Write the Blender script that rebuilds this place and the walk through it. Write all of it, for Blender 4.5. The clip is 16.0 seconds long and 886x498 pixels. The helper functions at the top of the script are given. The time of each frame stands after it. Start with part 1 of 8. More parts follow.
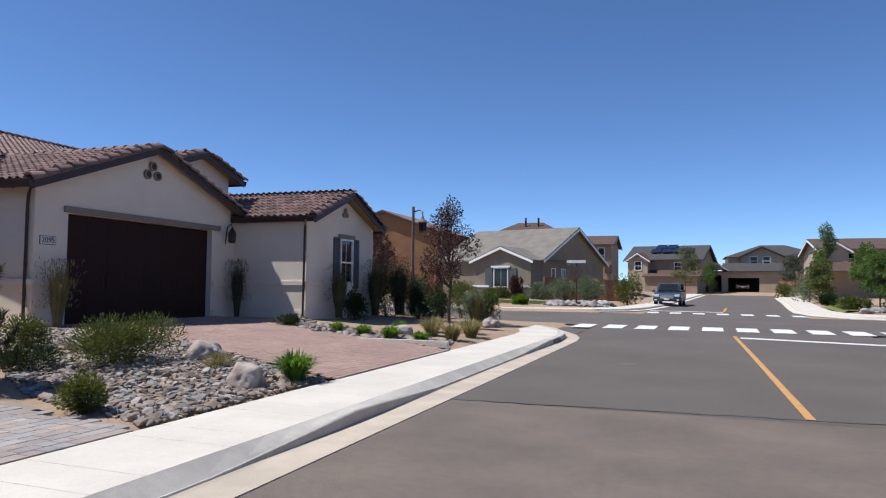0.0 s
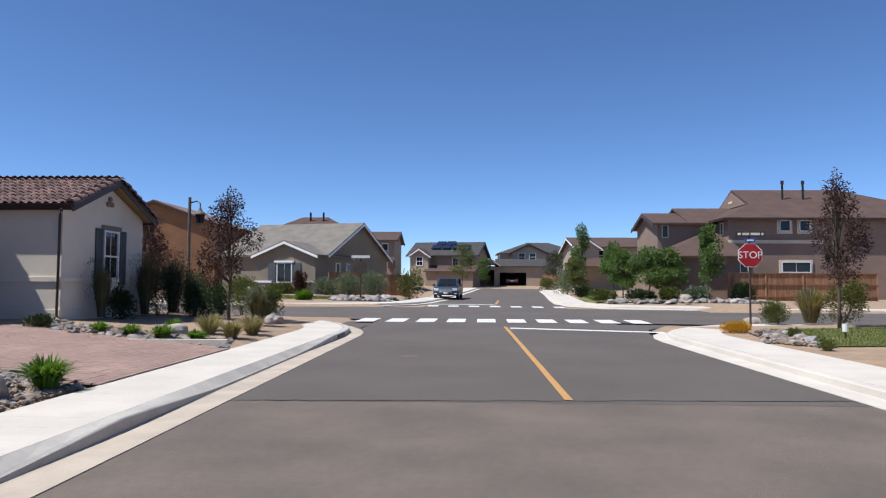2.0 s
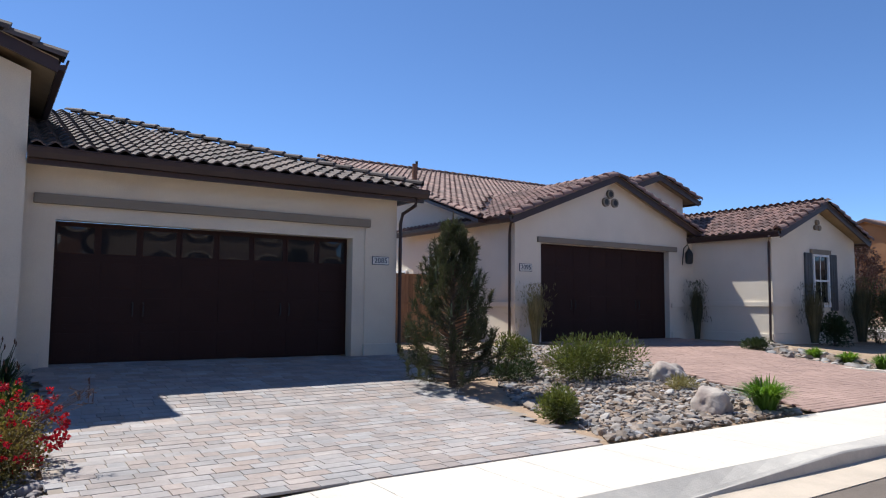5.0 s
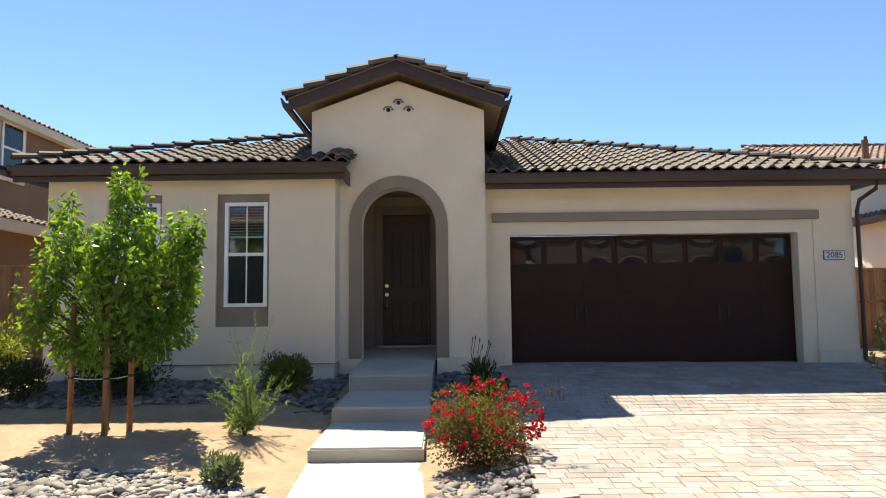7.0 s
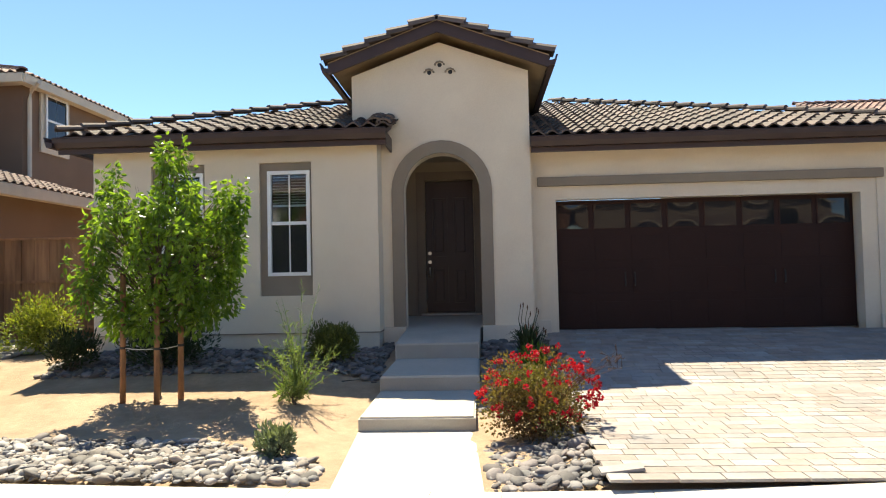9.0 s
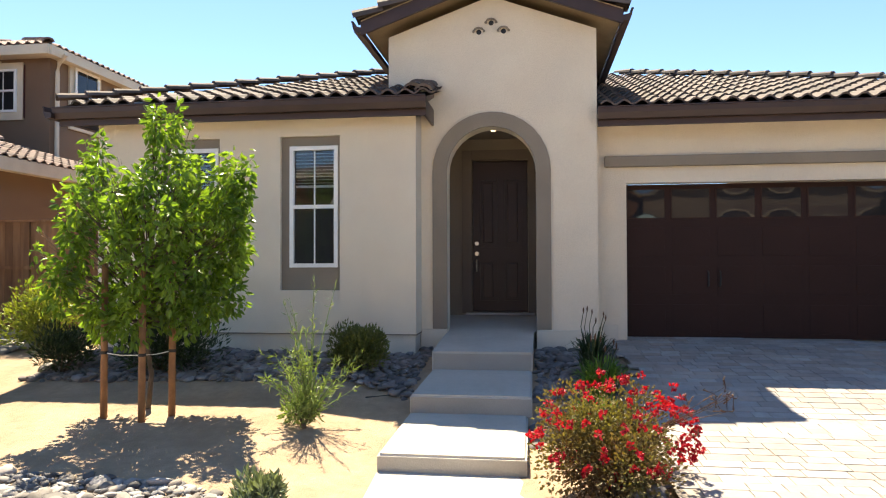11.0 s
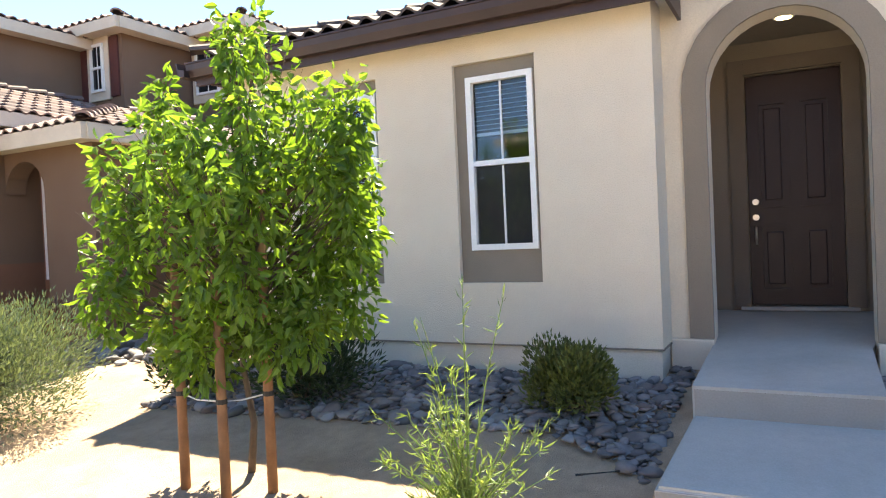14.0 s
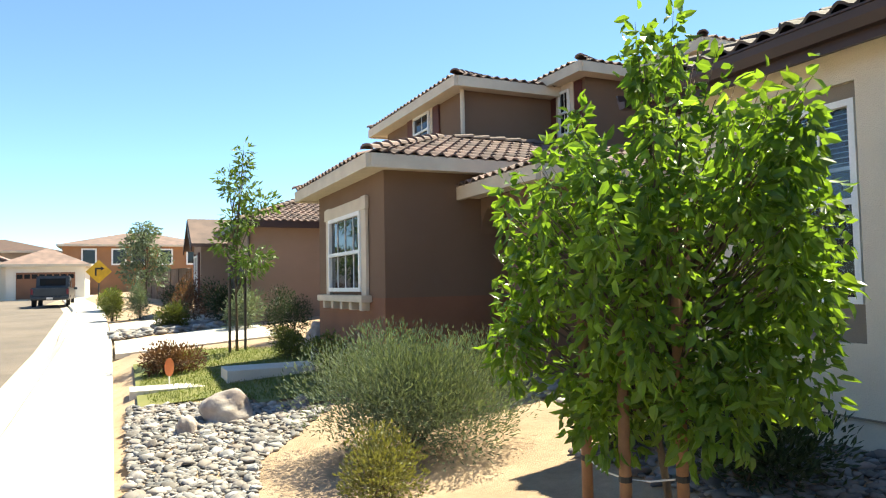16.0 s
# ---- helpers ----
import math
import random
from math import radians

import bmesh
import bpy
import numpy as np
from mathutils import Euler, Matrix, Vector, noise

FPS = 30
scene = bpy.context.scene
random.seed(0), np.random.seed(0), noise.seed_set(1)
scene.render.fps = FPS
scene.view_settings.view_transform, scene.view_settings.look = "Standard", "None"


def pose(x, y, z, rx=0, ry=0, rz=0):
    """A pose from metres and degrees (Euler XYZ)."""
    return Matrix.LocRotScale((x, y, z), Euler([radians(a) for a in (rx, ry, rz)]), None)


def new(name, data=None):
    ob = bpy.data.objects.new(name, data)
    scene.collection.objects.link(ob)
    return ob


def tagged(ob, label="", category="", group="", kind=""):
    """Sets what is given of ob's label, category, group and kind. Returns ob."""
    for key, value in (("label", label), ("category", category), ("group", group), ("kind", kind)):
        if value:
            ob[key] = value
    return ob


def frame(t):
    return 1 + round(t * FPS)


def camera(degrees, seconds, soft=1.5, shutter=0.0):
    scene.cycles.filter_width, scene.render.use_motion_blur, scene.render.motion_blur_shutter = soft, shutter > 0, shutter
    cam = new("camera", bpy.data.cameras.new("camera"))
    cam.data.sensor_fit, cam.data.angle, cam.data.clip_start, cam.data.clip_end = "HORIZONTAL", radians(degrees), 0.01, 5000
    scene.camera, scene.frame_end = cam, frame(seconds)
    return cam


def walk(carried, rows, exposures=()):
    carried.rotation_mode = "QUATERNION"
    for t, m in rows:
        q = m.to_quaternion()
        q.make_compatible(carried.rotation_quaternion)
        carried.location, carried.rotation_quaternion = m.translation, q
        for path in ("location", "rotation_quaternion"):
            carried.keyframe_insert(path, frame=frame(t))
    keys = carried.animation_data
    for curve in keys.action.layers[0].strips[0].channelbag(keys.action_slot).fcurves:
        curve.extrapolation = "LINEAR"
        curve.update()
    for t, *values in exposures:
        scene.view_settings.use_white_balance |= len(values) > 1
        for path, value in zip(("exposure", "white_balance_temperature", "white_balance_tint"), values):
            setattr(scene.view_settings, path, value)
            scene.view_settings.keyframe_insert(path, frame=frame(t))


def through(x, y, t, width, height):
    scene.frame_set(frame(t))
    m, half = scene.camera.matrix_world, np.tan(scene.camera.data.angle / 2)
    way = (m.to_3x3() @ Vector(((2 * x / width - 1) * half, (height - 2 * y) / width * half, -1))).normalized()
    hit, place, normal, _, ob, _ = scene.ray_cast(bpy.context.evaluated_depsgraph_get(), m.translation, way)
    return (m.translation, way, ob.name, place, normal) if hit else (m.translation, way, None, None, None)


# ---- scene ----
# ---------- camera ----------
cam = camera(65.3, 16.0, soft=1.15)
PATH = [
    (0, 0.352, -0.105, 1.555, 3.07, -0.59, 19.76),
    (0.5, 0.346, -0.092, 1.558, 3.24, -0.67, 14.84),
    (1, 0.347, -0.090, 1.556, 3.01, -0.51, 9.88),
    (1.5, 0.341, -0.086, 1.555, 2.81, -0.28, 5.27),
    (2, 0.336, -0.074, 1.555, 2.79, -0.25, 2.06),
    (2.5, 0.319, -0.054, 1.552, 2.72, 0.18, 2.71),
    (3, 0.307, -0.042, 1.551, 2.67, -0.14, 8.12),
    (3.5, 0.310, -0.058, 1.551, 2.62, -0.08, 18.29),
    (4, 0.306, -0.048, 1.552, 2.90, -1.03, 29.92),
    (4.5, 0.315, -0.056, 1.552, 3.69, -0.49, 42.20),
    (5, 0.339, -0.101, 1.549, 4.53, -0.42, 56.38),
    (5.2, 0.351, -0.111, 1.550, 4.63, 0.01, 62.82),
    (7.3, 0.317, -0.434, 1.568, 4.56, 0.35, 91.44),
    (7.5, 0.312, -0.465, 1.566, 4.45, 0.21, 91.93),
    (8, 0.320, -0.442, 1.561, 4.17, -0.01, 91.29),
    (8.5, 0.292, -0.503, 1.564, 3.45, 0.29, 92.05),
    (8.7, 0.236, -0.509, 1.560, 2.69, 0.87, 92.45),
    (10.8, -1.247, -0.519, 1.672, 0.79, 0.90, 95.89),
    (11, -1.472, -0.545, 1.660, 1.13, 0.18, 97.42),
    (11.5, -2.000, -0.639, 1.648, 1.69, -0.19, 99.47),
    (12, -2.548, -0.684, 1.641, 1.85, 1.02, 98.21),
    (12.5, -3.074, -0.736, 1.643, 1.74, -0.24, 99.85),
    (13, -3.609, -0.850, 1.676, 2.55, 2.83, 101.18),
    (13.5, -4.132, -0.870, 1.706, -1.14, 2.96, 109.03),
    (14, -4.499, -1.027, 1.753, -1.08, 2.55, 117.29),
    (14.5, -4.781, -1.206, 1.784, 0.59, 4.46, 126.75),
    (15, -5.025, -1.270, 1.815, 1.63, 2.91, 139.27),
    (15.5, -5.186, -1.273, 1.824, 2.21, 1.79, 151.43),
    (16, -5.247, -1.299, 1.828, 2.88, 1.15, 155.16),
]
walk(cam, [(t, pose(x, y, z, 90 + pitch, roll, yaw)) for t, x, y, z, pitch, roll, yaw in PATH],
     exposures=[(0, 0.22, 6100, 10), (4.2, 0.25, 6100, 10), (5.2, 0.65, 6300, 8), (7.0, 1.25, 7800, 2), (8.7, 1.36, 8000, 2), (10.8, 1.7, 8300, 5), (13, 2.1, 8300, 6), (14, 2.42, 7900, 5), (15, 2.2, 7500, 4), (16, 1.58, 7700, -2)])
# ---------- light ----------
SUN_TO = Vector((0.535, 0.23, -1.0)).normalized()
world = bpy.data.worlds.new("world")
scene.world = world
world.use_nodes = True
wn = world.node_tree
sky = wn.nodes.new("ShaderNodeTexSky")
sky.sky_type = "NISHITA"
sky.sun_disc = False
sky.sun_elevation = math.asin(-SUN_TO.z)
sky.sun_rotation = math.atan2(-SUN_TO.x, -SUN_TO.y)
sky.altitude = 1500
sky.air_density = 0.75
sky.dust_density = 0.0
sky.ozone_density = 8.0
bg = wn.nodes["Background"]
bg.inputs["Strength"].default_value = 0.122
wn.links.new(sky.outputs[0], bg.inputs["Color"])
sun_data = bpy.data.lights.new("sun", "SUN")
sun_data.energy = 5.0
sun_data.angle = radians(0.53)
sun_data.color = (1.0, 0.95, 0.88)
sun = new("sun", sun_data)
sun.matrix_world = Matrix.Translation((-40, -10, 60)) @ SUN_TO.to_track_quat("-Z", "Y").to_matrix().to_4x4()


# ---------- materials ----------
def material(name, col, rough=0.8, col2=None, scale=3.0, bump=0.0, fine=60.0, metal=0.0, spread=0.0, grain=0.12, spec=0.4, stretch=None, mottle=0.0, hues=0.0):
    """Base colour with broad and fine variation, bump, and a spread of tone from piece to piece."""
    m = bpy.data.materials.new(name)
    m.use_nodes = True
    nt = m.node_tree
    n, l = nt.nodes, nt.links
    b = n["Principled BSDF"]
    b.inputs["Roughness"].default_value = rough
    b.inputs["Metallic"].default_value = metal
    b.inputs["Specular IOR Level"].default_value = spec
    geo = n.new("ShaderNodeNewGeometry")
    pos = geo.outputs["Position"]
    if stretch:
        mp = n.new("ShaderNodeMapping")
        mp.inputs["Scale"].default_value = stretch
        l.new(pos, mp.inputs["Vector"])
        pos = mp.outputs[0]
    big = n.new("ShaderNodeTexNoise")
    big.inputs["Scale"].default_value = scale
    big.inputs["Detail"].default_value = 5
    l.new(pos, big.inputs["Vector"])
    sm = n.new("ShaderNodeTexNoise")
    sm.inputs["Scale"].default_value = fine
    sm.inputs["Detail"].default_value = 4
    l.new(pos, sm.inputs["Vector"])
    ramp = n.new("ShaderNodeValToRGB")
    ramp.color_ramp.elements[0].position, ramp.color_ramp.elements[1].position = 0.35, 0.65
    c2 = col2 or tuple(c * 0.8 for c in col)
    ramp.color_ramp.elements[0].color = (*c2, 1)
    ramp.color_ramp.elements[1].color = (*col, 1)
    l.new(big.outputs["Fac"], ramp.inputs["Fac"])
    val = n.new("ShaderNodeMath")
    val.operation = "MULTIPLY_ADD"
    val.inputs[1].default_value = grain * 2
    val.inputs[2].default_value = 1 - grain
    l.new(sm.outputs["Fac"], val.inputs[0])
    out = val.outputs[0]
    if mottle:
        mid = n.new("ShaderNodeTexNoise")
        mid.inputs["Scale"].default_value = 11.0
        mid.inputs["Detail"].default_value = 6
        mid.inputs["Roughness"].default_value = 0.65
        l.new(pos, mid.inputs["Vector"])
        ma = n.new("ShaderNodeMath")
        ma.operation = "MULTIPLY_ADD"
        ma.inputs[1].default_value = mottle * 3.2
        ma.inputs[2].default_value = 1 - mottle * 1.6
        l.new(mid.outputs["Fac"], ma.inputs[0])
        mm = n.new("ShaderNodeMath")
        mm.operation = "MULTIPLY"
        l.new(out, mm.inputs[0])
        l.new(ma.outputs[0], mm.inputs[1])
        out = mm.outputs[0]
    fr = None
    if spread:
        oi = n.new("ShaderNodeObjectInfo")
        add = n.new("ShaderNodeMath")
        add.operation = "ADD"
        l.new(oi.outputs["Random"], add.inputs[0])
        l.new(geo.outputs["Random Per Island"], add.inputs[1])
        fr = n.new("ShaderNodeMath")
        fr.operation = "FRACT"
        l.new(add.outputs[0], fr.inputs[0])
        sp = n.new("ShaderNodeMath")
        sp.operation = "MULTIPLY_ADD"
        sp.inputs[1].default_value = spread * 2
        sp.inputs[2].default_value = 1 - spread
        l.new(fr.outputs[0], sp.inputs[0])
        mu = n.new("ShaderNodeMath")
        mu.operation = "MULTIPLY"
        l.new(out, mu.inputs[0])
        l.new(sp.outputs[0], mu.inputs[1])
        out = mu.outputs[0]
    hsv = n.new("ShaderNodeHueSaturation")
    l.new(ramp.outputs[0], hsv.inputs["Color"])
    l.new(out, hsv.inputs["Value"])
    if hues and fr:
        h1 = n.new("ShaderNodeMath")
        h1.operation = "MULTIPLY"
        h1.inputs[1].default_value = 7.31
        l.new(fr.outputs[0], h1.inputs[0])
        h2 = n.new("ShaderNodeMath")
        h2.operation = "FRACT"
        l.new(h1.outputs[0], h2.inputs[0])
        h3 = n.new("ShaderNodeMath")
        h3.operation = "MULTIPLY_ADD"
        h3.inputs[1].default_value = hues
        h3.inputs[2].default_value = 0.25
        l.new(h2.outputs[0], h3.inputs[0])
        l.new(h3.outputs[0], hsv.inputs["Saturation"])
    l.new(hsv.outputs[0], b.inputs["Base Color"])
    if bump:
        bp = n.new("ShaderNodeBump")
        bp.inputs["Strength"].default_value = bump
        bp.inputs["Distance"].default_value = 0.01
        l.new(sm.outputs["Fac"], bp.inputs["Height"])
        l.new(bp.outputs[0], b.inputs["Normal"])
    return m


def leaf_material(name, col, col2, rough=0.45, through=0.35):
    m = material(name, col, rough, col2, 2.5, 0, 30, spread=0.3, spec=0.35)
    nt = m.node_tree
    b = nt.nodes["Principled BSDF"]
    tr = nt.nodes.new("ShaderNodeBsdfTranslucent")
    mix = nt.nodes.new("ShaderNodeMixShader")
    mix.inputs[0].default_value = through
    hsv = [x for x in nt.nodes if x.type == "HUE_SAT"][0]
    bright = nt.nodes.new("ShaderNodeMix")
    bright.data_type = "RGBA"
    bright.blend_type = "MULTIPLY"
    bright.inputs[0].default_value = 1.0
    bright.inputs[7].default_value = (1.5, 1.45, 0.6, 1)
    nt.links.new(hsv.outputs[0], bright.inputs[6])
    nt.links.new(bright.outputs[2], tr.inputs["Color"])
    nt.links.new(b.outputs[0], mix.inputs[1])
    nt.links.new(tr.outputs[0], mix.inputs[2])
    nt.links.new(mix.outputs[0], nt.nodes["Material Output"].inputs["Surface"])
    return m


def glass_material(name):
    m = bpy.data.materials.new(name)
    m.use_nodes = True
    b = m.node_tree.nodes["Principled BSDF"]
    b.inputs["Base Color"].default_value = (0.75, 0.82, 0.85, 1)
    b.inputs["Roughness"].default_value = 0.02
    b.inputs["Transmission Weight"].default_value = 1.0
    b.inputs["IOR"].default_value = 1.5
    return m


STUCCO = material("stucco_cream", (0.675, 0.595, 0.475), 0.92, (0.63, 0.55, 0.44), 1.2, 0.7, 90, mottle=0.02)
STUCCO_PALE = material("stucco_pale", (0.72, 0.65, 0.545), 0.92, (0.67, 0.605, 0.505), 1.0, 0.5, 90)
PLINTH = material("plinth_stucco", (0.63, 0.565, 0.465), 0.9, (0.56, 0.50, 0.415), 2.0, 0.5, 80)
TAUPE = material("taupe_trim", (0.245, 0.205, 0.16), 0.9, (0.22, 0.185, 0.145), 2.0, 0.4, 90)
TILE = material("clay_tile", (0.225, 0.135, 0.112), 0.8, (0.15, 0.098, 0.086), 1.6, 0.3, 50, spread=0.35)
TILE_DARK = material("brown_tile", (0.115, 0.085, 0.072), 0.8, (0.075, 0.058, 0.052), 1.6, 0.3, 50, spread=0.35)
TILE_BUFF = material("buff_tile", (0.205, 0.135, 0.11), 0.8, (0.13, 0.09, 0.078), 1.4, 0.3, 50, spread=0.35)
FASCIA = material("brown_metal_gutter", (0.05, 0.027, 0.022), 0.45, (0.04, 0.022, 0.019), 3.0, 0.05)
SOFFIT = material("soffit_wood", (0.36, 0.27, 0.16), 0.8, (0.30, 0.22, 0.13), 3.0, 0.2)
GARAGE = material("garage_brown_paint", (0.034, 0.0155, 0.0125), 0.6, (0.029, 0.0135, 0.011), 1.5, 0.1, 40, spec=0.15)
DOORM = material("front_door_paint", (0.030, 0.0175, 0.0185), 0.42, (0.025, 0.015, 0.016), 2.0, 0.1, 40, spec=0.25)
WHITE = material("white_vinyl", (0.80, 0.80, 0.78), 0.45, (0.76, 0.76, 0.74), 3.0)
CREAMTRIM = material("cream_trim", (0.62, 0.54, 0.42), 0.8, (0.56, 0.48, 0.37), 3.0, 0.2)
GLASS = glass_material("window_glass")
DARKGLASS = material("dark_reflective_glass", (0.02, 0.02, 0.022), 0.04, (0.015, 0.016, 0.018), 1.0, spec=0.36)
# dark colour that stands for the lack of light indoors
ROOM_DARK = material("room_darkness", (0.10, 0.09, 0.08), 0.9)
BLIND = material("white_blind", (0.72, 0.74, 0.74), 0.6)
CONC = material("pale_concrete", (0.60, 0.55, 0.475), 0.9, (0.53, 0.485, 0.42), 1.1, 0.3, 70, mottle=0.05)
KERBC = material("weathered_kerb", (0.50, 0.465, 0.41), 0.92, (0.40, 0.37, 0.33), 1.6, 0.4, 70, mottle=0.1)
CONC_GREY = material("grey_concrete", (0.37, 0.345, 0.31), 0.9, (0.30, 0.28, 0.25), 1.3, 0.3, 70)
GUTTERC = material("gutter_concrete", (0.50, 0.42, 0.33), 0.9, (0.40, 0.34, 0.27), 1.8, 0.3, 60)
ASPHALT = material("asphalt", (0.125, 0.107, 0.092), 0.9, (0.104, 0.089, 0.077), 0.35, 0.8, 160, grain=0.35, mottle=0.10)
ASPHALT_OLD = material("asphalt_dusty", (0.175, 0.140, 0.112), 0.9, (0.128, 0.105, 0.086), 0.7, 0.8, 150, grain=0.35, mottle=0.14)
TAR = material("tar_seal", (0.05, 0.045, 0.041), 0.8)
PAINT_W = material("road_paint_white", (0.72, 0.70, 0.66), 0.7, (0.60, 0.58, 0.54), 6.0, 0.2, 80)
PAINT_Y = material("road_paint_yellow", (0.55, 0.30, 0.10), 0.7, (0.42, 0.23, 0.08), 6.0, 0.2, 80)
DIRT = material("decomposed_granite", (0.385, 0.275, 0.185), 0.95, (0.305, 0.213, 0.14), 2.2, 1.0, 120, grain=0.4, mottle=0.2)
STEPC = material("step_concrete", (0.47, 0.435, 0.385), 0.9, (0.41, 0.38, 0.335), 1.4, 0.3, 70, mottle=0.07)
# taupe porch paint, its tone lowered to carry some of the recess shade
PORCH_SHADED = material("porch_stucco", (0.235, 0.195, 0.15), 0.92, (0.21, 0.172, 0.133), 1.0, 0.4, 80)
DOORTRIM = material("dark_taupe_trim", (0.15, 0.122, 0.095), 0.9, (0.13, 0.105, 0.082), 2.0, 0.4, 90)
SCREEN = material("insect_screen", (0.035, 0.036, 0.036), 0.8)
# orange-brown stucco darkened in colour for a house front that lies in shade
ORANGE_WALL_SHADED = material("russet_brown_stucco", (0.235, 0.12, 0.058), 0.92, (0.20, 0.10, 0.05), 0.9, 0.4, 80)
GROUND = material("dry_ground", (0.33, 0.26, 0.18), 0.95, (0.25, 0.20, 0.13), 0.15, 0.5, 60, grain=0.2)
GRASSBASE = material("lawn_soil", (0.17, 0.165, 0.055), 0.95, (0.12, 0.135, 0.04), 1.6, 0.5, 70, grain=0.3)
PAVER = material("concrete_paver", (0.345, 0.275, 0.232), 0.9, (0.272, 0.225, 0.2), 1.6, 0.5, 90, spread=0.13, mottle=0.16, hues=0.7)
PAVER_RED = material("red_paver", (0.355, 0.24, 0.195), 0.9, (0.29, 0.195, 0.16), 0.8, 0.4, 90, spread=0.08)
JOINT = material("joint_sand", (0.31, 0.262, 0.215), 0.95)
ROCK = material("river_rock", (0.285, 0.245, 0.212), 0.8, (0.17, 0.143, 0.123), 5.0, 0.4, 60, spread=0.48, hues=1.7)
ROCK_BLUE = material("slate_cobble", (0.20, 0.186, 0.18), 0.75, (0.115, 0.108, 0.108), 5.0, 0.3, 60, spread=0.42, hues=2.2)
ROCK_PALE = material("pale_cobble", (0.30, 0.277, 0.258), 0.75, (0.16, 0.146, 0.136), 5.0, 0.3, 60, spread=0.55, hues=1.8)
BOULDER = material("boulder_granite", (0.42, 0.37, 0.32), 0.85, (0.27, 0.215, 0.19), 4.0, 0.8, 30)
BARK = material("bark", (0.13, 0.095, 0.065), 0.9, (0.08, 0.06, 0.042), 9.0, 0.8, 60)
STAKE = material("tan_stake", (0.30, 0.155, 0.075), 0.8, (0.22, 0.11, 0.055), 8.0, 0.3, 80)
STEELPOST = material("dark_steel_post", (0.06, 0.045, 0.035), 0.6)
LAMPPOST = material("bronze_lamp_post", (0.16, 0.125, 0.09), 0.6)
CEDAR = material("cedar_fence", (0.36, 0.19, 0.095), 0.85, (0.24, 0.12, 0.062), 2.0, 0.4, 60, spread=0.2, stretch=(6, 6, 0.7))
CEDAR_GREY = material("weathered_fence", (0.20, 0.135, 0.095), 0.85, (0.14, 0.095, 0.07), 2.0, 0.4, 60, spread=0.2, stretch=(6, 6, 0.7))
LEAF_PEAR = leaf_material("pear_leaf", (0.175, 0.275, 0.05), (0.085, 0.16, 0.028), 0.3, 0.54)
LEAF_PLUM = leaf_material("plum_leaf", (0.075, 0.032, 0.03), (0.045, 0.022, 0.022), 0.5, 0.25)
LEAF_GREEN = leaf_material("shrub_leaf", (0.125, 0.142, 0.034), (0.068, 0.084, 0.022), 0.5, 0.25)
LEAF_TREE = leaf_material("street_tree_leaf", (0.115, 0.185, 0.045), (0.07, 0.12, 0.03), 0.5, 0.35)
LEAF_DARK = leaf_material("dark_leaf", (0.04, 0.062, 0.022), (0.024, 0.04, 0.015), 0.5, 0.2)
LEAF_SAGE = leaf_material("sage_leaf", (0.175, 0.215, 0.14), (0.115, 0.15, 0.095), 0.6, 0.2)
LEAF_WILLOW = leaf_material("willow_leaf", (0.20, 0.27, 0.10), (0.13, 0.19, 0.065), 0.45, 0.35)
LEAF_YELLOW = leaf_material("yellow_green_leaf", (0.235, 0.275, 0.058), (0.15, 0.185, 0.036), 0.5, 0.35)
LEAF_OLIVE = leaf_material("olive_leaf", (0.175, 0.18, 0.06), (0.12, 0.11, 0.04), 0.5, 0.3)
LEAF_LILY = leaf_material("lily_leaf", (0.14, 0.24, 0.035), (0.08, 0.16, 0.025), 0.4, 0.4)
LEAF_RUSSET = leaf_material("russet_leaf", (0.15, 0.075, 0.045), (0.09, 0.045, 0.03), 0.55, 0.3)
LEAF_ROSE = leaf_material("rose_leaf", (0.15, 0.135, 0.045), (0.12, 0.07, 0.036), 0.5, 0.3)
PINE = leaf_material("pine_needle", (0.068, 0.075, 0.033), (0.040, 0.047, 0.021), 0.5, 0.15)
STRAW = leaf_material("straw_grass", (0.27, 0.235, 0.125), (0.19, 0.17, 0.085), 0.6, 0.3)
REED = leaf_material("reed_grass", (0.095, 0.09, 0.05), (0.06, 0.06, 0.033), 0.6, 0.25)
BLADE = leaf_material("lawn_blade", (0.14, 0.17, 0.035), (0.09, 0.125, 0.025), 0.55, 0.35)
ROSE = leaf_material("rose_petal", (0.42, 0.008, 0.028), (0.27, 0.006, 0.02), 0.5, 0.3)
FLOWER_Y = leaf_material("yellow_flower", (0.55, 0.33, 0.02), (0.42, 0.22, 0.02), 0.5, 0.3)
CHROME = material("brushed_nickel", (0.6, 0.58, 0.55), 0.3, metal=1.0)
# black metal; also stands for the dark of drain mouths and vent hollows
BLACKM = material("black_metal", (0.02, 0.02, 0.02), 0.5)
RED = material("sign_red", (0.42, 0.02, 0.03), 0.4)
YELLOW = material("sign_yellow", (0.75, 0.42, 0.02), 0.4)
ORANGE = material("marker_orange", (0.75, 0.22, 0.08), 0.5)
GREY_ROOF = material("grey_shingle", (0.20, 0.18, 0.15), 0.9, (0.155, 0.14, 0.118), 1.2, 0.5, 30)
BROWN_ROOF = material("brown_shingle", (0.105, 0.065, 0.05), 0.9, (0.08, 0.05, 0.042), 1.2, 0.5, 30)
DARK_ROOF = material("charcoal_shingle", (0.065, 0.06, 0.06), 0.9, (0.05, 0.047, 0.047), 1.2, 0.5, 30)
OLIVE_WALL = material("olive_stucco", (0.24, 0.20, 0.145), 0.92, (0.215, 0.178, 0.13), 1.0, 0.4, 80)
BROWN_WALL = material("brown_stucco", (0.185, 0.118, 0.077), 0.92, (0.16, 0.10, 0.066), 0.8, 0.4, 80)
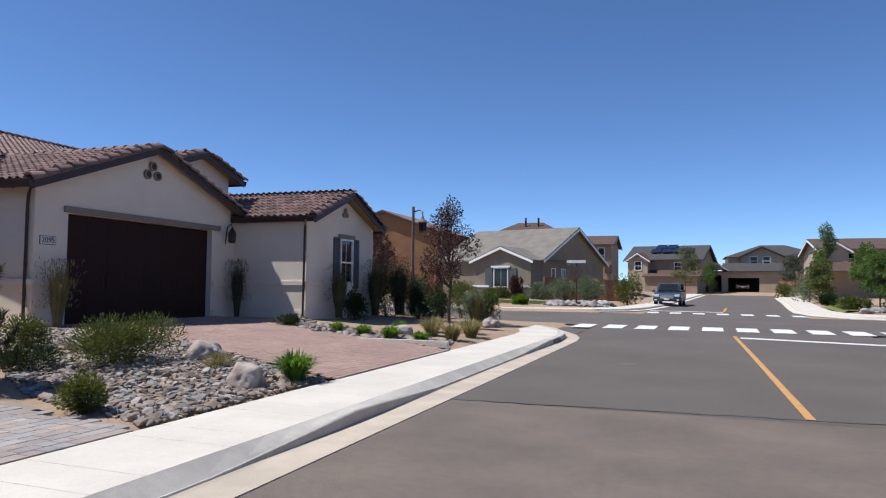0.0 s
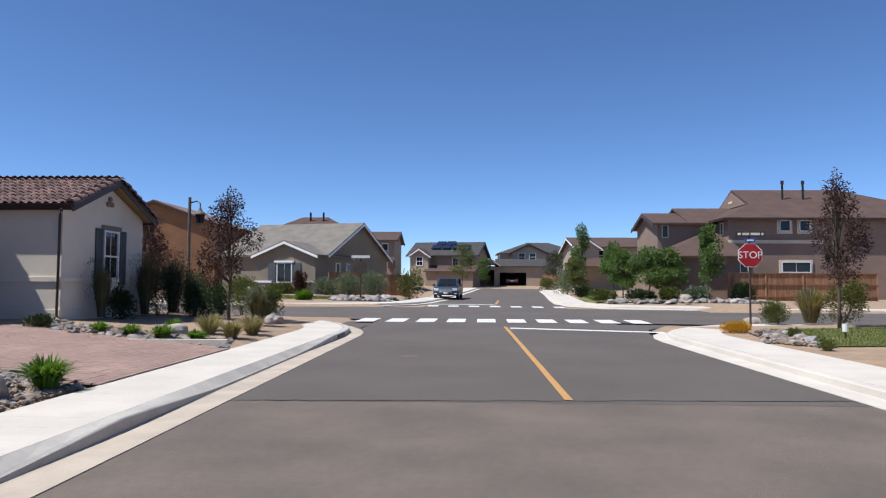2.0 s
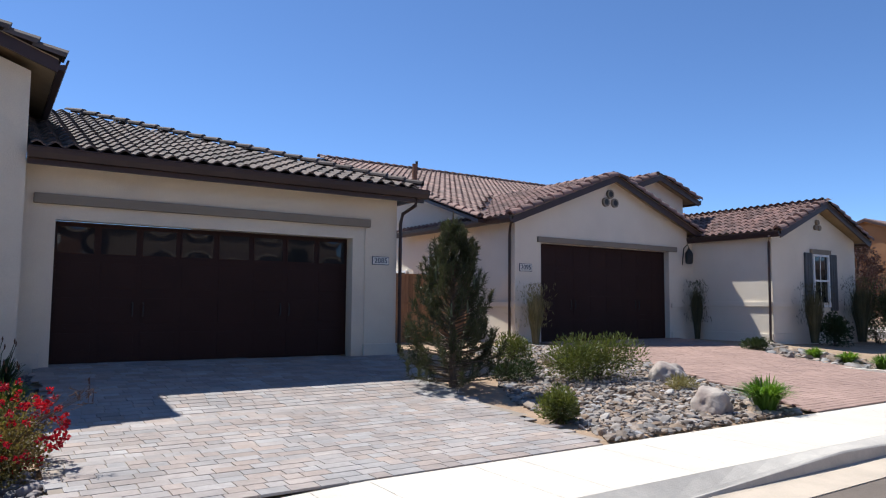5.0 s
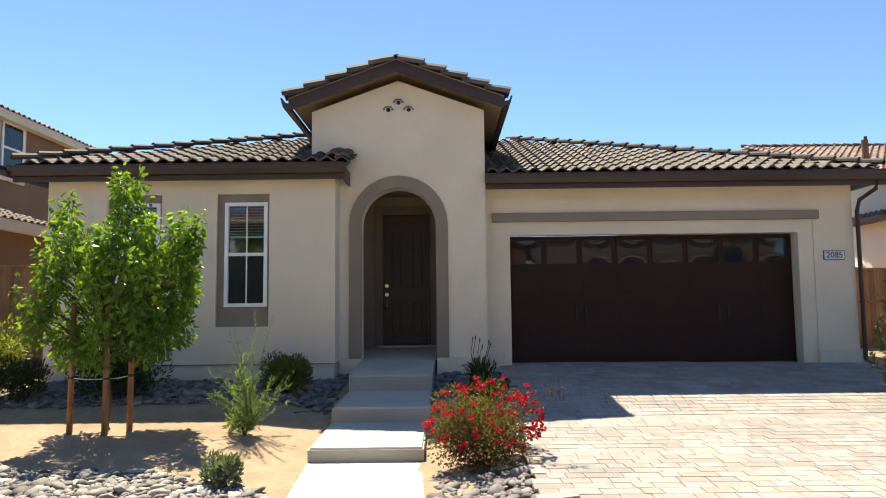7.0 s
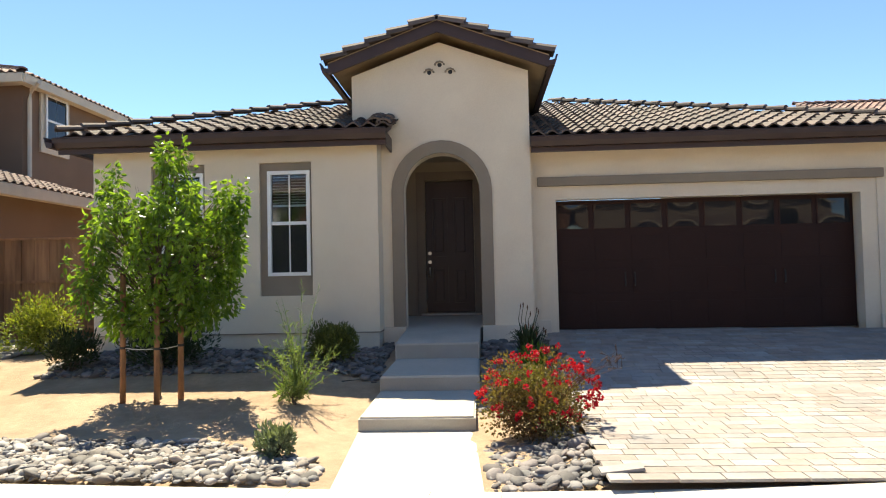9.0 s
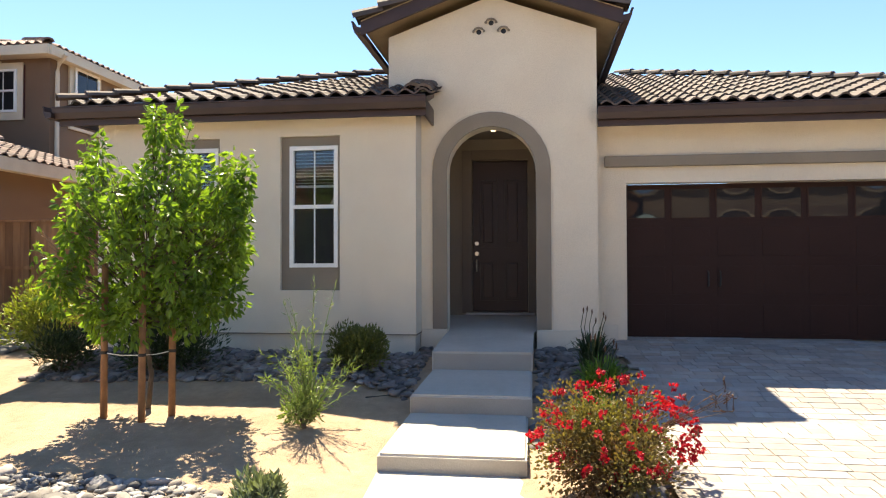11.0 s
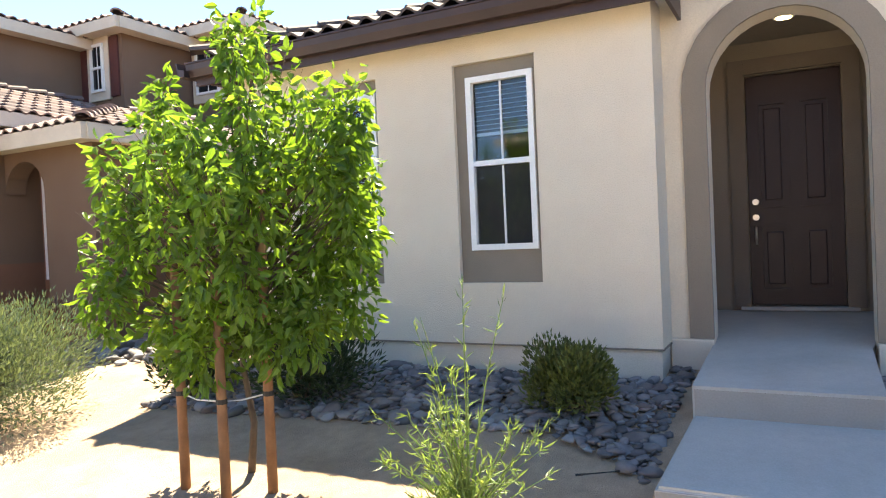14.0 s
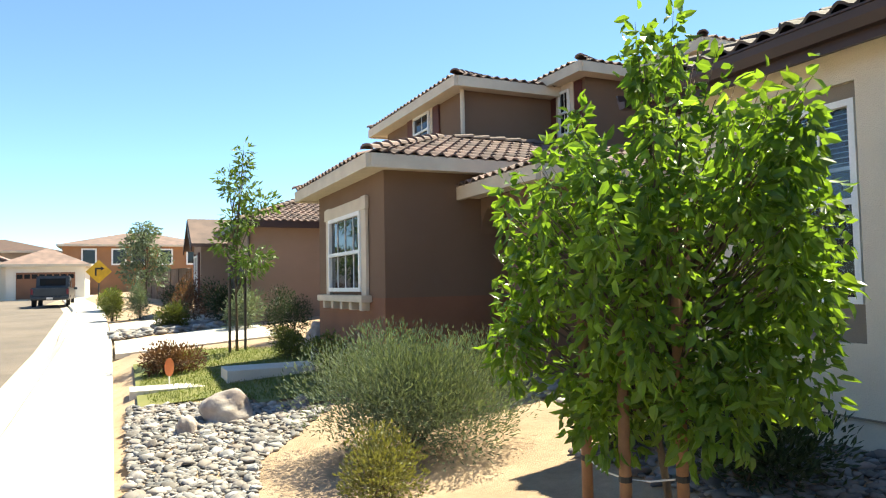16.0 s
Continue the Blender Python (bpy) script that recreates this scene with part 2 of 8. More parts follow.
RUST_WALL = material("rust_stucco", (0.24, 0.115, 0.066), 0.92, (0.20, 0.095, 0.056), 0.8, 0.4, 80)
TAN_WALL = material("tan_stucco", (0.33, 0.25, 0.185), 0.92, (0.295, 0.222, 0.165), 0.9, 0.4, 80)
MAUVE_WALL = material("mauve_brown_stucco", (0.26, 0.185, 0.145), 0.92, (0.23, 0.165, 0.128), 0.9, 0.4, 80)
ORANGE_WALL = material("orange_stucco", (0.34, 0.17, 0.085), 0.92, (0.30, 0.15, 0.075), 0.9, 0.4, 80)
BEIGE_WALL = material("beige_stucco", (0.42, 0.34, 0.25), 0.92, (0.37, 0.30, 0.22), 0.9, 0.4, 80)
BURGUNDY = material("burgundy_shutter", (0.105, 0.032, 0.026), 0.7)
SLATE = material("slate_shutter", (0.085, 0.09, 0.095), 0.7)
PUTTY = material("drainpipe_putty", (0.36, 0.30, 0.24), 0.7)
CARBLUE = material("steel_blue_car_paint", (0.085, 0.12, 0.16), 0.25, (0.08, 0.115, 0.155), 1.0, metal=0.6)
TRUCKM = material("charcoal_truck_paint", (0.05, 0.055, 0.06), 0.3, metal=0.4)
TYRE = material("tyre_rubber", (0.02, 0.02, 0.02), 0.8)
LAMPW = material("clear_headlight", (0.75, 0.75, 0.72), 0.15)
LAMPR = material("red_tail_light", (0.20, 0.012, 0.015), 0.3)
SOLAR = material("solar_panel", (0.015, 0.02, 0.045), 0.15)
STONE = material("ledge_stone", (0.30, 0.25, 0.20), 0.9, (0.2, 0.165, 0.135), 3.0, 0.6, 20, spread=0.3)
PLAQUE = material("plaque_white", (0.72, 0.71, 0.66), 0.5)
INK = material("plaque_navy", (0.03, 0.05, 0.09), 0.5)
BLUESIGN = material("sign_blue", (0.06, 0.10, 0.42), 0.4)


def glow(name, col, power):
    m = bpy.data.materials.new(name)
    m.use_nodes = True
    b = m.node_tree.nodes["Principled BSDF"]
    b.inputs["Base Color"].default_value = (*col, 1)
    b.inputs["Emission Color"].default_value = (*col, 1)
    b.inputs["Emission Strength"].default_value = power
    return m


CANLIGHT = glow("porch_bulb", (1.0, 0.75, 0.45), 4.0)


# ---------- building tools ----------
LOOSE = {"foliage", "tuft", "plumes", "blossom", "branchwork", "limbs", "canework", "stemwork", "shootwork", "stalkwork", "seed_growth", "crown", "needles", "new_growth"}
def thing(name, at, label, category, group="", kind=""):
    ob = new(name)
    ob.location = at
    return tagged(ob, label, category, group, kind)


def world_place(ob):
    p = Vector(ob.location)
    while ob.parent:
        ob = ob.parent
        p += Vector(ob.location)
    return p


def link_mesh(name, verts, faces, mat, parent=None, label="", smooth=False):
    """A mesh from places in the world, hung under its thing."""
    off = world_place(parent) if parent else Vector((0, 0, 0))
    me = bpy.data.meshes.new(name)
    v = np.asarray(verts, float).reshape(-1, 3) - np.array(off)
    me.from_pydata(v.tolist(), [], faces)
    if smooth:
        me.polygons.foreach_set("use_smooth", [True] * len(me.polygons))
    me.materials.append(mat)
    me.update()
    ob = new(name, me)
    ob.parent = parent
    if label:
        ob["label"] = label
    if name in LOOSE:
        ob["kind"] = "stuff"
    return ob


def part(name, bm, mat, parent=None, label="", smooth=False):
    bmesh.ops.recalc_face_normals(bm, faces=bm.faces[:])
    bm.verts.ensure_lookup_table()
    bm.verts.index_update()
    vs = [tuple(v.co) for v in bm.verts]
    fs = [[v.index for v in f.verts] for f in bm.faces]
    bm.free()
    return link_mesh(name, vs, fs, mat, parent, label, smooth)


def box(bm, x0, x1, y0, y1, z0, z1, bevel=0.0):
    m = Matrix.LocRotScale(((x0 + x1) / 2, (y0 + y1) / 2, (z0 + z1) / 2), None, (abs(x1 - x0), abs(y1 - y0), abs(z1 - z0)))
    g = bmesh.ops.create_cube(bm, size=1, matrix=m)
    if bevel:
        es = list({e for v in g["verts"] for e in v.link_edges})
        bmesh.ops.bevel(bm, geom=es, offset=bevel, segments=2, affect="EDGES", profile=0.6)
    return bm


def boxed(*a, **k):
    return box(bmesh.new(), *a, **k)


def prism(bm, pts, push):
    """The flat outline pts pushed along a vector."""
    a = [bm.verts.new(p) for p in pts]
    b = [bm.verts.new(Vector(p) + Vector(push)) for p in pts]
    bm.faces.new(a)
    bm.faces.new(b[::-1])
    for i in range(len(a)):
        j = (i + 1) % len(a)
        bm.faces.new((a[i], b[i], b[j], a[j]))
    return bm


def tube(bm, pts, radii, sides=8):
    """A round bar along a line of places."""
    pts = [Vector(p) for p in pts]
    if not isinstance(radii, (list, tuple)):
        radii = [radii] * len(pts)
    rings = []
    for i, p in enumerate(pts):
        d = (pts[min(i + 1, len(pts) - 1)] - pts[max(i - 1, 0)]).normalized()
        u = d.orthogonal().normalized()
        w = d.cross(u)
        rings.append([bm.verts.new(p + radii[i] * (math.cos(k * math.tau / sides) * u + math.sin(k * math.tau / sides) * w)) for k in range(sides)])
    for i in range(len(rings) - 1):
        for k in range(sides):
            bm.faces.new((rings[i][k], rings[i][(k + 1) % sides], rings[i + 1][(k + 1) % sides], rings[i + 1][k]))
    bm.faces.new(rings[0][::-1])
    bm.faces.new(rings[-1])
    return bm


def holed_wall(bm, axis, at, depth, u0, u1, z0, z1, holes):
    """One wall with openings through it, its face at the given place, its thickness along the axis."""
    us = sorted({u0, u1, *[h[0] for h in holes], *[h[1] for h in holes]})
    zs = sorted({z0, z1, *[h[2] for h in holes], *[h[3] for h in holes]})
    us, zs = [u for u in us if u0 <= u <= u1], [z for z in zs if z0 <= z <= z1]
    known = {}

    def solid(i, j):
        if not (0 <= i < len(us) - 1 and 0 <= j < len(zs) - 1):
            return False
        u, z = (us[i] + us[i + 1]) / 2, (zs[j] + zs[j + 1]) / 2
        return not any(h[0] < u < h[1] and h[2] < z < h[3] for h in holes)

    def vert(i, j, k):
        if (i, j, k) not in known:
            d = at + depth * k
            known[(i, j, k)] = bm.verts.new((d, us[i], zs[j]) if axis == "x" else (us[i], d, zs[j]))
        return known[(i, j, k)]

    made = []
    for i in range(len(us) - 1):
        for j in range(len(zs) - 1):
            if not solid(i, j):
                continue
            for k in (0, 1):
                made.append(bm.faces.new([vert(*q, k) for q in ((i, j), (i + 1, j), (i + 1, j + 1), (i, j + 1))]))
            for di, dj, p, q in ((-1, 0, (i, j), (i, j + 1)), (1, 0, (i + 1, j), (i + 1, j + 1)), (0, -1, (i, j), (i + 1, j)), (0, 1, (i, j + 1), (i + 1, j + 1))):
                if not solid(i + di, j + dj):
                    made.append(bm.faces.new([vert(*p, 0), vert(*q, 0), vert(*q, 1), vert(*p, 1)]))
    bmesh.ops.recalc_face_normals(bm, faces=made)
    return bm


# ---------- roof tiles ----------
TW, TL = 0.228, 0.36


def tile_shape():
    vs, fs = [], []
    n = 6
    prof = [(k / n * TW, 0.046 * math.sin(math.pi * min(1, k / n / 0.66)) if k / n < 0.66 else -0.014 * math.sin(math.pi * (k / n - 0.66) / 0.34)) for k in range(n + 1)]
    for v, lift in ((-0.03, 0.035), (TL, 0.0)):
        for u, h in prof:
            vs.append((u, v, h + lift))
    for u, h in prof:
        vs.append((u, -0.03, h + 0.008))
    m = n + 1
    for k in range(n):
        fs.append((k, k + 1, m + k + 1, m + k))
        fs.append((2 * m + k, 2 * m + k + 1, k + 1, k))
    return vs, fs


TV, TF = tile_shape()
TVN = np.array(TV)
shared = {}


def shared_mesh(key, verts, faces, mat, smooth=False):
    if key not in shared:
        me = bpy.data.meshes.new(key)
        me.from_pydata([tuple(v) for v in verts], [], faces)
        if smooth:
            me.polygons.foreach_set("use_smooth", [True] * len(me.polygons))
        me.materials.append(mat)
        me.update()
        shared[key] = me
    return shared[key]


def tile_slope(parent, mat, origin, along, up, width, length, inside, singles=0):
    """Courses of curved tiles on one slope; inside(u, v) says where the slope is."""
    o, u, v = Vector(origin), Vector(along).normalized(), Vector(up).normalized()
    nrm = u.cross(v).normalized()
    R = Matrix((u, v, nrm)).transposed()
    Rn = np.array(R)
    verts, faces, count = [], [], 0
    base = world_place(parent)
    me = shared_mesh("tile_" + mat.name, TV, TF, mat)
    for j in range(int(length / TL) + 1):
        for i in range(int(width / TW) + 1):
            uu, vv = i * TW, j * TL
            if not inside(uu + TW / 2, vv + TL / 2):
                continue
            w = o + u * uu + v * vv + nrm * 0.02
            if count < singles:
                ob = new("tile", me)
                ob.parent = parent
                ob.matrix_basis = Matrix.Translation(w - base) @ R.to_4x4()
                count += 1
            else:
                k = len(verts) * len(TVN)
                verts.append(TVN @ Rn.T + np.array(w))
                faces += [tuple(x + k for x in f) for f in TF]
    if verts:
        ob = link_mesh("roof_tiles", np.concatenate(verts), faces, mat, parent)
        ob["kind"] = "stuff"


def cap_shape():
    vs, fs, n = [], [], 6
    for y, r, dz in ((-0.02, 0.115, 0.03), (0.40, 0.095, 0.0)):
        for k in range(n + 1):
            a = math.pi * k / n
            vs.append((r * math.cos(a), y, r * 0.75 * math.sin(a) + dz))
    for k in range(n + 1):
        a = math.pi * k / n
        vs.append((0.09 * math.cos(a), -0.02, 0.06 * math.sin(a) + 0.02))
    m = n + 1
    for k in range(n):
        fs.append((k + 1, k, m + k, m + k + 1))
        fs.append((k, k + 1, 2 * m + k + 1, 2 * m + k))
    return vs, fs


CV, CF = cap_shape()


def caps(parent, mat, a, b, lift=0.05, wide=1.0, tall=1.0):
    """A row of half-round cap tiles from a up to b."""
    a, b = Vector(a), Vector(b)
    d = (b - a).normalized()
    side = d.cross(Vector((0, 0, 1))).normalized()
    R = Matrix((side, d, side.cross(d))).transposed().to_4x4() @ Matrix.Diagonal((wide, 1, tall, 1))
    base = world_place(parent)
    me = shared_mesh("cap_" + mat.name, CV, CF, mat)
    for i in range(max(1, int((b - a).length / 0.37))):
        ob = new("cap_tile", me)
        ob.parent = parent
        ob.matrix_basis = Matrix.Translation(a + d * i * 0.37 - base + Vector((0, 0, lift))) @ R


def gutter(parent, a, b, mat, drop=0.14, depth=0.12, out=(1, 0, 0)):
    """An eaves gutter: a trough with a rolled lip, from a to b along an eave."""
    a, b, o = Vector(a), Vector(b), Vector(out)
    bm = bmesh.new()
    prof = [(0, -drop), (depth * 0.72, -drop), (depth * 0.95, -drop * 0.45), (depth, 0), (depth + 0.014, 0.004), (depth + 0.014, 0.02), (depth - 0.015, 0.02), (depth - 0.02, -drop * 0.35), (0, -drop * 0.5)]
    pts = [a + o * p + Vector((0, 0, q)) for p, q in prof]
    prism(bm, pts, b - a)
    return part("gutter", bm, mat, parent, "brown metal eaves gutter")


def slab(parent, name, pts, thick, mat, label=""):
    return part(name, prism(bmesh.new(), pts, (0, 0, -thick)), mat, parent, label)


# ---------- plants and stones ----------
def leaf_cloud(centres, normals, length, width, rng, fold=0.25, oval=False):
    """Leaves as folded blades of four triangles, or oval ones of eight. Returns vertices and faces."""
    n = len(centres)
    d = normals + rng.normal(0, 0.35, (n, 3))
    d /= np.linalg.norm(d, axis=1)[:, None]
    r = rng.normal(0, 1, (n, 3))
    s = np.cross(d, r)
    s /= np.linalg.norm(s, axis=1)[:, None] + 1e-9
    up = np.cross(s, d)
    L = (length * rng.uniform(0.65, 1.3, n))[:, None]
    W = (width * rng.uniform(0.7, 1.25, n))[:, None]
    if oval:
        m1 = centres + d * L * 0.28 - up * W * fold * 0.3
        m2 = centres + d * L * 0.66 - up * (W * fold * 0.4 + L * 0.10)
        tip = centres + d * L - up * L * 0.30
        v = np.stack([centres, m1 + s * W * 0.46 + up * W * fold, m2 + s * W * 0.40 + up * W * fold, tip, m2 - s * W * 0.40 + up * W * fold, m1 - s * W * 0.46 + up * W * fold, m1, m2], 1).reshape(-1, 3)
        k = np.arange(n)[:, None] * 8
        f = np.concatenate([k + t for t in ([0, 1, 6], [6, 1, 2], [6, 2, 7], [7, 2, 3], [0, 6, 5], [6, 4, 5], [6, 7, 4], [7, 3, 4])], 1).reshape(-1, 3)
        return v, f.tolist()
    mid = centres + d * L * 0.45 - up * W * fold
    tip = centres + d * L - up * L * fold * 0.7
    v = np.stack([centres, mid + s * W * 0.5 + up * W * fold, tip, mid - s * W * 0.5 + up * W * fold, mid], 1).reshape(-1, 3)
    k = np.arange(n)[:, None] * 5
    f = np.concatenate([k + [0, 1, 4], k + [4, 1, 2], k + [0, 4, 3], k + [4, 2, 3]], 1).reshape(-1, 3)
    return v, f.tolist()


def shell(rng, n, centre, size, power=0.45):
    """Places inside an ellipsoid, thicker to its outside, with the way outward."""
    d = rng.normal(0, 1, (n, 3))
    d /= np.linalg.norm(d, axis=1)[:, None]
    r = rng.uniform(0.05, 1, n) ** power
    return np.array(centre) + d * r[:, None] * np.array(size), d


def crown_points(rng, n, blobs):
    """Places over many overlapping lobes (x, y, z, rx, ry, rz)."""
    w = np.array([b[3] * b[4] + b[4] * b[5] + b[3] * b[5] for b in blobs])
    who = rng.choice(len(blobs), n, p=w / w.sum())
    ps, ds = [], []
    for i, b in enumerate(blobs):
        p, d = shell(rng, int((who == i).sum()), b[:3], b[3:])
        ps.append(p)
        ds.append(d)
    return np.concatenate(ps), np.concatenate(ds)


def shrub(name, at, size, mat, label, leaves=900, leaf=(0.05, 0.02), seed=1, category="shrub", upward=0.4, stems=7, lobes=9, stem_mat=None):
    """A bush: bare stems from the ground and an uneven crown of small leaves."""
    rng = np.random.default_rng(seed)
    x, y, z = at
    w, dpt, h = size[0] / 2, size[1] / 2, size[2]
    t = thing(name, at, label, category)
    blobs = []
    for i in range(lobes):
        a, r = rng.uniform(0, math.tau), rng.uniform(0.15, 0.68)
        k = rng.uniform(0.34, 0.58)
        zz = rng.uniform(0.3, 1.0 - k * 0.62) * h * (1.0 - 0.25 * r)
        blobs.append((x + math.cos(a) * r * w, y + math.sin(a) * r * dpt, z + zz, w * k, dpt * k, h * k * 0.75))
    blobs.append((x, y, z + h * 0.38, w * 0.72, dpt * 0.72, h * 0.38))
    p, d = crown_points(rng, int(leaves * 2.0), blobs)
    keep = p[:, 2] > z + 0.02
    p, d = p[keep], d[keep]
    d = d + np.array((0, 0, upward))
    v, f = leaf_cloud(p, d, leaf[0] * 1.1, leaf[1] * 1.3, rng)
    link_mesh("foliage", v, f, mat, t)
    bm = bmesh.new()
    for i in range(stems):
        b = blobs[i % len(blobs)]
        tube(bm, [(x + rng.normal(0, 0.03), y + rng.normal(0, 0.03), z - 0.03), (x + (b[0] - x) * 0.5, y + (b[1] - y) * 0.5, z + h * 0.28), (b[0], b[1], b[2])], [0.014, 0.009, 0.004], 5)
    part("stemwork", bm, stem_mat or BARK, t)
    return t


def grass_clump(name, at, radius, height, mat, label, blades=160, seed=1, width=0.012, droop=0.7, category="grass"):
    """A tuft of long arching blades from one root."""
    rng = np.random.default_rng(seed)
    x, y, z = at
    t = thing(name, at, label, category)
    vs, fs = [], []
    for i in range(blades):
        a = rng.uniform(0, math.tau)
        r0 = rng.uniform(0, 0.25) * radius
        reach = radius * rng.uniform(0.1, 1.0) ** 0.6 * (1.0 if droop > 0.4 else 0.75)
        h = height * rng.uniform(0.65, 1.08)
        dx, dy = math.cos(a), math.sin(a)
        sx, sy = -dy * width, dx * width
        k = len(vs)
        for s, wd in ((0, 1), (0.4, 1.1), (0.75, 0.85), (1.0, 0.1)):
            rr = r0 + (reach - r0) * s ** 1.15
            bend = droop * 1.15 * (0.25 + reach / radius)
            zz = h * (s * (1.0 + 0.45 * bend) - bend * s * s * 0.95)
            vs += [(x + dx * rr - sx * wd, y + dy * rr - sy * wd, z + zz), (x + dx * rr + sx * wd, y + dy * rr + sy * wd, z + zz)]
        for s in range(3):
            fs.append((k + 2 * s, k + 2 * s + 1, k + 2 * s + 3, k + 2 * s + 2))
    link_mesh("tuft", vs, fs, mat, t)
    return t


def limb_tree(name, at, height, trunk_r, blobs, leaves, leaf, mat, label, seed=1, bark=None, clear=0.35, category="tree", oval=False, droop=0.25):
    """A tapered trunk, limbs to each lobe of the crown, and leaves."""
    rng = np.random.default_rng(seed)
    x, y, z = at
    t = thing(name, at, label, category)
    bm = bmesh.new()
    top = z + height
    line = [(x + rng.normal(0, 0.015) * k, y + rng.normal(0, 0.015) * k, z - 0.05 + (top - z) * k / 6 * 0.93) for k in range(7)]
    tube(bm, line, [trunk_r * (1.15 - 0.16 * k) for k in range(7)], 9)
    part("trunk", bm, bark or BARK, t, smooth=True)
    bm = bmesh.new()
    lo = z + height * clear
    for b in blobs:
        bx, by, bz = b[:3]
        s = max(lo, z + (bz - z) * 0.62)
        m = ((x + bx) / 2, (y + by) / 2, (s + bz) / 2 + 0.04)
        tube(bm, [(x, y, s), m, (bx, by, bz)], [trunk_r * 0.45, trunk_r * 0.3, trunk_r * 0.1], 6)
        for q in range(4):
            e = (bx + rng.normal(0, b[3] * 0.5), by + rng.normal(0, b[4] * 0.5), bz + rng.normal(0.3, 0.4) * b[5])
            tube(bm, [m, e], [trunk_r * 0.16, trunk_r * 0.05], 5)
    part("limb_work", bm, bark or BARK, t, smooth=True)
    p, d = crown_points(rng, leaves, blobs)
    d = d * 0.8 + np.array((0, 0, -droop))
    v, f = leaf_cloud(p, d, leaf[0], leaf[1], rng, oval=oval)
    link_mesh("crown", v, f, mat, t)
    return t


def stone_shapes(n=10, fine=1):
    out = []
    for i in range(n):
        rng = np.random.default_rng(100 + i)
        bm = bmesh.new()
        bmesh.ops.create_icosphere(bm, subdivisions=fine, radius=1)
        for v in bm.verts:
            v.co *= 1 + (rng.normal(0, 0.14) if fine == 1 else 0.42 * noise.noise(v.co * 1.1 + Vector((i * 5.3, 0, 0))))
            v.co.z *= 0.42 + 0.05 * (i % 4)
            v.co.x *= 0.9 + 0.13 * (i % 5)
        out.append((np.array([tuple(v.co) for v in bm.verts]), [[v.index for v in f.verts] for f in bm.faces]))
        bm.free()
    return out


STONES = stone_shapes()
COBBLES = stone_shapes(10, 2)


def in_poly(x, y, poly):
    c = False
    for (x0, y0), (x1, y1) in zip(poly, poly[1:] + poly[:1]):
        if (y0 > y) != (y1 > y) and x < (x1 - x0) * (y - y0) / (y1 - y0) + x0:
            c = not c
    return c


def rock_bed(name, poly, spacing, size, mat, label, height, seed=1, singles=0, near=None, thin=1.0):
    """Loose stones over a patch of ground: the nearest as stones of their own, the rest as one heap."""
    rng = np.random.default_rng(seed)
    rough = mat is ROCK
    shapes = STONES if rough else COBBLES
    xs, ys = [p[0] for p in poly], [p[1] for p in poly]
    t = thing(name, (sum(xs) / len(xs), sum(ys) / len(ys), height(sum(xs) / len(xs), sum(ys) / len(ys))), label, "rock bed", kind="stuff")
    base = world_place(t)
    spots = []
    y = min(ys)
    while y < max(ys):
        x = min(xs)
        while x < max(xs):
            px, py = x + rng.normal(0, spacing * 0.3), y + rng.normal(0, spacing * 0.3)
            if in_poly(px, py, poly) and rng.uniform() < thin:
                spots.append((px, py))
            x += spacing
        y += spacing
    if near:
        spots.sort(key=lambda p: (p[0] - near[0]) ** 2 + (p[1] - near[1]) ** 2)
    vs, fs, k = [], [], 0
    for i, (px, py) in enumerate(spots):
        sv, sf = shapes[rng.integers(len(shapes))]
        s = size * min(2.1, math.exp(rng.normal(-0.12, 0.42)))
        e = Euler((rng.normal(0, 0.25), rng.normal(0, 0.25), rng.uniform(0, math.tau)))
        z = height(px, py) + s * 0.22 + rng.uniform(0, 0.3) * size
        if i < singles:
            j = int(rng.integers(len(shapes)))
            me = shared_mesh("stone_%s_%d" % (mat.name, j), shapes[j][0], shapes[j][1], mat, not rough)
            ob = new("stone", me)
            ob.parent = t
            ob.matrix_basis = Matrix.LocRotScale(Vector((px, py, z)) - base, e, (s, s, s))
            continue
        R = np.array(e.to_matrix())
        vs.append(sv @ R.T * s + (px, py, z))
        fs += [[a + k for a in f] for f in sf]
        k += len(sv)
    if vs:
        ob = link_mesh("stones", np.concatenate(vs), fs, mat, t, smooth=not rough)
        ob["kind"] = "stuff"
    return t


def boulder(at, size, seed=1, mat=None, label="rough tan granite boulder on the rock bed"):
    bm = bmesh.new()
    bmesh.ops.create_icosphere(bm, subdivisions=4, radius=1)
    for v in bm.verts:
        n1 = noise.noise(v.co * 1.1 + Vector((seed * 3.1, 0, 0)))
        n2 = noise.noise(v.co * 3.2 + Vector((0, seed * 2.3, 0)))
        v.co *= 1 + 0.34 * n1 + 0.12 * n2
        v.co = Vector((v.co.x * size[0] / 2, v.co.y * size[1] / 2, max(v.co.z, -0.35) * size[2] * 0.72))
        v.co += Vector(at) + Vector((0, 0, size[2] * 0.22))
    ob = part("boulder", bm, mat or BOULDER, None, smooth=True)
    return tagged(ob, label, "boulder")


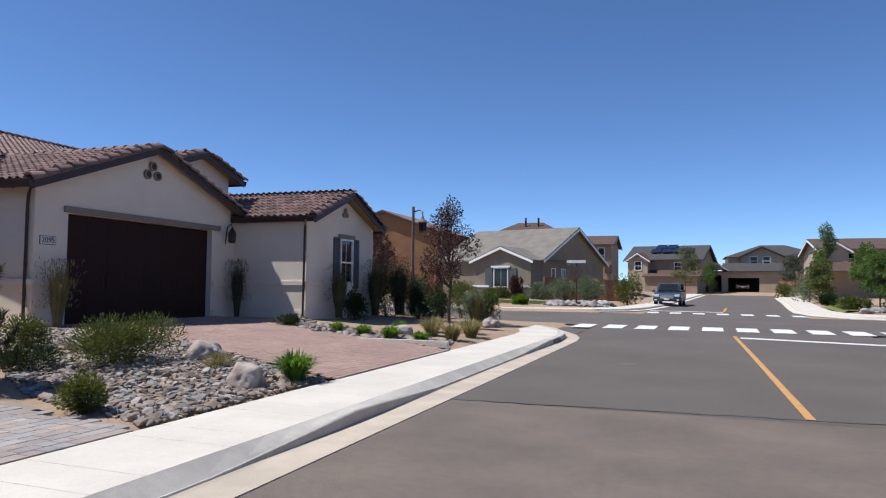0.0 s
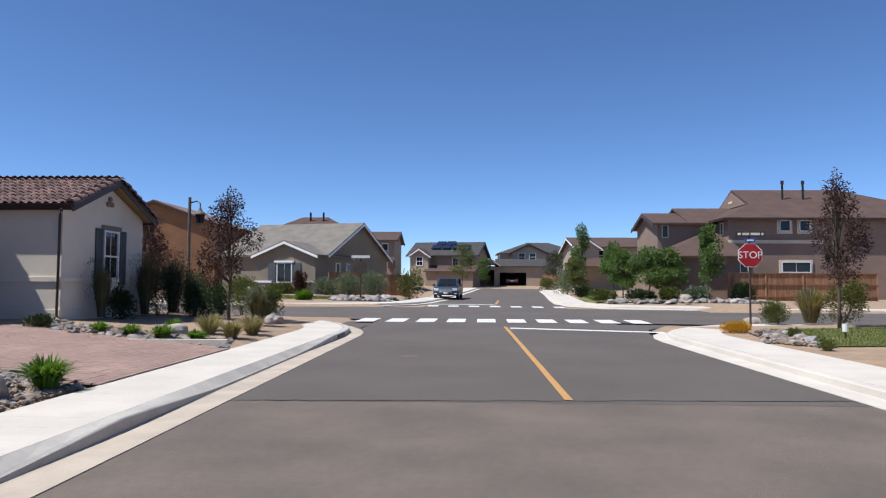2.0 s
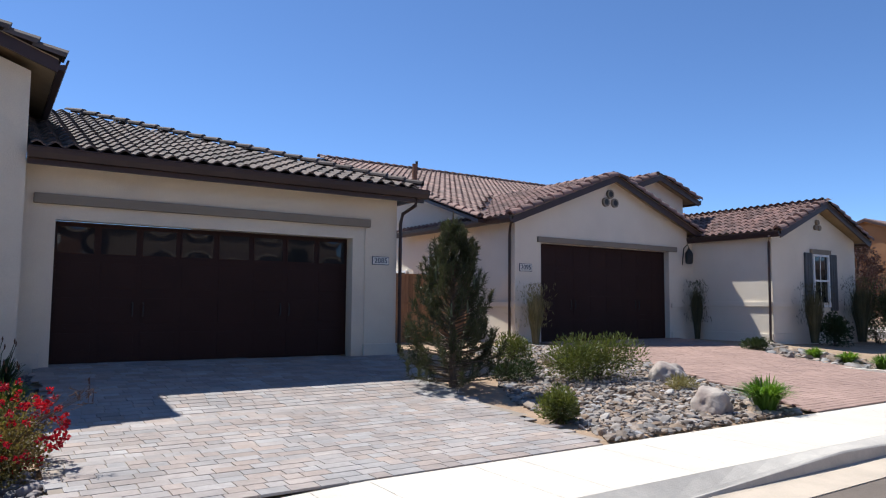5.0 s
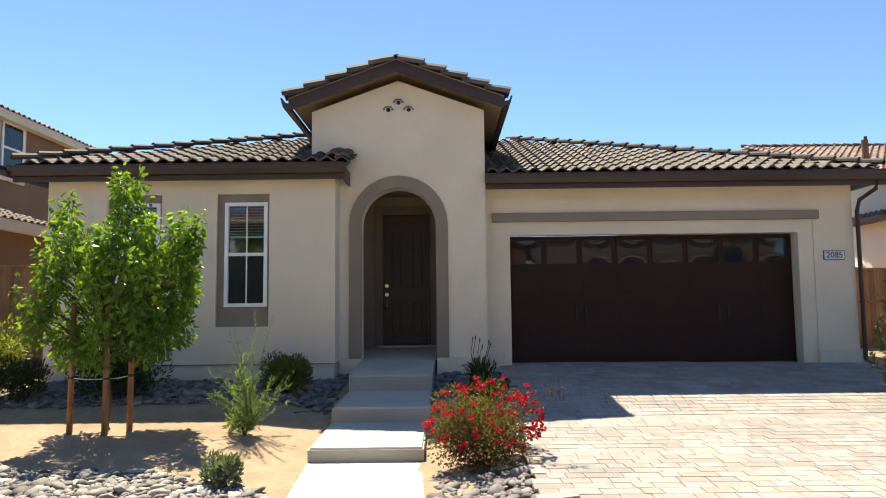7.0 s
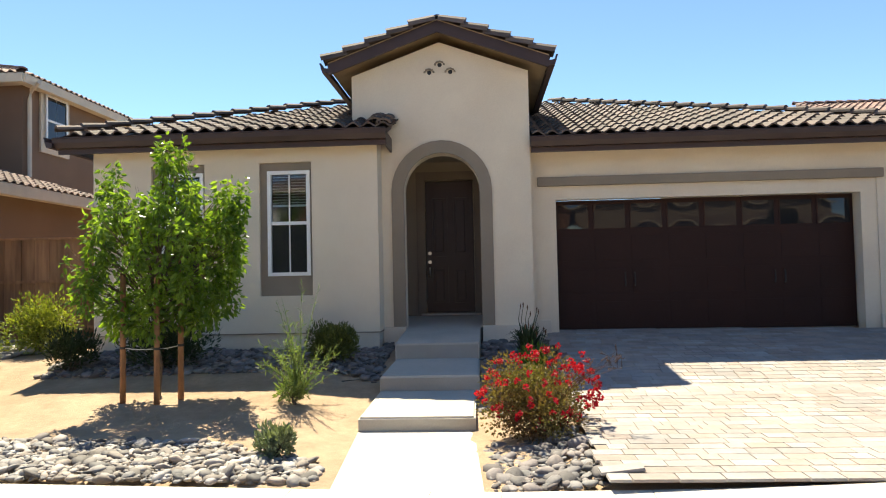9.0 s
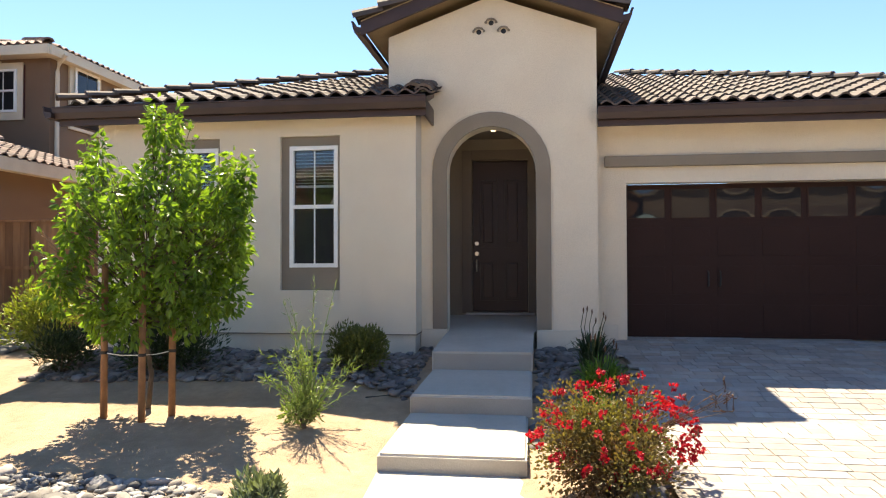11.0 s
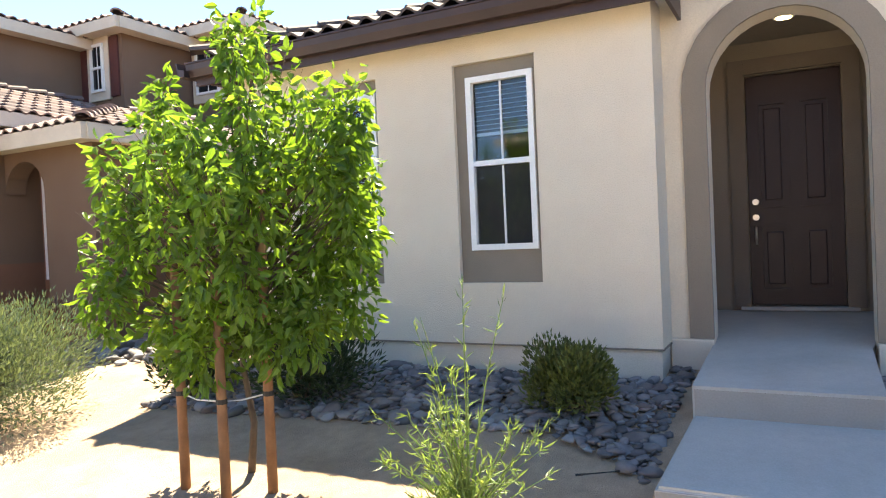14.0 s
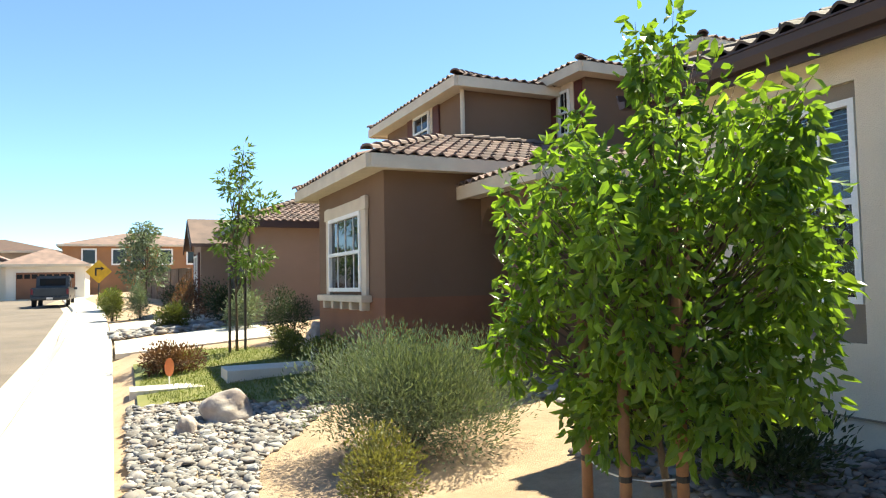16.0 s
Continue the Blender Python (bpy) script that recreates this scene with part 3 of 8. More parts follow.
def writing(parent, text, at, size, normal_yaw, mat, name="lettering", thick=0.004):
    """Raised letters in the built-in font, turned to mesh, facing the way of normal_yaw."""
    cu = bpy.data.curves.new(name, "FONT")
    cu.body, cu.size, cu.extrude = text, size, thick
    cu.align_x, cu.align_y = "CENTER", "CENTER"
    tmp = bpy.data.objects.new(name, cu)
    me = bpy.data.meshes.new_from_object(tmp)
    bpy.data.objects.remove(tmp)
    me.materials.clear()
    me.materials.append(mat)
    ob = new(name, me)
    ob.parent = parent
    off = world_place(parent) if parent else Vector((0, 0, 0))
    ob.matrix_basis = Matrix.Translation(Vector(at) - off) @ pose(0, 0, 0, 90, 0, normal_yaw)
    return ob


# ---------- lie of the land ----------
def road_z(y):
    return float(np.interp(y, [-300, -60, -43, -25, -12, -6, -0.5, 2.5, 22, 55, 92, 112, 130, 400], [3.0, 1.1, 0.8, 0.3, -0.02, -0.10, -0.10, 0, 0, 0.33, 0.78, 1.25, 1.5, 3.5]))


def inner_edge(y):
    """The house side of the near pavement."""
    return float(np.interp(y, [-60, -41, -22, -7, 1, 20], [-2.6, -4.4, -5.0, -5.2, -4.62, -4.62]))


def kerb_x(y):
    return inner_edge(y) + 1.42


def near_drive(x):
    """The rise of the drive before the arched house, flat by the pavement and steeper at the garage."""
    return float(np.interp(x, [-11.6, -9.0, -8.05, -6.5, -4.62], [0.585, 0.36, 0.24, 0.175, 0.15]))


def ground_z(x, y):
    r = road_z(y)
    e = inner_edge(y)
    if x < e:
        k = min(1.0, (e - x) / 6.7)
        rise = float(np.interp(y, [-20, -8, 0, 18, 30, 40], [0.45, 0.42, 0.41, 0.40, 0.2, 0.12]))
        lin = r + 0.13 + rise * k
        lin += (min(lin, near_drive(x) - 0.02) - lin) * float(np.interp(y, [-0.5, 0.0, 6.6, 9.0], [0, 1, 1, 0]))
        dip = float(np.interp(y, [-11, -7.5, -0.2, 0.3], [0, 1, 1, 0]))
        walk_side = float(np.interp(y, [-2.5, -1.9], [0, 1]))
        yard = float(np.interp(x, [-11.0, -9.7, -8.3, -7.7, -7.0, -6.0, -4.7], [0.50, 0.40, 0.215, 0.165, 0.10, 0.045, 0.03]))
        step = float(np.interp(x, [-11.2, -9.7, -8.3, -7.0, -4.7], [0.50, 0.36, 0.12, -0.05, 0.03]))
        low = yard + (step - yard) * walk_side
        return lin + (low - lin) * dip
    if x > 7.4:
        return r + 0.13 + 0.12 * min(1.0, (x - 7.4) / 6)
    return r - 0.05


def cross_y(x):
    return 33.0 - 0.16 * x


# ground: one sheet out to the horizon
gx = [-1500, -600, -250, -120, -80, -60, -45] + [round(-36 + 1.0 * i, 2) for i in range(26)] + [round(-10 + 0.5 * i, 2) for i in range(10)]
gx += [-4.9, -4.4, -3.9, -3, 0, 3, 6, 7.6, 8.5, 10, 12, 14, 17, 20, 25, 30, 40, 60, 80, 120, 250, 600, 1500]
gy = [-1500, -600, -250, -150, -100, -80, -60, -50] + [-42 + i for i in range(0, 66)] + [26, 30, 34, 38, 42, 46, 50, 55, 60, 70, 80, 100, 130, 180, 260, 600, 1500]


def sheet_z(x, y):
    z = ground_z(x, y)
    if abs(y - cross_y(x)) < 7.0:
        z = min(z, road_z(y) - 0.05)
    if y > 36 and -4.6 < x - 0.075 * (y - 38) < 8:
        z = road_z(y) - 0.05
    return z


gv = [(x, y, sheet_z(x, y)) for x in gx for y in gy]
gf = [(i * len(gy) + j, (i + 1) * len(gy) + j, (i + 1) * len(gy) + j + 1, i * len(gy) + j + 1) for i in range(len(gx) - 1) for j in range(len(gy) - 1)]
tagged(link_mesh("ground", gv, gf, DIRT, smooth=True), "dry tan earth between the streets and houses", "ground", kind="structure")


def strip(name, left, right, ys, lift, mat, label, cat="road"):
    """A band of paving between two edges that follow the lie of the road."""
    vs, fs = [], []
    for y in ys:
        a, b = left(y), right(y)
        for k in range(5):
            vs.append((a + (b - a) * k / 4, y, road_z(y) + lift))
    for i in range(len(ys) - 1):
        for k in range(4):
            fs.append((i * 5 + k, i * 5 + k + 1, i * 5 + k + 6, i * 5 + k + 5))
    return tagged(link_mesh(name, vs, fs, mat, smooth=True), label, cat, kind="structure")


strip("road", lambda y: kerb_x(y) - 0.02, lambda y: 5.85 + float(np.interp(y, [-60, -41, -7, 1], [2.0, 0.2, -0.5, 0])), [-80 + 2 * i for i in range(37)] + [-7 + 0.5 * i for i in range(32)] + [9.0], 0.0, ASPHALT_OLD, "dusty brown-grey asphalt street with faint stains")
strip("road_2", lambda y: kerb_x(8) - 0.02, lambda y: 5.85, [9.0, 12, 15, 18, 21, 24, 27, 30, 33, 36, 38], 0.002, ASPHALT, "darker grey asphalt street up to the crossing")
strip("road_3", lambda y: -2.3 + 0.075 * (y - 38), lambda y: 5.75 + 0.075 * (y - 38), [38, 42, 46, 50, 55, 60, 70, 80, 92], 0.002, ASPHALT, "grey asphalt street beyond the crossing")
# cross street
vs, fs = [], []
xs = [-120, -90, -60, -40, -25, -15, -10, -6, -3.3, 0, 3, 5.85, 9, 13, 18, 25, 40, 60, 90]
for x in xs:
    for k in range(5):
        y = cross_y(x) + (-5.6 + 11.2 * k / 4)
        vs.append((x, y, road_z(y) + 0.006))
for i in range(len(xs) - 1):
    for k in range(4):
        fs.append((i * 5 + k, (i + 1) * 5 + k, (i + 1) * 5 + k + 1, i * 5 + k + 1))
tagged(link_mesh("road_4", vs, fs, ASPHALT), "grey asphalt cross street", "road", kind="structure")
for sx in (-1, 1):  # rounded road mouths at the corners
    vs, fs = [(-3.3 if sx < 0 else 5.85, 20.5, 0.004)], []
    for k in range(9):
        a = k / 8 * math.pi / 2
        R = 7.0
        cx = (-3.3 - R) if sx < 0 else (5.85 + R)
        vs.append((cx - sx * R * math.cos(a), 20.5 + R * math.sin(a) * 1.05, 0.004))
    vs.append((-3.3 if sx < 0 else 5.85, 28.2, 0.004))
    for k in range(1, len(vs) - 1):
        fs.append((0, k, k + 1))
    tagged(link_mesh("road_mouth", vs, fs, ASPHALT), "grey asphalt rounding into the cross street", "road", kind="structure")
tar = thing("road_seam", (0, 9, 0), "dark tar seam across the asphalt", "road seam", kind="structure")
pv, pf = [], []
rng = np.random.default_rng(5)
for i in range(46):
    x = -3.1 + i * 0.195
    w = 0.009 + 0.014 * rng.uniform()
    y = 8.95 + 0.01 * i + 0.02 * rng.normal()
    pv += [(x, y - w, 0.008), (x, y + w, 0.008)]
pf = [(2 * i, 2 * i + 2, 2 * i + 3, 2 * i + 1) for i in range(45)]
link_mesh("tar", pv, pf, TAR, tar)


def paint(name, label, pts, z, mat, group=""):
    ob = part(name, prism(bmesh.new(), [(x, y, z + road_z(y)) for x, y in pts], (0, 0, 0.004)), mat)
    return tagged(ob, label, "road marking", group)


paint("centre_line", "worn yellow painted centre line on the asphalt", [(1.62, 9.2), (1.73, 9.2), (1.73, 16.3), (1.69, 24.2), (1.58, 24.2), (1.62, 16.3)], 0.010, PAINT_Y)
paint("stop_line", "white painted stop line across the lane", [(1.75, 23.3), (6.5, 21.9), (6.6, 22.3), (1.8, 23.75)], 0.010, PAINT_W)
for i in range(10):
    x = -4.0 + i * 1.17
    y = 27.45 - 0.03 * i
    paint("crossing_bar", "white painted bar of a pedestrian crossing", [(x, y - 1.05), (x + 0.72, y - 1.05), (x + 0.77, y + 1.05), (x + 0.05, y + 1.05)], 0.014, PAINT_W, "bars of the near pedestrian crossing")
for i in range(7):
    x = -2.0 + i * 1.2
    y = 40.2 - 0.16 * x
    paint("crossing_bar", "white painted bar of the far pedestrian crossing", [(x, y - 0.8), (x + 0.6, y - 0.8), (x + 0.6, y + 0.8), (x, y + 0.8)], 0.014, PAINT_W, "bars of the far pedestrian crossing")
paint("far_stop_line", "white stop line beyond the crossing", [(-2.0, 42.8), (2.0, 42.2), (2.0, 42.7), (-2.0, 43.3)], 0.010, PAINT_W)
paint("far_centre_line", "short yellow centre line beyond the crossing", [(2.0, 43), (2.14, 43), (2.6, 50), (2.46, 50)], 0.010, PAINT_Y)
cover = part("manhole_cover", tube(bmesh.new(), [(-0.9, 14.6, -0.02), (-0.9, 14.6, 0.006)], 0.2, 24), ASPHALT_OLD)
tagged(cover, "small round grey valve cover in the asphalt", "manhole cover")


# ---------- kerbs and pavements ----------
def sweep(name, line, prof, mat, parent=None, label=""):
    """A profile (across, up) carried along a line in plan; across counts to the left of the way."""
    vs, fs = [], []
    L = [Vector((p[0], p[1], 0)) for p in line]
    for i, p in enumerate(L):
        d = (L[min(i + 1, len(L) - 1)] - L[max(i - 1, 0)]).normalized()
        n = Vector((-d.y, d.x, 0))
        drop = line[i][2] if len(line[i]) > 2 else 0.0
        for a, h in prof:
            q = p + n * a
            near = min(1.0, max(0.0, 1.0 - (a - 0.03) / 0.17))
            vs.append((q.x, q.y, road_z(q.y) + (h if h < 0.03 else 0.03 + (h - 0.03) * (1 - drop * near))))
    m = len(prof)
    for i in range(len(L) - 1):
        for k in range(m - 1):
            fs.append((i * m + k, i * m + k + 1, (i + 1) * m + k + 1, (i + 1) * m + k))
    return link_mesh(name, vs, fs, mat, parent, label)


def kerb_line():
    """The near kerb, from far behind to the rounded corner at the crossing; the third number lowers it at drives."""
    out = []
    for y in [float(k) for k in range(-80, -6)] + [-6 + 0.5 * k for k in range(53)]:
        low = float(np.interp(y, [-25.8, -24.5, -19.5, -18.2, -2.2, 0.2, 4.6, 6.9, 7.2, 9.8, 14.6, 18.3], [0, 1, 1, 0, 0, 1, 1, 0, 0, 0.85, 0.85, 0]))
        out.append((kerb_x(y), y, low * 0.97))
    for k in range(1, 10):
        a = k / 9 * math.radians(97)
        out.append((-3.2 - 5.6 + 5.6 * math.cos(a), 20 + 6.9 * math.sin(a), 0.0))
    for x in (-12, -18, -26, -40, -60):
        out.append((float(x), cross_y(x) - 5.75, 0.0))
    return out


KERB = [(-0.32, -0.03), (-0.32, 0.012), (-0.06, 0.004), (0.0, 0.02), (0.03, 0.115), (0.06, 0.14), (0.16, 0.145), (0.16, -0.05)]
kerb = thing("kerb", (-3.2, 0, 0), "pale concrete kerb and gutter, lowered at the drives", "kerb", kind="structure")
sweep("gutter_pan", kerb_line(), [(-0.42, -0.03), (-0.42, 0.010), (-0.04, 0.012), (0.0, 0.02)], GUTTERC, kerb, "tan dusty concrete gutter")
sweep("kerb_stone", kerb_line(), [(0.0, 0.012), (0.014, 0.13), (0.028, 0.145), (0.06, 0.15), (0.20, 0.152), (0.20, -0.05)], KERBC, kerb)
# no opening is cut: a black block stands for the shaded mouth
inlet = part("storm_drain", boxed(-3.7, -3.182, 18.75, 19.75, 0.025, 0.115, bevel=0.01), BLACKM)
tagged(inlet, "black block standing for the shaded storm drain mouth in the kerb", "drain")

pave = thing("pavement", (-4.0, 0, 0.1), "pale concrete pavement scored into square slabs", "pavement", kind="structure")
line = [p for p in kerb_line()]
PAVE = [(0.216, -0.02), (0.216, 0.147), (0.8, 0.15), (1.42, 0.155), (1.42, -0.05)]
cuts, run, prev = [], 0.0, None
for i in range(len(line) - 1):
    a, b = Vector(line[i][:2]), Vector(line[i + 1][:2])
    n = 1 if (b - a).length < 1.2 else round((b - a).length / 1.0)
    for k in range(n):
        p, q = a.lerp(b, k / n), a.lerp(b, (k + 1) / n)
        e = (q - p).normalized() * (0.0035 if i % 3 == 0 or i < 74 or i > 126 else 0.0004)
        low0, low1 = line[i][2], line[i + 1][2]
        sweep("slab", [(p.x + e.x, p.y + e.y, low0 + (low1 - low0) * k / n), (q.x - e.x, q.y - e.y, low0 + (low1 - low0) * (k + 1) / n)], PAVE, CONC, pave)
# far side kerbs and pavements
rk = thing("kerb_2", (6, 5, 0), "pale concrete kerb across the street", "kerb", kind="structure")


def right_line():
    out = []
    for k in range(9):
        a = k / 8 * math.radians(80)
        out.append((5.9 + 5.6 - 5.6 * math.cos(a), 18.6 + 6.2 * math.sin(a)))
    out = out[::-1]
    out = [(60, cross_y(60) - 5.8), (40, cross_y(40) - 5.8), (25, cross_y(25) - 5.8), (17, cross_y(17) - 5.8)] + out
    return out + [(5.9 + float(np.interp(y, [-60, -41, -7, 1], [2.0, 0.2, -0.5, 0])), y) for y in (14, 10, 6, 2, -4, -10, -20, -40, -60)]


RP = [(-0.4, -0.03), (-0.4, 0.010), (0.0, 0.02), (0.016, 0.115), (0.04, 0.13), (0.2, 0.134), (1.5, 0.146), (1.5, -0.05)]
sweep("kerb_stone", right_line(), RP[:6], CONC, rk)
sweep("walkway", right_line(), [(0.203, 0.135), (0.8, 0.14), (1.5, 0.147), (1.5, -0.05)], CONC, rk)
# again a solid black block in place of the dark opening
drain2 = part("storm_drain", boxed(6.12, 6.55, 15.6, 16.6, 0.02, 0.112, bevel=0.01), BLACKM)
tagged(drain2, "black block standing for the shaded storm drain mouth in the kerb", "drain")
fk = thing("kerb_3", (-8, 40, 0), "pale concrete kerb beyond the crossing", "kerb", kind="structure")
L2 = [(-60, cross_y(-60) + 5.7), (-30, cross_y(-30) + 5.7), (-12, cross_y(-12) + 5.7), (-8, cross_y(-8) + 5.8), (-5, 40.6), (-3.2, 42.2), (-2.4, 44.5), (-2.0, 47), (-1.3, 52), (-0.6, 62), (0.8, 80), (1.7, 92)]
L3 = [(15, 92), (8.9, 80), (7.6, 62), (6.6, 50), (6.2, 44), (6.6, 41), (8.0, 38.8), (11, 37.5), (18, cross_y(18) + 5.8), (30, cross_y(30) + 5.8), (60, cross_y(60) + 5.8)]
for L in (L2, L3):
    sweep("kerb_stone", L, RP[:6], CONC, fk)
    sweep("walkway", L, [(0.203, 0.135), (0.8, 0.14), (1.6, 0.147), (1.6, -0.05)], CONC, fk)


# ---------- windows ----------
def window(parent, axis, at, u0, u1, z0, z1, sign=1, bars=1, mid=True, frame_w=0.05, mat=None, blind=False, depth=0.05):
    """A framed window on a wall face: frame, mid rail, glazing bars and panes. sign: the way it faces."""
    mat = mat or WHITE
    if not blind:
        at += sign * (depth + 0.012)

    def put(bm, a0, a1, u, v, p, q):
        lo, hi = sorted((at + sign * a0, at + sign * a1))
        if axis == "x":
            box(bm, lo, hi, u, v, p, q)
        else:
            box(bm, u, v, lo, hi, p, q)
        return bm

    bm = bmesh.new()
    w = frame_w
    put(bm, -depth, 0.02, u0, u0 + w, z0, z1)
    put(bm, -depth, 0.02, u1 - w, u1, z0, z1)
    put(bm, -depth, 0.019, u0 + w, u1 - w, z0, z0 + w)
    put(bm, -depth, 0.019, u0 + w, u1 - w, z1 - w, z1)
    zm = (z0 + z1) / 2
    if mid:
        put(bm, -depth, 0.016, u0 + w, u1 - w, zm - w * 0.45, zm + w * 0.45)
    for k in range(bars):
        uc = u0 + (u1 - u0) * (k + 1) / (bars + 1)
        put(bm, -depth * 0.8, -depth * 0.5, uc - 0.009, uc + 0.009, z0 + w, z1 - w)
    fr = part("window_frame", bm, mat, parent, "white window frame" if mat is WHITE else "pale window frame")
    spans = [(z0 + w, zm - w * 0.45), (zm + w * 0.45, z1 - w)] if mid else [(z0 + w, z1 - w)]
    for p, q in spans:
        g = part("pane", put(bmesh.new(), -depth * 0.9, -depth * 0.9 + 0.004, u0 + w, u1 - w, p, q), GLASS if blind else DARKGLASS, parent)
        g.visible_shadow = False
    if blind:
        bm = bmesh.new()
        z = z1 - w
        while z > zm + 0.33:
            put(bm, -depth - 0.07, -depth - 0.045, u0 + w, u1 - w, z - 0.034, z - 0.03)
            z -= 0.045
        put(bm, -depth - 0.075, -depth - 0.04, u0 + w, u1 - w, z - 0.05, z - 0.02)
        part("blind", bm, BLIND, parent, "half-raised white slatted blind")
        # the room is a dark-coloured box; its dimness is in the material
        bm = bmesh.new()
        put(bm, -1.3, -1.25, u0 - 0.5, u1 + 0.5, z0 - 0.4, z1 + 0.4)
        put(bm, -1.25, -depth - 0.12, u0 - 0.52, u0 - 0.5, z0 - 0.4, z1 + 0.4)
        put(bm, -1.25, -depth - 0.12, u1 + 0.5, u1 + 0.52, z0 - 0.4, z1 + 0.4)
        part("room", bm, ROOM_DARK, parent, "dark-coloured box standing for the unlit room behind the glass")
        bm = bmesh.new()
        k = int((u1 - u0 - 2 * w) / 0.011)
        for i in range(k + 1):
            u = u0 + w + (u1 - u0 - 2 * w) * i / k
            put(bm, -depth * 0.55, -depth * 0.53, u - 0.0026, u + 0.0026, z0 + w, zm - w * 0.45)
        part("insect_screen", bm, SCREEN, parent, "dark insect screen over the lower sash")["kind"] = "stuff"
    return fr


def arch_pts(yc, half, spring, n=16):
    return [(yc - half * math.cos(math.pi * k / n), spring + half * math.sin(math.pi * k / n)) for k in range(n + 1)]


# ---------- house with the arched porch ----------
H1 = thing("house", (-14, 0, 0.5), "single-storey cream stucco house with arched porch and brown tile roof", "house")
FX, TX, GX = -10.50, -10.95, -11.33  # faces of the bedroom wing, porch tower and garage wing
WIN = [(-3.95, -3.12, 1.29, 3.38), (-5.68, -4.82, 1.29, 3.38)]
bm = holed_wall(bmesh.new(), "x", FX, -0.25, -6.62, -2.08, 0.715, 3.7, WIN)
part("wall", bm, STUCCO, H1)
part("side_wall", boxed(-25, FX - 0.252, -6.62, -6.37, 0.2, 3.7), STUCCO, H1)
part("return_wall", boxed(-13.0, FX - 0.252, -2.33, -2.08, 0.715, 3.7), STUCCO, H1)
for u0, u1, z0, z1 in WIN:  # recessed taupe panels with the windows in them
    wy0, wy1, wz0, wz1 = u0 + 0.12, u1 - 0.035, z0 + 0.31, z1 - 0.13
    surround = part("window_surround", holed_wall(bmesh.new(), "x", FX - 0.055, -0.18, u0 - 0.05, u1 + 0.05, z0 - 0.05, z1 + 0.05, [(wy0, wy1, wz0, wz1)]), TAUPE, H1, "recessed taupe stucco panel round a window")
    window(surround, "x", FX - 0.045, wy0, wy1, wz0, wz1, 1, 1, True, 0.055, WHITE, True)
bm = boxed(FX - 0.25, FX - 0.016, -6.606, -2.094, 0.15, 0.70)
box(bm, -13.0, FX - 0.25, -2.33, -2.094, 0.15, 0.70)
box(bm, -25, FX - 0.25, -6.66, -6.60, 0.15, 0.70)
# drip strips whose dark taupe stands for the shadow line over the plinth
for a in ((FX - 0.2, FX + 0.012, -6.63, -2.07), (TX, FX - 0.2, -2.085, -2.07)):
    part("weep_screed", boxed(*a, 0.70, 0.713), TAUPE, H1, "thin drip strip, taupe for the shadow line at the foot of the stucco")
part("plinth", bm, PLINTH, H1, "pale plinth along the foot of the wall")
# tower with the arch
YC, HALF, SPR = -1.11, 0.61, 2.92
bm = bmesh.new()
ap = arch_pts(YC, HALF, SPR)
Y0, Y1, ZT = -2.54, 0.32, 4.82
box(bm, TX - 0.3, TX, Y0, YC - HALF, 0.2, ZT)
box(bm, TX - 0.3, TX, YC + HALF, Y1, 0.2, ZT)
for (ya, za), (yb, zb) in zip(ap, ap[1:]):
    prism(bm, [(TX, ya, za), (TX, yb, zb), (TX, yb, ZT), (TX, ya, ZT)], (-0.3, 0, 0))
prism(bm, [(TX, Y0, ZT), (TX, Y1, ZT), (TX, YC, ZT + (Y1 - Y0) / 2 * 0.36)], (-0.3, 0, 0))
box(bm, -15.5, TX - 0.3, Y0, Y0 + 0.25, 0.2, ZT)
box(bm, -15.5, TX - 0.3, Y1 - 0.25, Y1, 0.2, ZT)
box(bm, -15.5, -15.25, Y0 + 0.25, Y1 - 0.25, 0.2, ZT + 0.4)
bmesh.ops.remove_doubles(bm, verts=bm.verts[:], dist=1e-4)
part("tower", bm, STUCCO, H1, "taller cream stucco porch tower with a gable")
bm = bmesh.new()
op = arch_pts(YC, HALF + 0.2, SPR)
for (a, b), (c, d) in zip(zip(ap, ap[1:]), zip(op, op[1:])):
    prism(bm, [(TX + 0.03, a[0], a[1]), (TX + 0.03, b[0], b[1]), (TX + 0.03, d[0], d[1]), (TX + 0.03, c[0], c[1])], (-0.05, 0, 0))
box(bm, TX - 0.02, TX + 0.03, YC - HALF - 0.2, YC - HALF, 0.75, SPR)
box(bm, TX - 0.02, TX + 0.03, YC + HALF, YC + HALF + 0.2, 0.75, SPR)
part("arch_trim", bm, TAUPE, H1, "taupe stucco band round the arch")
for u0, u1 in ((-2.08, YC - HALF), (YC + HALF, Y1 + 0.02)):
    part("plinth", boxed(TX - 0.02, TX + 0.05, u0, u1, 0.2, 0.745, bevel=0.012), PLINTH, H1)
# porch recess
DX = -12.45
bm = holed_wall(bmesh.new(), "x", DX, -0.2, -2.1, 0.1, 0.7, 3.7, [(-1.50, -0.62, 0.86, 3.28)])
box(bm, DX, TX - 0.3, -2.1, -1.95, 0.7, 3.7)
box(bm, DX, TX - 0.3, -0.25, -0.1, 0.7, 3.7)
part("porch_wall", bm, PORCH_SHADED, H1, "taupe porch walls with some recess shade in their colour")
part("porch_ceiling", boxed(DX - 0.1, TX - 0.3, -1.95, -0.25, 3.62, 3.7), PORCH_SHADED, H1)
bm = boxed(DX - 0.005, DX + 0.06, -1.66, -1.505, 0.86, 3.44)
box(bm, DX - 0.005, DX + 0.06, -0.615, -0.46, 0.86, 3.44)
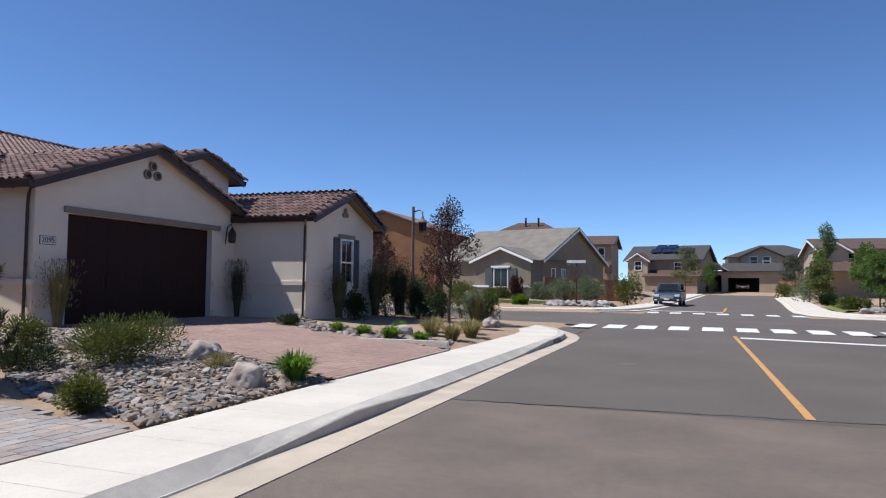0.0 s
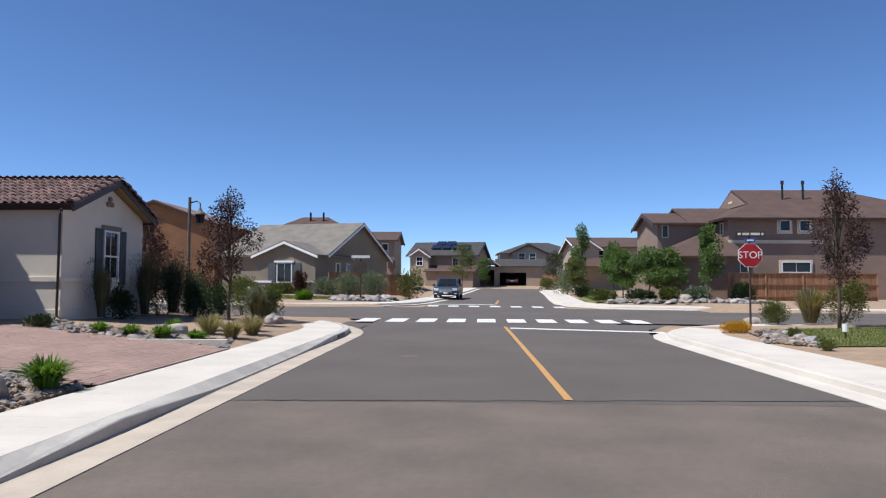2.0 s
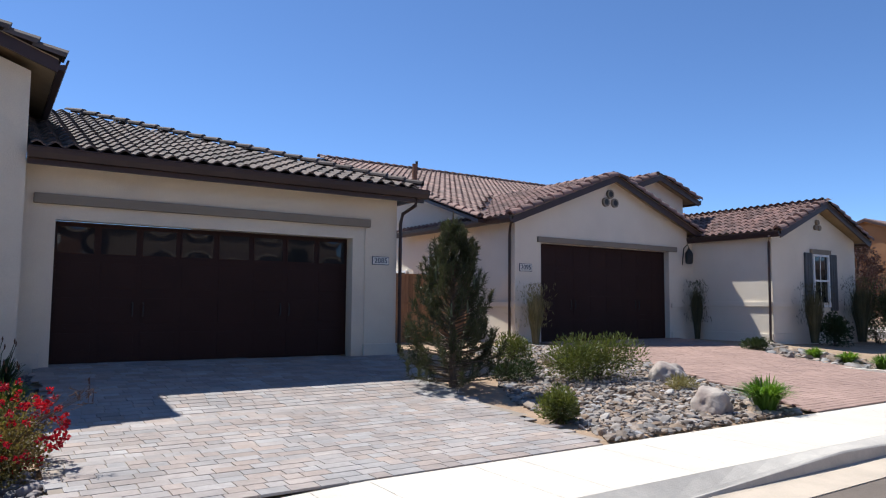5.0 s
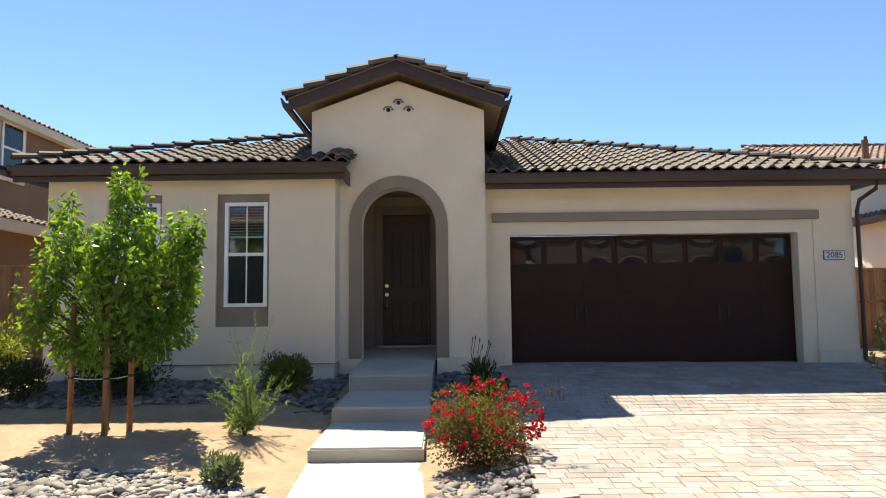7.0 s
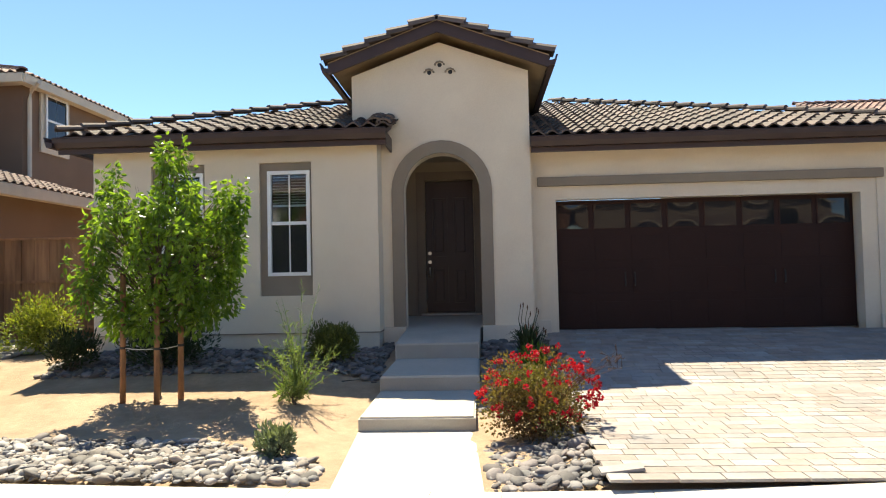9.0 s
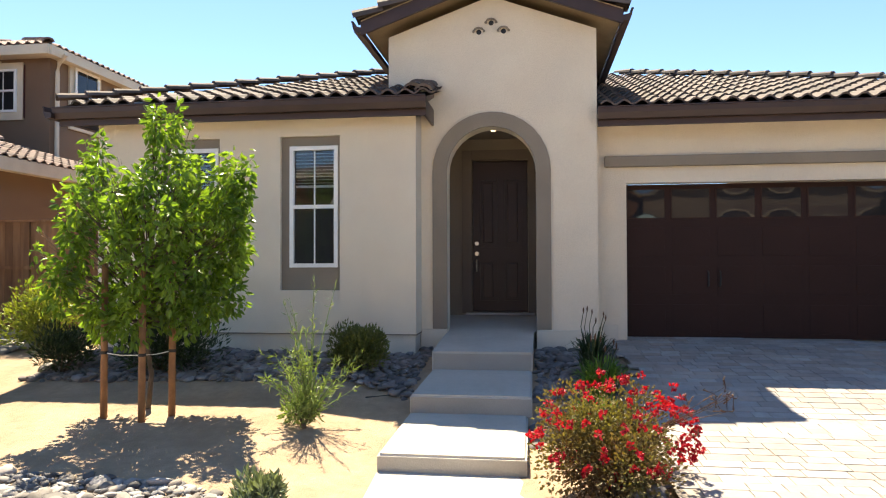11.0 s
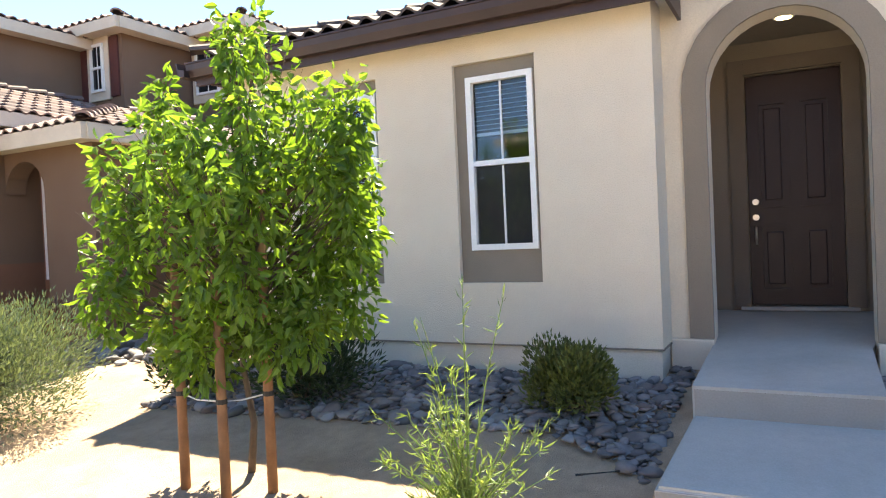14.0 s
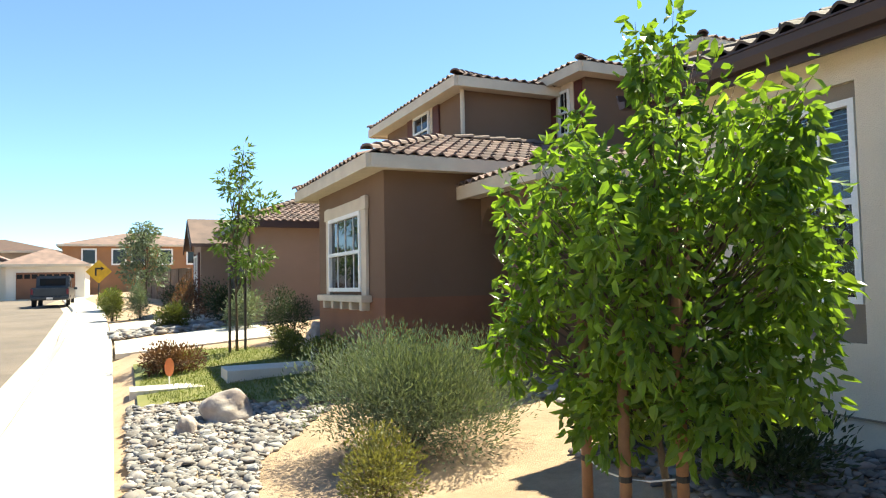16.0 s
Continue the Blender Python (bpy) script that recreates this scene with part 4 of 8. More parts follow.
box(bm, DX - 0.005, DX + 0.055, -1.505, -0.615, 3.29, 3.44)
part("door_trim", bm, DOORTRIM, H1, "dark taupe trim round the front door")
d1 = part("front_door", boxed(DX - 0.09, DX - 0.045, -1.495, -0.625, 0.88, 3.27, bevel=0.004), DOORM, H1, "dark brown panelled front door, shut")
for p, q, r, s in ((-1.41, -1.10, 1.02, 1.72), (-1.02, -0.71, 1.02, 1.72), (-1.41, -1.10, 1.90, 3.0), (-1.02, -0.71, 1.90, 3.0)):
    bm = holed_wall(bmesh.new(), "x", DX - 0.014, -0.04, p, q, r, s, [(p + 0.035, q - 0.035, r + 0.035, s - 0.035)])
    part("panel_moulding", bm, DOORM, d1)
    part("door_panel", boxed(DX - 0.05, DX - 0.022, p + 0.075, q - 0.075, r + 0.075, s - 0.075, bevel=0.012), DOORM, d1)
part("threshold", boxed(DX - 0.1, DX + 0.08, -1.6, -0.52, 0.83, 0.87, bevel=0.008), CONC_GREY, H1)
for zz in (1.96, 1.80):
    bm = tube(bmesh.new(), [(DX - 0.04, -1.43, zz), (DX + 0.012, -1.43, zz)], 0.032, 14)
    part("lock", bm, CHROME, d1, "nickel deadbolt")
part("door_handle", tube(bmesh.new(), [(DX + 0.01, -1.43, 1.70), (DX + 0.05, -1.43, 1.69), (DX + 0.055, -1.43, 1.58), (DX + 0.01, -1.43, 1.52)], 0.012, 8), CHROME, d1, "nickel lever handle")
can = thing("porch_light", (-11.6, -1.1, 3.615), "small recessed round ceiling light, lit", "ceiling light")
part("rim", tube(bmesh.new(), [(-11.6, -1.1, 3.606), (-11.6, -1.1, 3.619)], 0.09, 20), WHITE, can)
part("bulb", tube(bmesh.new(), [(-11.6, -1.1, 3.600), (-11.6, -1.1, 3.605)], 0.065, 18), CANLIGHT, can)
# vents in the tower gable: three curved tiles
for vy, vz in ((-1.27, 4.83), (-1.1, 4.95), (-0.93, 4.83)):
    bm = bmesh.new()
    tube(bm, [(TX + 0.035, vy + 0.075 * math.cos(a), vz + 0.06 * math.sin(a)) for a in [math.pi * k / 8 for k in range(9)]], 0.017, 6)
    part("gable_vent", bm, TAUPE, H1, "small curved clay vent tile")
    # small black disc painted in for the shade under each vent tile
    part("vent_shade", tube(bmesh.new(), [(TX - 0.02, vy, vz + 0.01), (TX + 0.004, vy, vz + 0.012)], 0.036, 12), BLACKM, H1)
# garage wing
bm = holed_wall(bmesh.new(), "x", GX, -0.25, Y1, 6.56, 0.2, 3.62, [(0.60, 5.88, 0.2, 2.98)])
box(bm, -25, GX - 0.25, 6.31, 6.56, 0.2, 3.62)
part("garage_wall", bm, STUCCO, H1)
for u0, u1, z0, z1 in ((0.60, 0.75, 0.2, 2.98), (5.63, 5.88, 0.2, 2.98), (0.75, 5.63, 2.76, 2.98)):
    part("door_jamb", boxed(GX - 0.24, GX - 0.02, u0, u1, z0, z1), STUCCO, H1)
bm = boxed(GX - 0.01, GX + 0.07, 0.45, 5.97, 2.98, 3.13, bevel=0.015)
part("lintel_trim", bm, TAUPE, H1, "taupe band over the garage door")
for u0, u1 in ((5.86, 6.60), (0.3, 0.62)):
    part("plinth", boxed(GX - 0.02, GX + 0.045, u0, u1, 0.3, 0.79, bevel=0.012), PLINTH, H1)


def bowed_pane(x, y0, y1, z0, z1, dip, n=8):
    """A pane that is slightly bowed, as sealed double panes are."""
    bm = bmesh.new()
    rows = []
    for i in range(n + 1):
        u = i / n
        rows.append([bm.verts.new((x - dip * 16 * u * (1 - u) * (j / n) * (1 - j / n), y0 + (y1 - y0) * u, z0 + (z1 - z0) * j / n)) for j in range(n + 1)])
    for i in range(n):
        for j in range(n):
            bm.faces.new((rows[i][j], rows[i + 1][j], rows[i + 1][j + 1], rows[i][j + 1]))
    return bm


def garage_door(parent, x, y0, y1, z0, z1, lights=True, cols=8, rows=4, mat=None):
    """A sectional door of raised panels, with a row of small lights at its head and two pairs of handles."""
    d = part("garage_door", boxed(x - 0.05, x - 0.02, y0, y1, z0, z1), mat or GARAGE, parent, "dark brown sectional garage door, shut")
    h, w = (z1 - z0) / rows, (y1 - y0) / cols
    for r in range(rows):
        for c in range(cols):
            a, b, p, q = y0 + c * w + 0.05, y0 + (c + 1) * w - 0.05, z0 + r * h + 0.07, z0 + (r + 1) * h - 0.07
            if lights and r == rows - 1:
                f = part("light_frame", holed_wall(bmesh.new(), "x", x - 0.011, -0.022, a - 0.025, b + 0.025, p - 0.025, q + 0.025, [(a, b, p, q)]), GARAGE, d)
                part("pane", bowed_pane(x - 0.016, a, b, p, q, -0.0035 if (c * 7 + 3) % 5 > 1 else -0.001), DARKGLASS, d, "dark shiny pane", True)
            else:
                part("door_panel", boxed(x - 0.03, x - 0.0155, a, b, p, q, bevel=0.004), mat or GARAGE, d)
        if r:
            part("seam", boxed(x - 0.022, x - 0.018, y0, y1, z0 + r * h - 0.005, z0 + r * h + 0.005), mat or GARAGE, d)
    for yc in (y0 + (y1 - y0) * 0.25, y0 + (y1 - y0) * 0.75):
        for s in (-0.08, 0.08):
            part("handle", tube(bmesh.new(), [(x - 0.01, yc + s, z0 + h * 1.35), (x + 0.035, yc + s, z0 + h * 1.37), (x + 0.035, yc + s, z0 + h * 1.72), (x - 0.01, yc + s, z0 + h * 1.74)], 0.011, 6), BLACKM, d, "black iron pull")
    return d


garage_door(H1, -11.58, 0.75, 5.63, 0.585, 2.76)


def plaque(parent, x, y, z, w, h, number):
    p = part("number_plaque", boxed(x, x + 0.02, y - w / 2, y + w / 2, z - h / 2, z + h / 2, bevel=0.005), INK, parent, "white house number plaque with navy figures")
    part("plaque_face", boxed(x + 0.019, x + 0.023, y - w / 2 + 0.012, y + w / 2 - 0.012, z - h / 2 + 0.012, z + h / 2 - 0.012), PLAQUE, p)
    t = writing(p, number, (x + 0.025, y, z), h * 0.88, 90, INK)
    return p


plaque(H1, GX, 6.21, 2.36, 0.36, 0.16, "2085")


def downspout(parent, pts, mat=None, r=0.035):
    return part("downspout", tube(bmesh.new(), pts, r, 8), mat or FASCIA, parent, "brown metal downspout")


downspout(H1, [(-10.87, 6.75, 3.58), (-10.9, 6.72, 3.42), (-11.2, 6.62, 3.28), (-11.27, 6.61, 3.1), (-11.27, 6.61, 0.62), (-11.15, 6.62, 0.56)])
# roofs: pitch 1 in 3
PIT = 0.333


def roof_point(x, y, eave_x, eave_z):
    return eave_z + (eave_x - x) * PIT


EZ = 3.80
slab(H1, "roof_deck", [(-10.22, -7.02, EZ), (-10.22, -1.9, EZ), (-16.2, -1.9, EZ + 5.98 * PIT), (-16.2, -1.04, EZ + 5.98 * PIT)], 0.09, FASCIA)
slab(H1, "roof_deck", [(-10.22, -7.02, EZ), (-16.2, -0.94, EZ + 6.08 * PIT), (-24, -0.94, EZ + 6.08 * PIT), (-24, -7.02, EZ)], 0.09, FASCIA)
up = Vector((-1, 0, PIT)).normalized()
tile_slope(H1, TILE_DARK, (-10.18, -7.02, EZ + 0.01), (0, 1, 0), up, 5.12, 6.2, lambda u, v: u > v * 0.95, singles=150)
tile_slope(H1, TILE_DARK, (-24, -7.02, EZ + 0.01), (1, 0, 0), (0, 1, PIT), 13.9, 5.8, lambda u, v: u < 13.9 - v * 0.95)
caps(H1, TILE_DARK, (-10.16, -6.98, EZ + 0.03), (-16.0, -1.14, EZ + 5.88 * PIT + 0.03), 0.06)
caps(H1, TILE_DARK, (-10.2, -1.93, EZ + 0.0), (-10.95, -1.93, EZ + 0.85 * PIT), 0.05)
caps(H1, TILE_DARK, (-10.2, -2.07, EZ + 0.0), (-10.95, -2.07, EZ + 0.85 * PIT), 0.07)
gutter(H1, (-10.22, -7.05, EZ - 0.02), (-10.22, -1.89, EZ - 0.02), FASCIA)
gutter(H1, (-24, -7.02, EZ - 0.02), (-10.05, -7.02, EZ - 0.02), FASCIA, out=(0, -1, 0))
part("fascia", boxed(-10.26, -10.218, -7.02, -1.9, EZ - 0.24, EZ - 0.03), FASCIA, H1)
part("fascia", boxed(-10.95, -10.26, -1.93, -1.9, EZ - 0.24, EZ - 0.02), FASCIA, H1)
part("soffit", boxed(-10.52, -10.26, -7.0, -1.93, EZ - 0.16, EZ - 0.12), STUCCO, H1)
EG = 3.72
slab(H1, "roof_deck", [(-10.88, 0.32, EG), (-10.88, 6.9, EG), (-16.9, 0.88, EG + 6.02 * PIT), (-16.9, 0.32, EG + 6.02 * PIT)], 0.09, FASCIA)
slab(H1, "roof_deck", [(-10.88, 6.9, EG), (-24, 6.9, EG), (-24, 0.88, EG + 6.02 * PIT), (-16.9, 0.88, EG + 6.02 * PIT)], 0.09, FASCIA)
tile_slope(H1, TILE_DARK, (-10.84, 0.36, EG + 0.01), (0, 1, 0), up, 6.54, 6.2, lambda u, v: u < 6.54 - v * 0.95, singles=150)
tile_slope(H1, TILE_DARK, (-10.88, 6.9, EG + 0.01), (-1, 0, 0), (0, -1, PIT), 13.1, 5.8, lambda u, v: u > v * 0.95)
caps(H1, TILE_DARK, (-10.92, 6.86, EG + 0.03), (-16.7, 1.08, EG + 5.8 * PIT + 0.03), 0.06)
gutter(H1, (-10.88, 0.32, EG - 0.02), (-10.88, 6.94, EG - 0.02), FASCIA)
gutter(H1, (-10.85, 6.9, EG - 0.02), (-24, 6.9, EG - 0.02), FASCIA, out=(0, 1, 0))
part("fascia", boxed(-10.92, -10.878, 0.33, 6.9, EG - 0.24, EG - 0.03), FASCIA, H1)
part("soffit", boxed(GX - 0.02, -10.92, 0.33, 6.86, EG - 0.16, EG - 0.12), STUCCO, H1)


def gable_roof_x(parent, mat, x0, x1, yc, half, ze, rise, singles=0, fascia=None):
    """A gable roof whose ridge runs along x; x1 is the gable end that shows."""
    fascia = fascia or FASCIA
    k = rise / half
    for s in (-1, 1):
        slab(parent, "roof_deck", [(x1, yc + s * half, ze), (x1, yc, ze + rise), (x0, yc, ze + rise), (x0, yc + s * half, ze)], 0.07, SOFFIT)
        prism_pts = [(x1 + 0.004, yc + s * half, ze - 0.02), (x1 + 0.004, yc, ze + rise - 0.02), (x1 + 0.004, yc, ze + rise - 0.2), (x1 + 0.004, yc + s * half, ze - 0.2)]
        part("barge_board", prism(bmesh.new(), prism_pts, (-0.045, 0, 0)), fascia, parent)
        ln = math.hypot(half, rise)
        if s < 0:
            tile_slope(parent, mat, (x0, yc - half, ze), (1, 0, 0), (0, half, rise), x1 - x0 + 0.02, ln - 0.1, lambda u, v: u < x1 - x0, singles)
        else:
            tile_slope(parent, mat, (x1, yc + half, ze), (-1, 0, 0), (0, -half, rise), x1 - x0 + 0.02, ln - 0.1, lambda u, v: u < x1 - x0, singles)
        caps(parent, mat, (x1 - 0.045, yc + s * (half + 0.04), ze), (x1 - 0.045, yc, ze + rise), -0.035, 1.3, 1.75)
        gutter(parent, (x0, yc + s * half, ze - 0.02), (x1, yc + s * half, ze - 0.02), fascia, out=(0, s, 0))
    caps(parent, mat, (x1 - 0.12, yc, ze + rise), (x0, yc, ze + rise), 0.0)


gable_roof_x(H1, TILE_DARK, -15.6, -10.58, YC, 1.74, 4.95, 0.63)

# steps and walk up to the porch
STEP = [(-12.4, -9.68, 0.56, 0.80), (-9.69, -8.30, 0.33, 0.385), (-8.31, -6.95, 0.12, 0.165), (-6.96, -5.0, -0.02, -0.0)]
porch = thing("porch_step", (-10.5, -1.15, 0.5), "smooth grey concrete porch slab with a rounded edge", "step")
part("slab_top", prism(bmesh.new(), [(-9.69, -1.75, 0.60), (-9.69, -0.56, 0.60), (-10.95, -0.54, 0.70), (-12.5, -0.25, 0.83), (-12.5, -1.95, 0.83), (-10.95, -1.73, 0.70)], (0, 0, -0.5)), STEPC, porch)
part("riser", boxed(-9.70, -9.686, -1.735, -0.575, 0.2, 0.575), CONC_GREY, porch)
for x0, x1, za, zb, ya, yb in ((-9.72, -8.30, 0.385, 0.345, -1.75, -0.56), (-8.33, -6.95, 0.165, 0.125, -1.78, -0.60)):
    s = thing("concrete_step", ((x0 + x1) / 2, -1.15, za - 0.2), "pale smooth concrete step with a rounded nosing", "step", "steps up to the porch")
    bm = prism(bmesh.new(), [(x0, ya, za), (x1, ya - 0.02, zb), (x1, yb, zb), (x0, yb, za)], (0, 0, -0.34))
    bmesh.ops.bevel(bm, geom=[e for e in bm.edges if all(v.co.z > zb - 0.05 for v in e.verts)], offset=0.02, segments=3, affect="EDGES")
    part("tread", bm, STEPC, s)
    part("riser", boxed(x1 - 0.01, x1 + 0.003, ya - 0.015, yb - 0.005, zb - 0.3, zb - 0.025), CONC_GREY, s, "water-stained grey riser")
wk = thing("garden_walk", (-5.9, -1.1, 0.0), "pale concrete walk from the pavement to the steps", "path")
part("slab_top", prism(bmesh.new(), [(-6.97, -1.80, -0.02), (-4.72, -1.62, 0.045), (-4.72, -0.52, 0.045), (-6.97, -0.62, -0.02)], (0, 0, -0.25)), CONC, wk)


# ---------- house with the gabled garage ----------
H2 = thing("house", (-16, 16, 0.5), "single-storey pale stucco house with red-brown tile roof and gabled garage", "house")
G2 = -13.35
bm = holed_wall(bmesh.new(), "x", G2, -0.25, 11.2, 18.12, 0.3, 3.85, [(12.08, 17.24, 0.3, 3.17)])
prism(bm, [(G2, 11.2, 3.85), (G2, 18.12, 3.85), (G2, 14.66, 5.14)], (-0.25, 0, 0))
part("wall", bm, STUCCO_PALE, H2)
garage_door(H2, G2 - 0.16, 12.08, 17.24, 0.55, 3.17, lights=False)
part("lintel_trim", boxed(G2 - 0.01, G2 + 0.06, 11.95, 17.58, 3.18, 3.33, bevel=0.015), TAUPE, H2, "taupe band over the garage door")
part("dado_band", boxed(-16.5, G2 + 0.05, 11.15, 11.198, 1.48, 1.62, bevel=0.01), STUCCO_PALE, H2)
for ya, yb in ((11.2, 12.02), (17.3, 18.36)):
    part("wall_foot", boxed(G2, G2 + 0.04, ya, yb, 0.3, 0.75, bevel=0.01), STUCCO_PALE, H2)
    part("dado_band", boxed(G2, G2 + 0.05, ya, yb, 1.48, 1.62, bevel=0.01), STUCCO_PALE, H2, "raised stucco band")
for vy, vz in ((14.5, 4.46), (14.86, 4.46), (14.68, 4.7)):
    part("gable_vent", tube(bmesh.new(), [(G2 - 0.02, vy, vz), (G2 + 0.07, vy, vz)], 0.13, 14), TAUPE, H2, "round clay vent pipe in the gable")
    # black disc on the pipe end stands for its dark hollow
    part("vent_shade", tube(bmesh.new(), [(G2 + 0.065, vy, vz), (G2 + 0.072, vy, vz)], 0.085, 12), BLACKM, H2)
plaque(H2, G2, 11.55, 2.50, 0.42, 0.2, "2095")
lant = thing("wall_lantern", (G2 + 0.1, 17.88, 3.05), "black iron wall lantern with scrolled bracket", "lantern")
part("bracket", tube(bmesh.new(), [(G2, 17.88, 2.8), (G2 + 0.06, 17.88, 3.3), (G2 + 0.2, 17.88, 3.42), (G2 + 0.25, 17.88, 3.3)], 0.018, 6), BLACKM, lant)
part("cage", tube(bmesh.new(), [(G2 + 0.25, 17.88, 2.82), (G2 + 0.25, 17.88, 2.86), (G2 + 0.25, 17.88, 3.14), (G2 + 0.25, 17.88, 3.3)], [0.07, 0.11, 0.12, 0.02], 6), BLACKM, lant)
part("lamp_glass", tube(bmesh.new(), [(G2 + 0.25, 17.88, 2.88), (G2 + 0.25, 17.88, 3.12)], 0.1, 6), PLAQUE, lant)
gable_roof_x(H2, TILE, -19.0, G2 + 0.32, 14.66, 3.78, 3.78, 1.44)
downspout(H2, [(-13.1, 10.9, 3.7), (-13.4, 11.08, 3.5), (-13.5, 11.14, 3.3), (-13.5, 11.14, 0.7)])
# projecting wing
W2 = -10.75
WY0, WY1 = 18.4, 23.05
bm = holed_wall(bmesh.new(), "x", W2, -0.25, WY0, WY1, 0.3, 3.62, [(20.5, 21.42, 1.52, 3.12)])
prism(bm, [(W2, WY0, 3.62), (W2, WY1, 3.62), (W2, 20.72, 4.48)], (-0.25, 0, 0))
part("wing_wall", bm, STUCCO_PALE, H2)
for xa, xb, ya, yb in ((-18, W2 - 0.252, WY0, WY0 + 0.25), (-14.5, G2 - 0.02, 18.12, WY0 - 0.002), (-18, W2 - 0.252, WY1 - 0.25, WY1)):
    part("wing_side_wall", boxed(xa, xb, ya, yb, 0.3, 3.62), STUCCO_PALE, H2)
part("dado_band", boxed(W2, W2 + 0.05, WY0, WY1, 1.53, 1.67, bevel=0.01), STUCCO_PALE, H2)
part("dado_band", boxed(G2, W2 + 0.05, WY0 - 0.05, WY0, 1.53, 1.67, bevel=0.01), STUCCO_PALE, H2)
part("wall_foot", boxed(W2, W2 + 0.04, WY0, WY1, 0.3, 0.78, bevel=0.01), STUCCO_PALE, H2)
part("wall_foot", boxed(G2, W2 + 0.04, WY0 - 0.04, WY0, 0.3, 0.78, bevel=0.01), STUCCO_PALE, H2)
window(H2, "x", W2 - 0.02, 20.51, 21.41, 1.53, 3.11, 1, 1, True, 0.06)
part("window_head", boxed(W2, W2 + 0.06, 20.4, 21.52, 3.12, 3.26), TAUPE, H2)
for a, b in ((20.06, 20.45), (21.47, 21.86)):
    sh = part("shutter", boxed(W2 + 0.005, W2 + 0.05, a, b, 1.42, 3.14, bevel=0.008), SLATE, H2, "dark slate board shutter")
    for k in range(3):
        part("board", boxed(W2 + 0.045, W2 + 0.06, a + 0.02 + k * 0.125, a + 0.125 + k * 0.125, 1.45, 3.11), SLATE, sh)
for vy, vz in ((20.72, 3.92), (20.92, 3.92), (20.82, 4.08)):
    part("gable_vent", tube(bmesh.new(), [(W2 - 0.02, vy, vz), (W2 + 0.07, vy, vz)], 0.08, 12), TAUPE, H2)
gable_roof_x(H2, TILE, -18.0, W2 + 0.4, 20.72, 2.5, 3.64, 1.03)
downspout(H2, [(-10.6, 18.05, 3.5), (-10.75, 18.28, 3.35), (-10.79, 18.34, 3.2), (-10.79, 18.31, 0.6), (-10.6, 18.25, 0.52)])
# main roof and taller entry gable behind
bm = boxed(-22, -14.6, 16.4, 19.6, 3.6, 5.2)
prism(bm, [(-14.6, 16.4, 5.2), (-14.6, 19.6, 5.2), (-14.6, 18.0, 5.75)], (-0.25, 0, 0))
part("entry_wall", bm, STUCCO_PALE, H2)
gable_roof_x(H2, TILE, -19, -14.2, 18.0, 1.95, 5.1, 0.68)
RX, RZ, EX2, EZ2 = -24.4, 7.15, -14.0, 3.75
for sx in (1, -1):
    ex = RX + sx * (EX2 - RX)
    slab(H2, "roof_deck", [(ex, 10.5, EZ2), (RX, 10.5, RZ), (RX, 27, RZ), (ex, 27, EZ2)], 0.09, FASCIA)
sl = math.hypot(EX2 - RX, RZ - EZ2)
tile_slope(H2, TILE, (EX2, 10.5, EZ2), (0, 1, 0), (RX - EX2, 0, RZ - EZ2), 16.5, sl - 0.1, lambda u, v: not (v < 5.0 and 0.9 < u < 7.3 and v < 5.0 - abs(u - 4.0) * 1.2))
caps(H2, TILE, (EX2, 10.56, EZ2), (RX, 10.56, RZ), 0.06)
caps(H2, TILE, (RX, 10.5, RZ), (RX, 27, RZ), 0.06)
bm = prism(bmesh.new(), [(G2 - 0.26, 11.2, 0.3), (-36, 11.2, 0.3), (-36, 11.2, 3.6), (RX, 11.2, RZ - 0.15), (-14.5, 11.2, 3.75), (G2 - 0.26, 11.2, 3.75)], (0, 0.2, 0))
part("side_wall", bm, STUCCO_PALE, H2)
for px, py in ((-19.0, 11.6), (-22.5, 13.8)):
    vent = part("roof_pipe", tube(bmesh.new(), [(px, py, 4.9), (px, py, 6.15 if px > -20 else 7.1)], 0.09 if px > -20 else 0.05, 10), RUST_WALL if px > -20 else BLACKM, H2, "painted metal roof pipe")
for k in range(5):
    part("louvre", boxed(-17.4, -16.9, 11.14, 11.2, 2.6 + k * 0.09, 2.66 + k * 0.09), WHITE, H2)
window(H2, "y", 11.2, -19.6, -18.7, 1.5, 2.6, -1, 1, True, 0.06)


# ---------- simpler houses ----------
def gz(x, y):
    return sheet_z(x, y)


def block(parent, name, x0, x1, y0, y1, z0, z1, mat):
    return part(name, boxed(x0, x1, y0, y1, z0, z1), mat, parent)


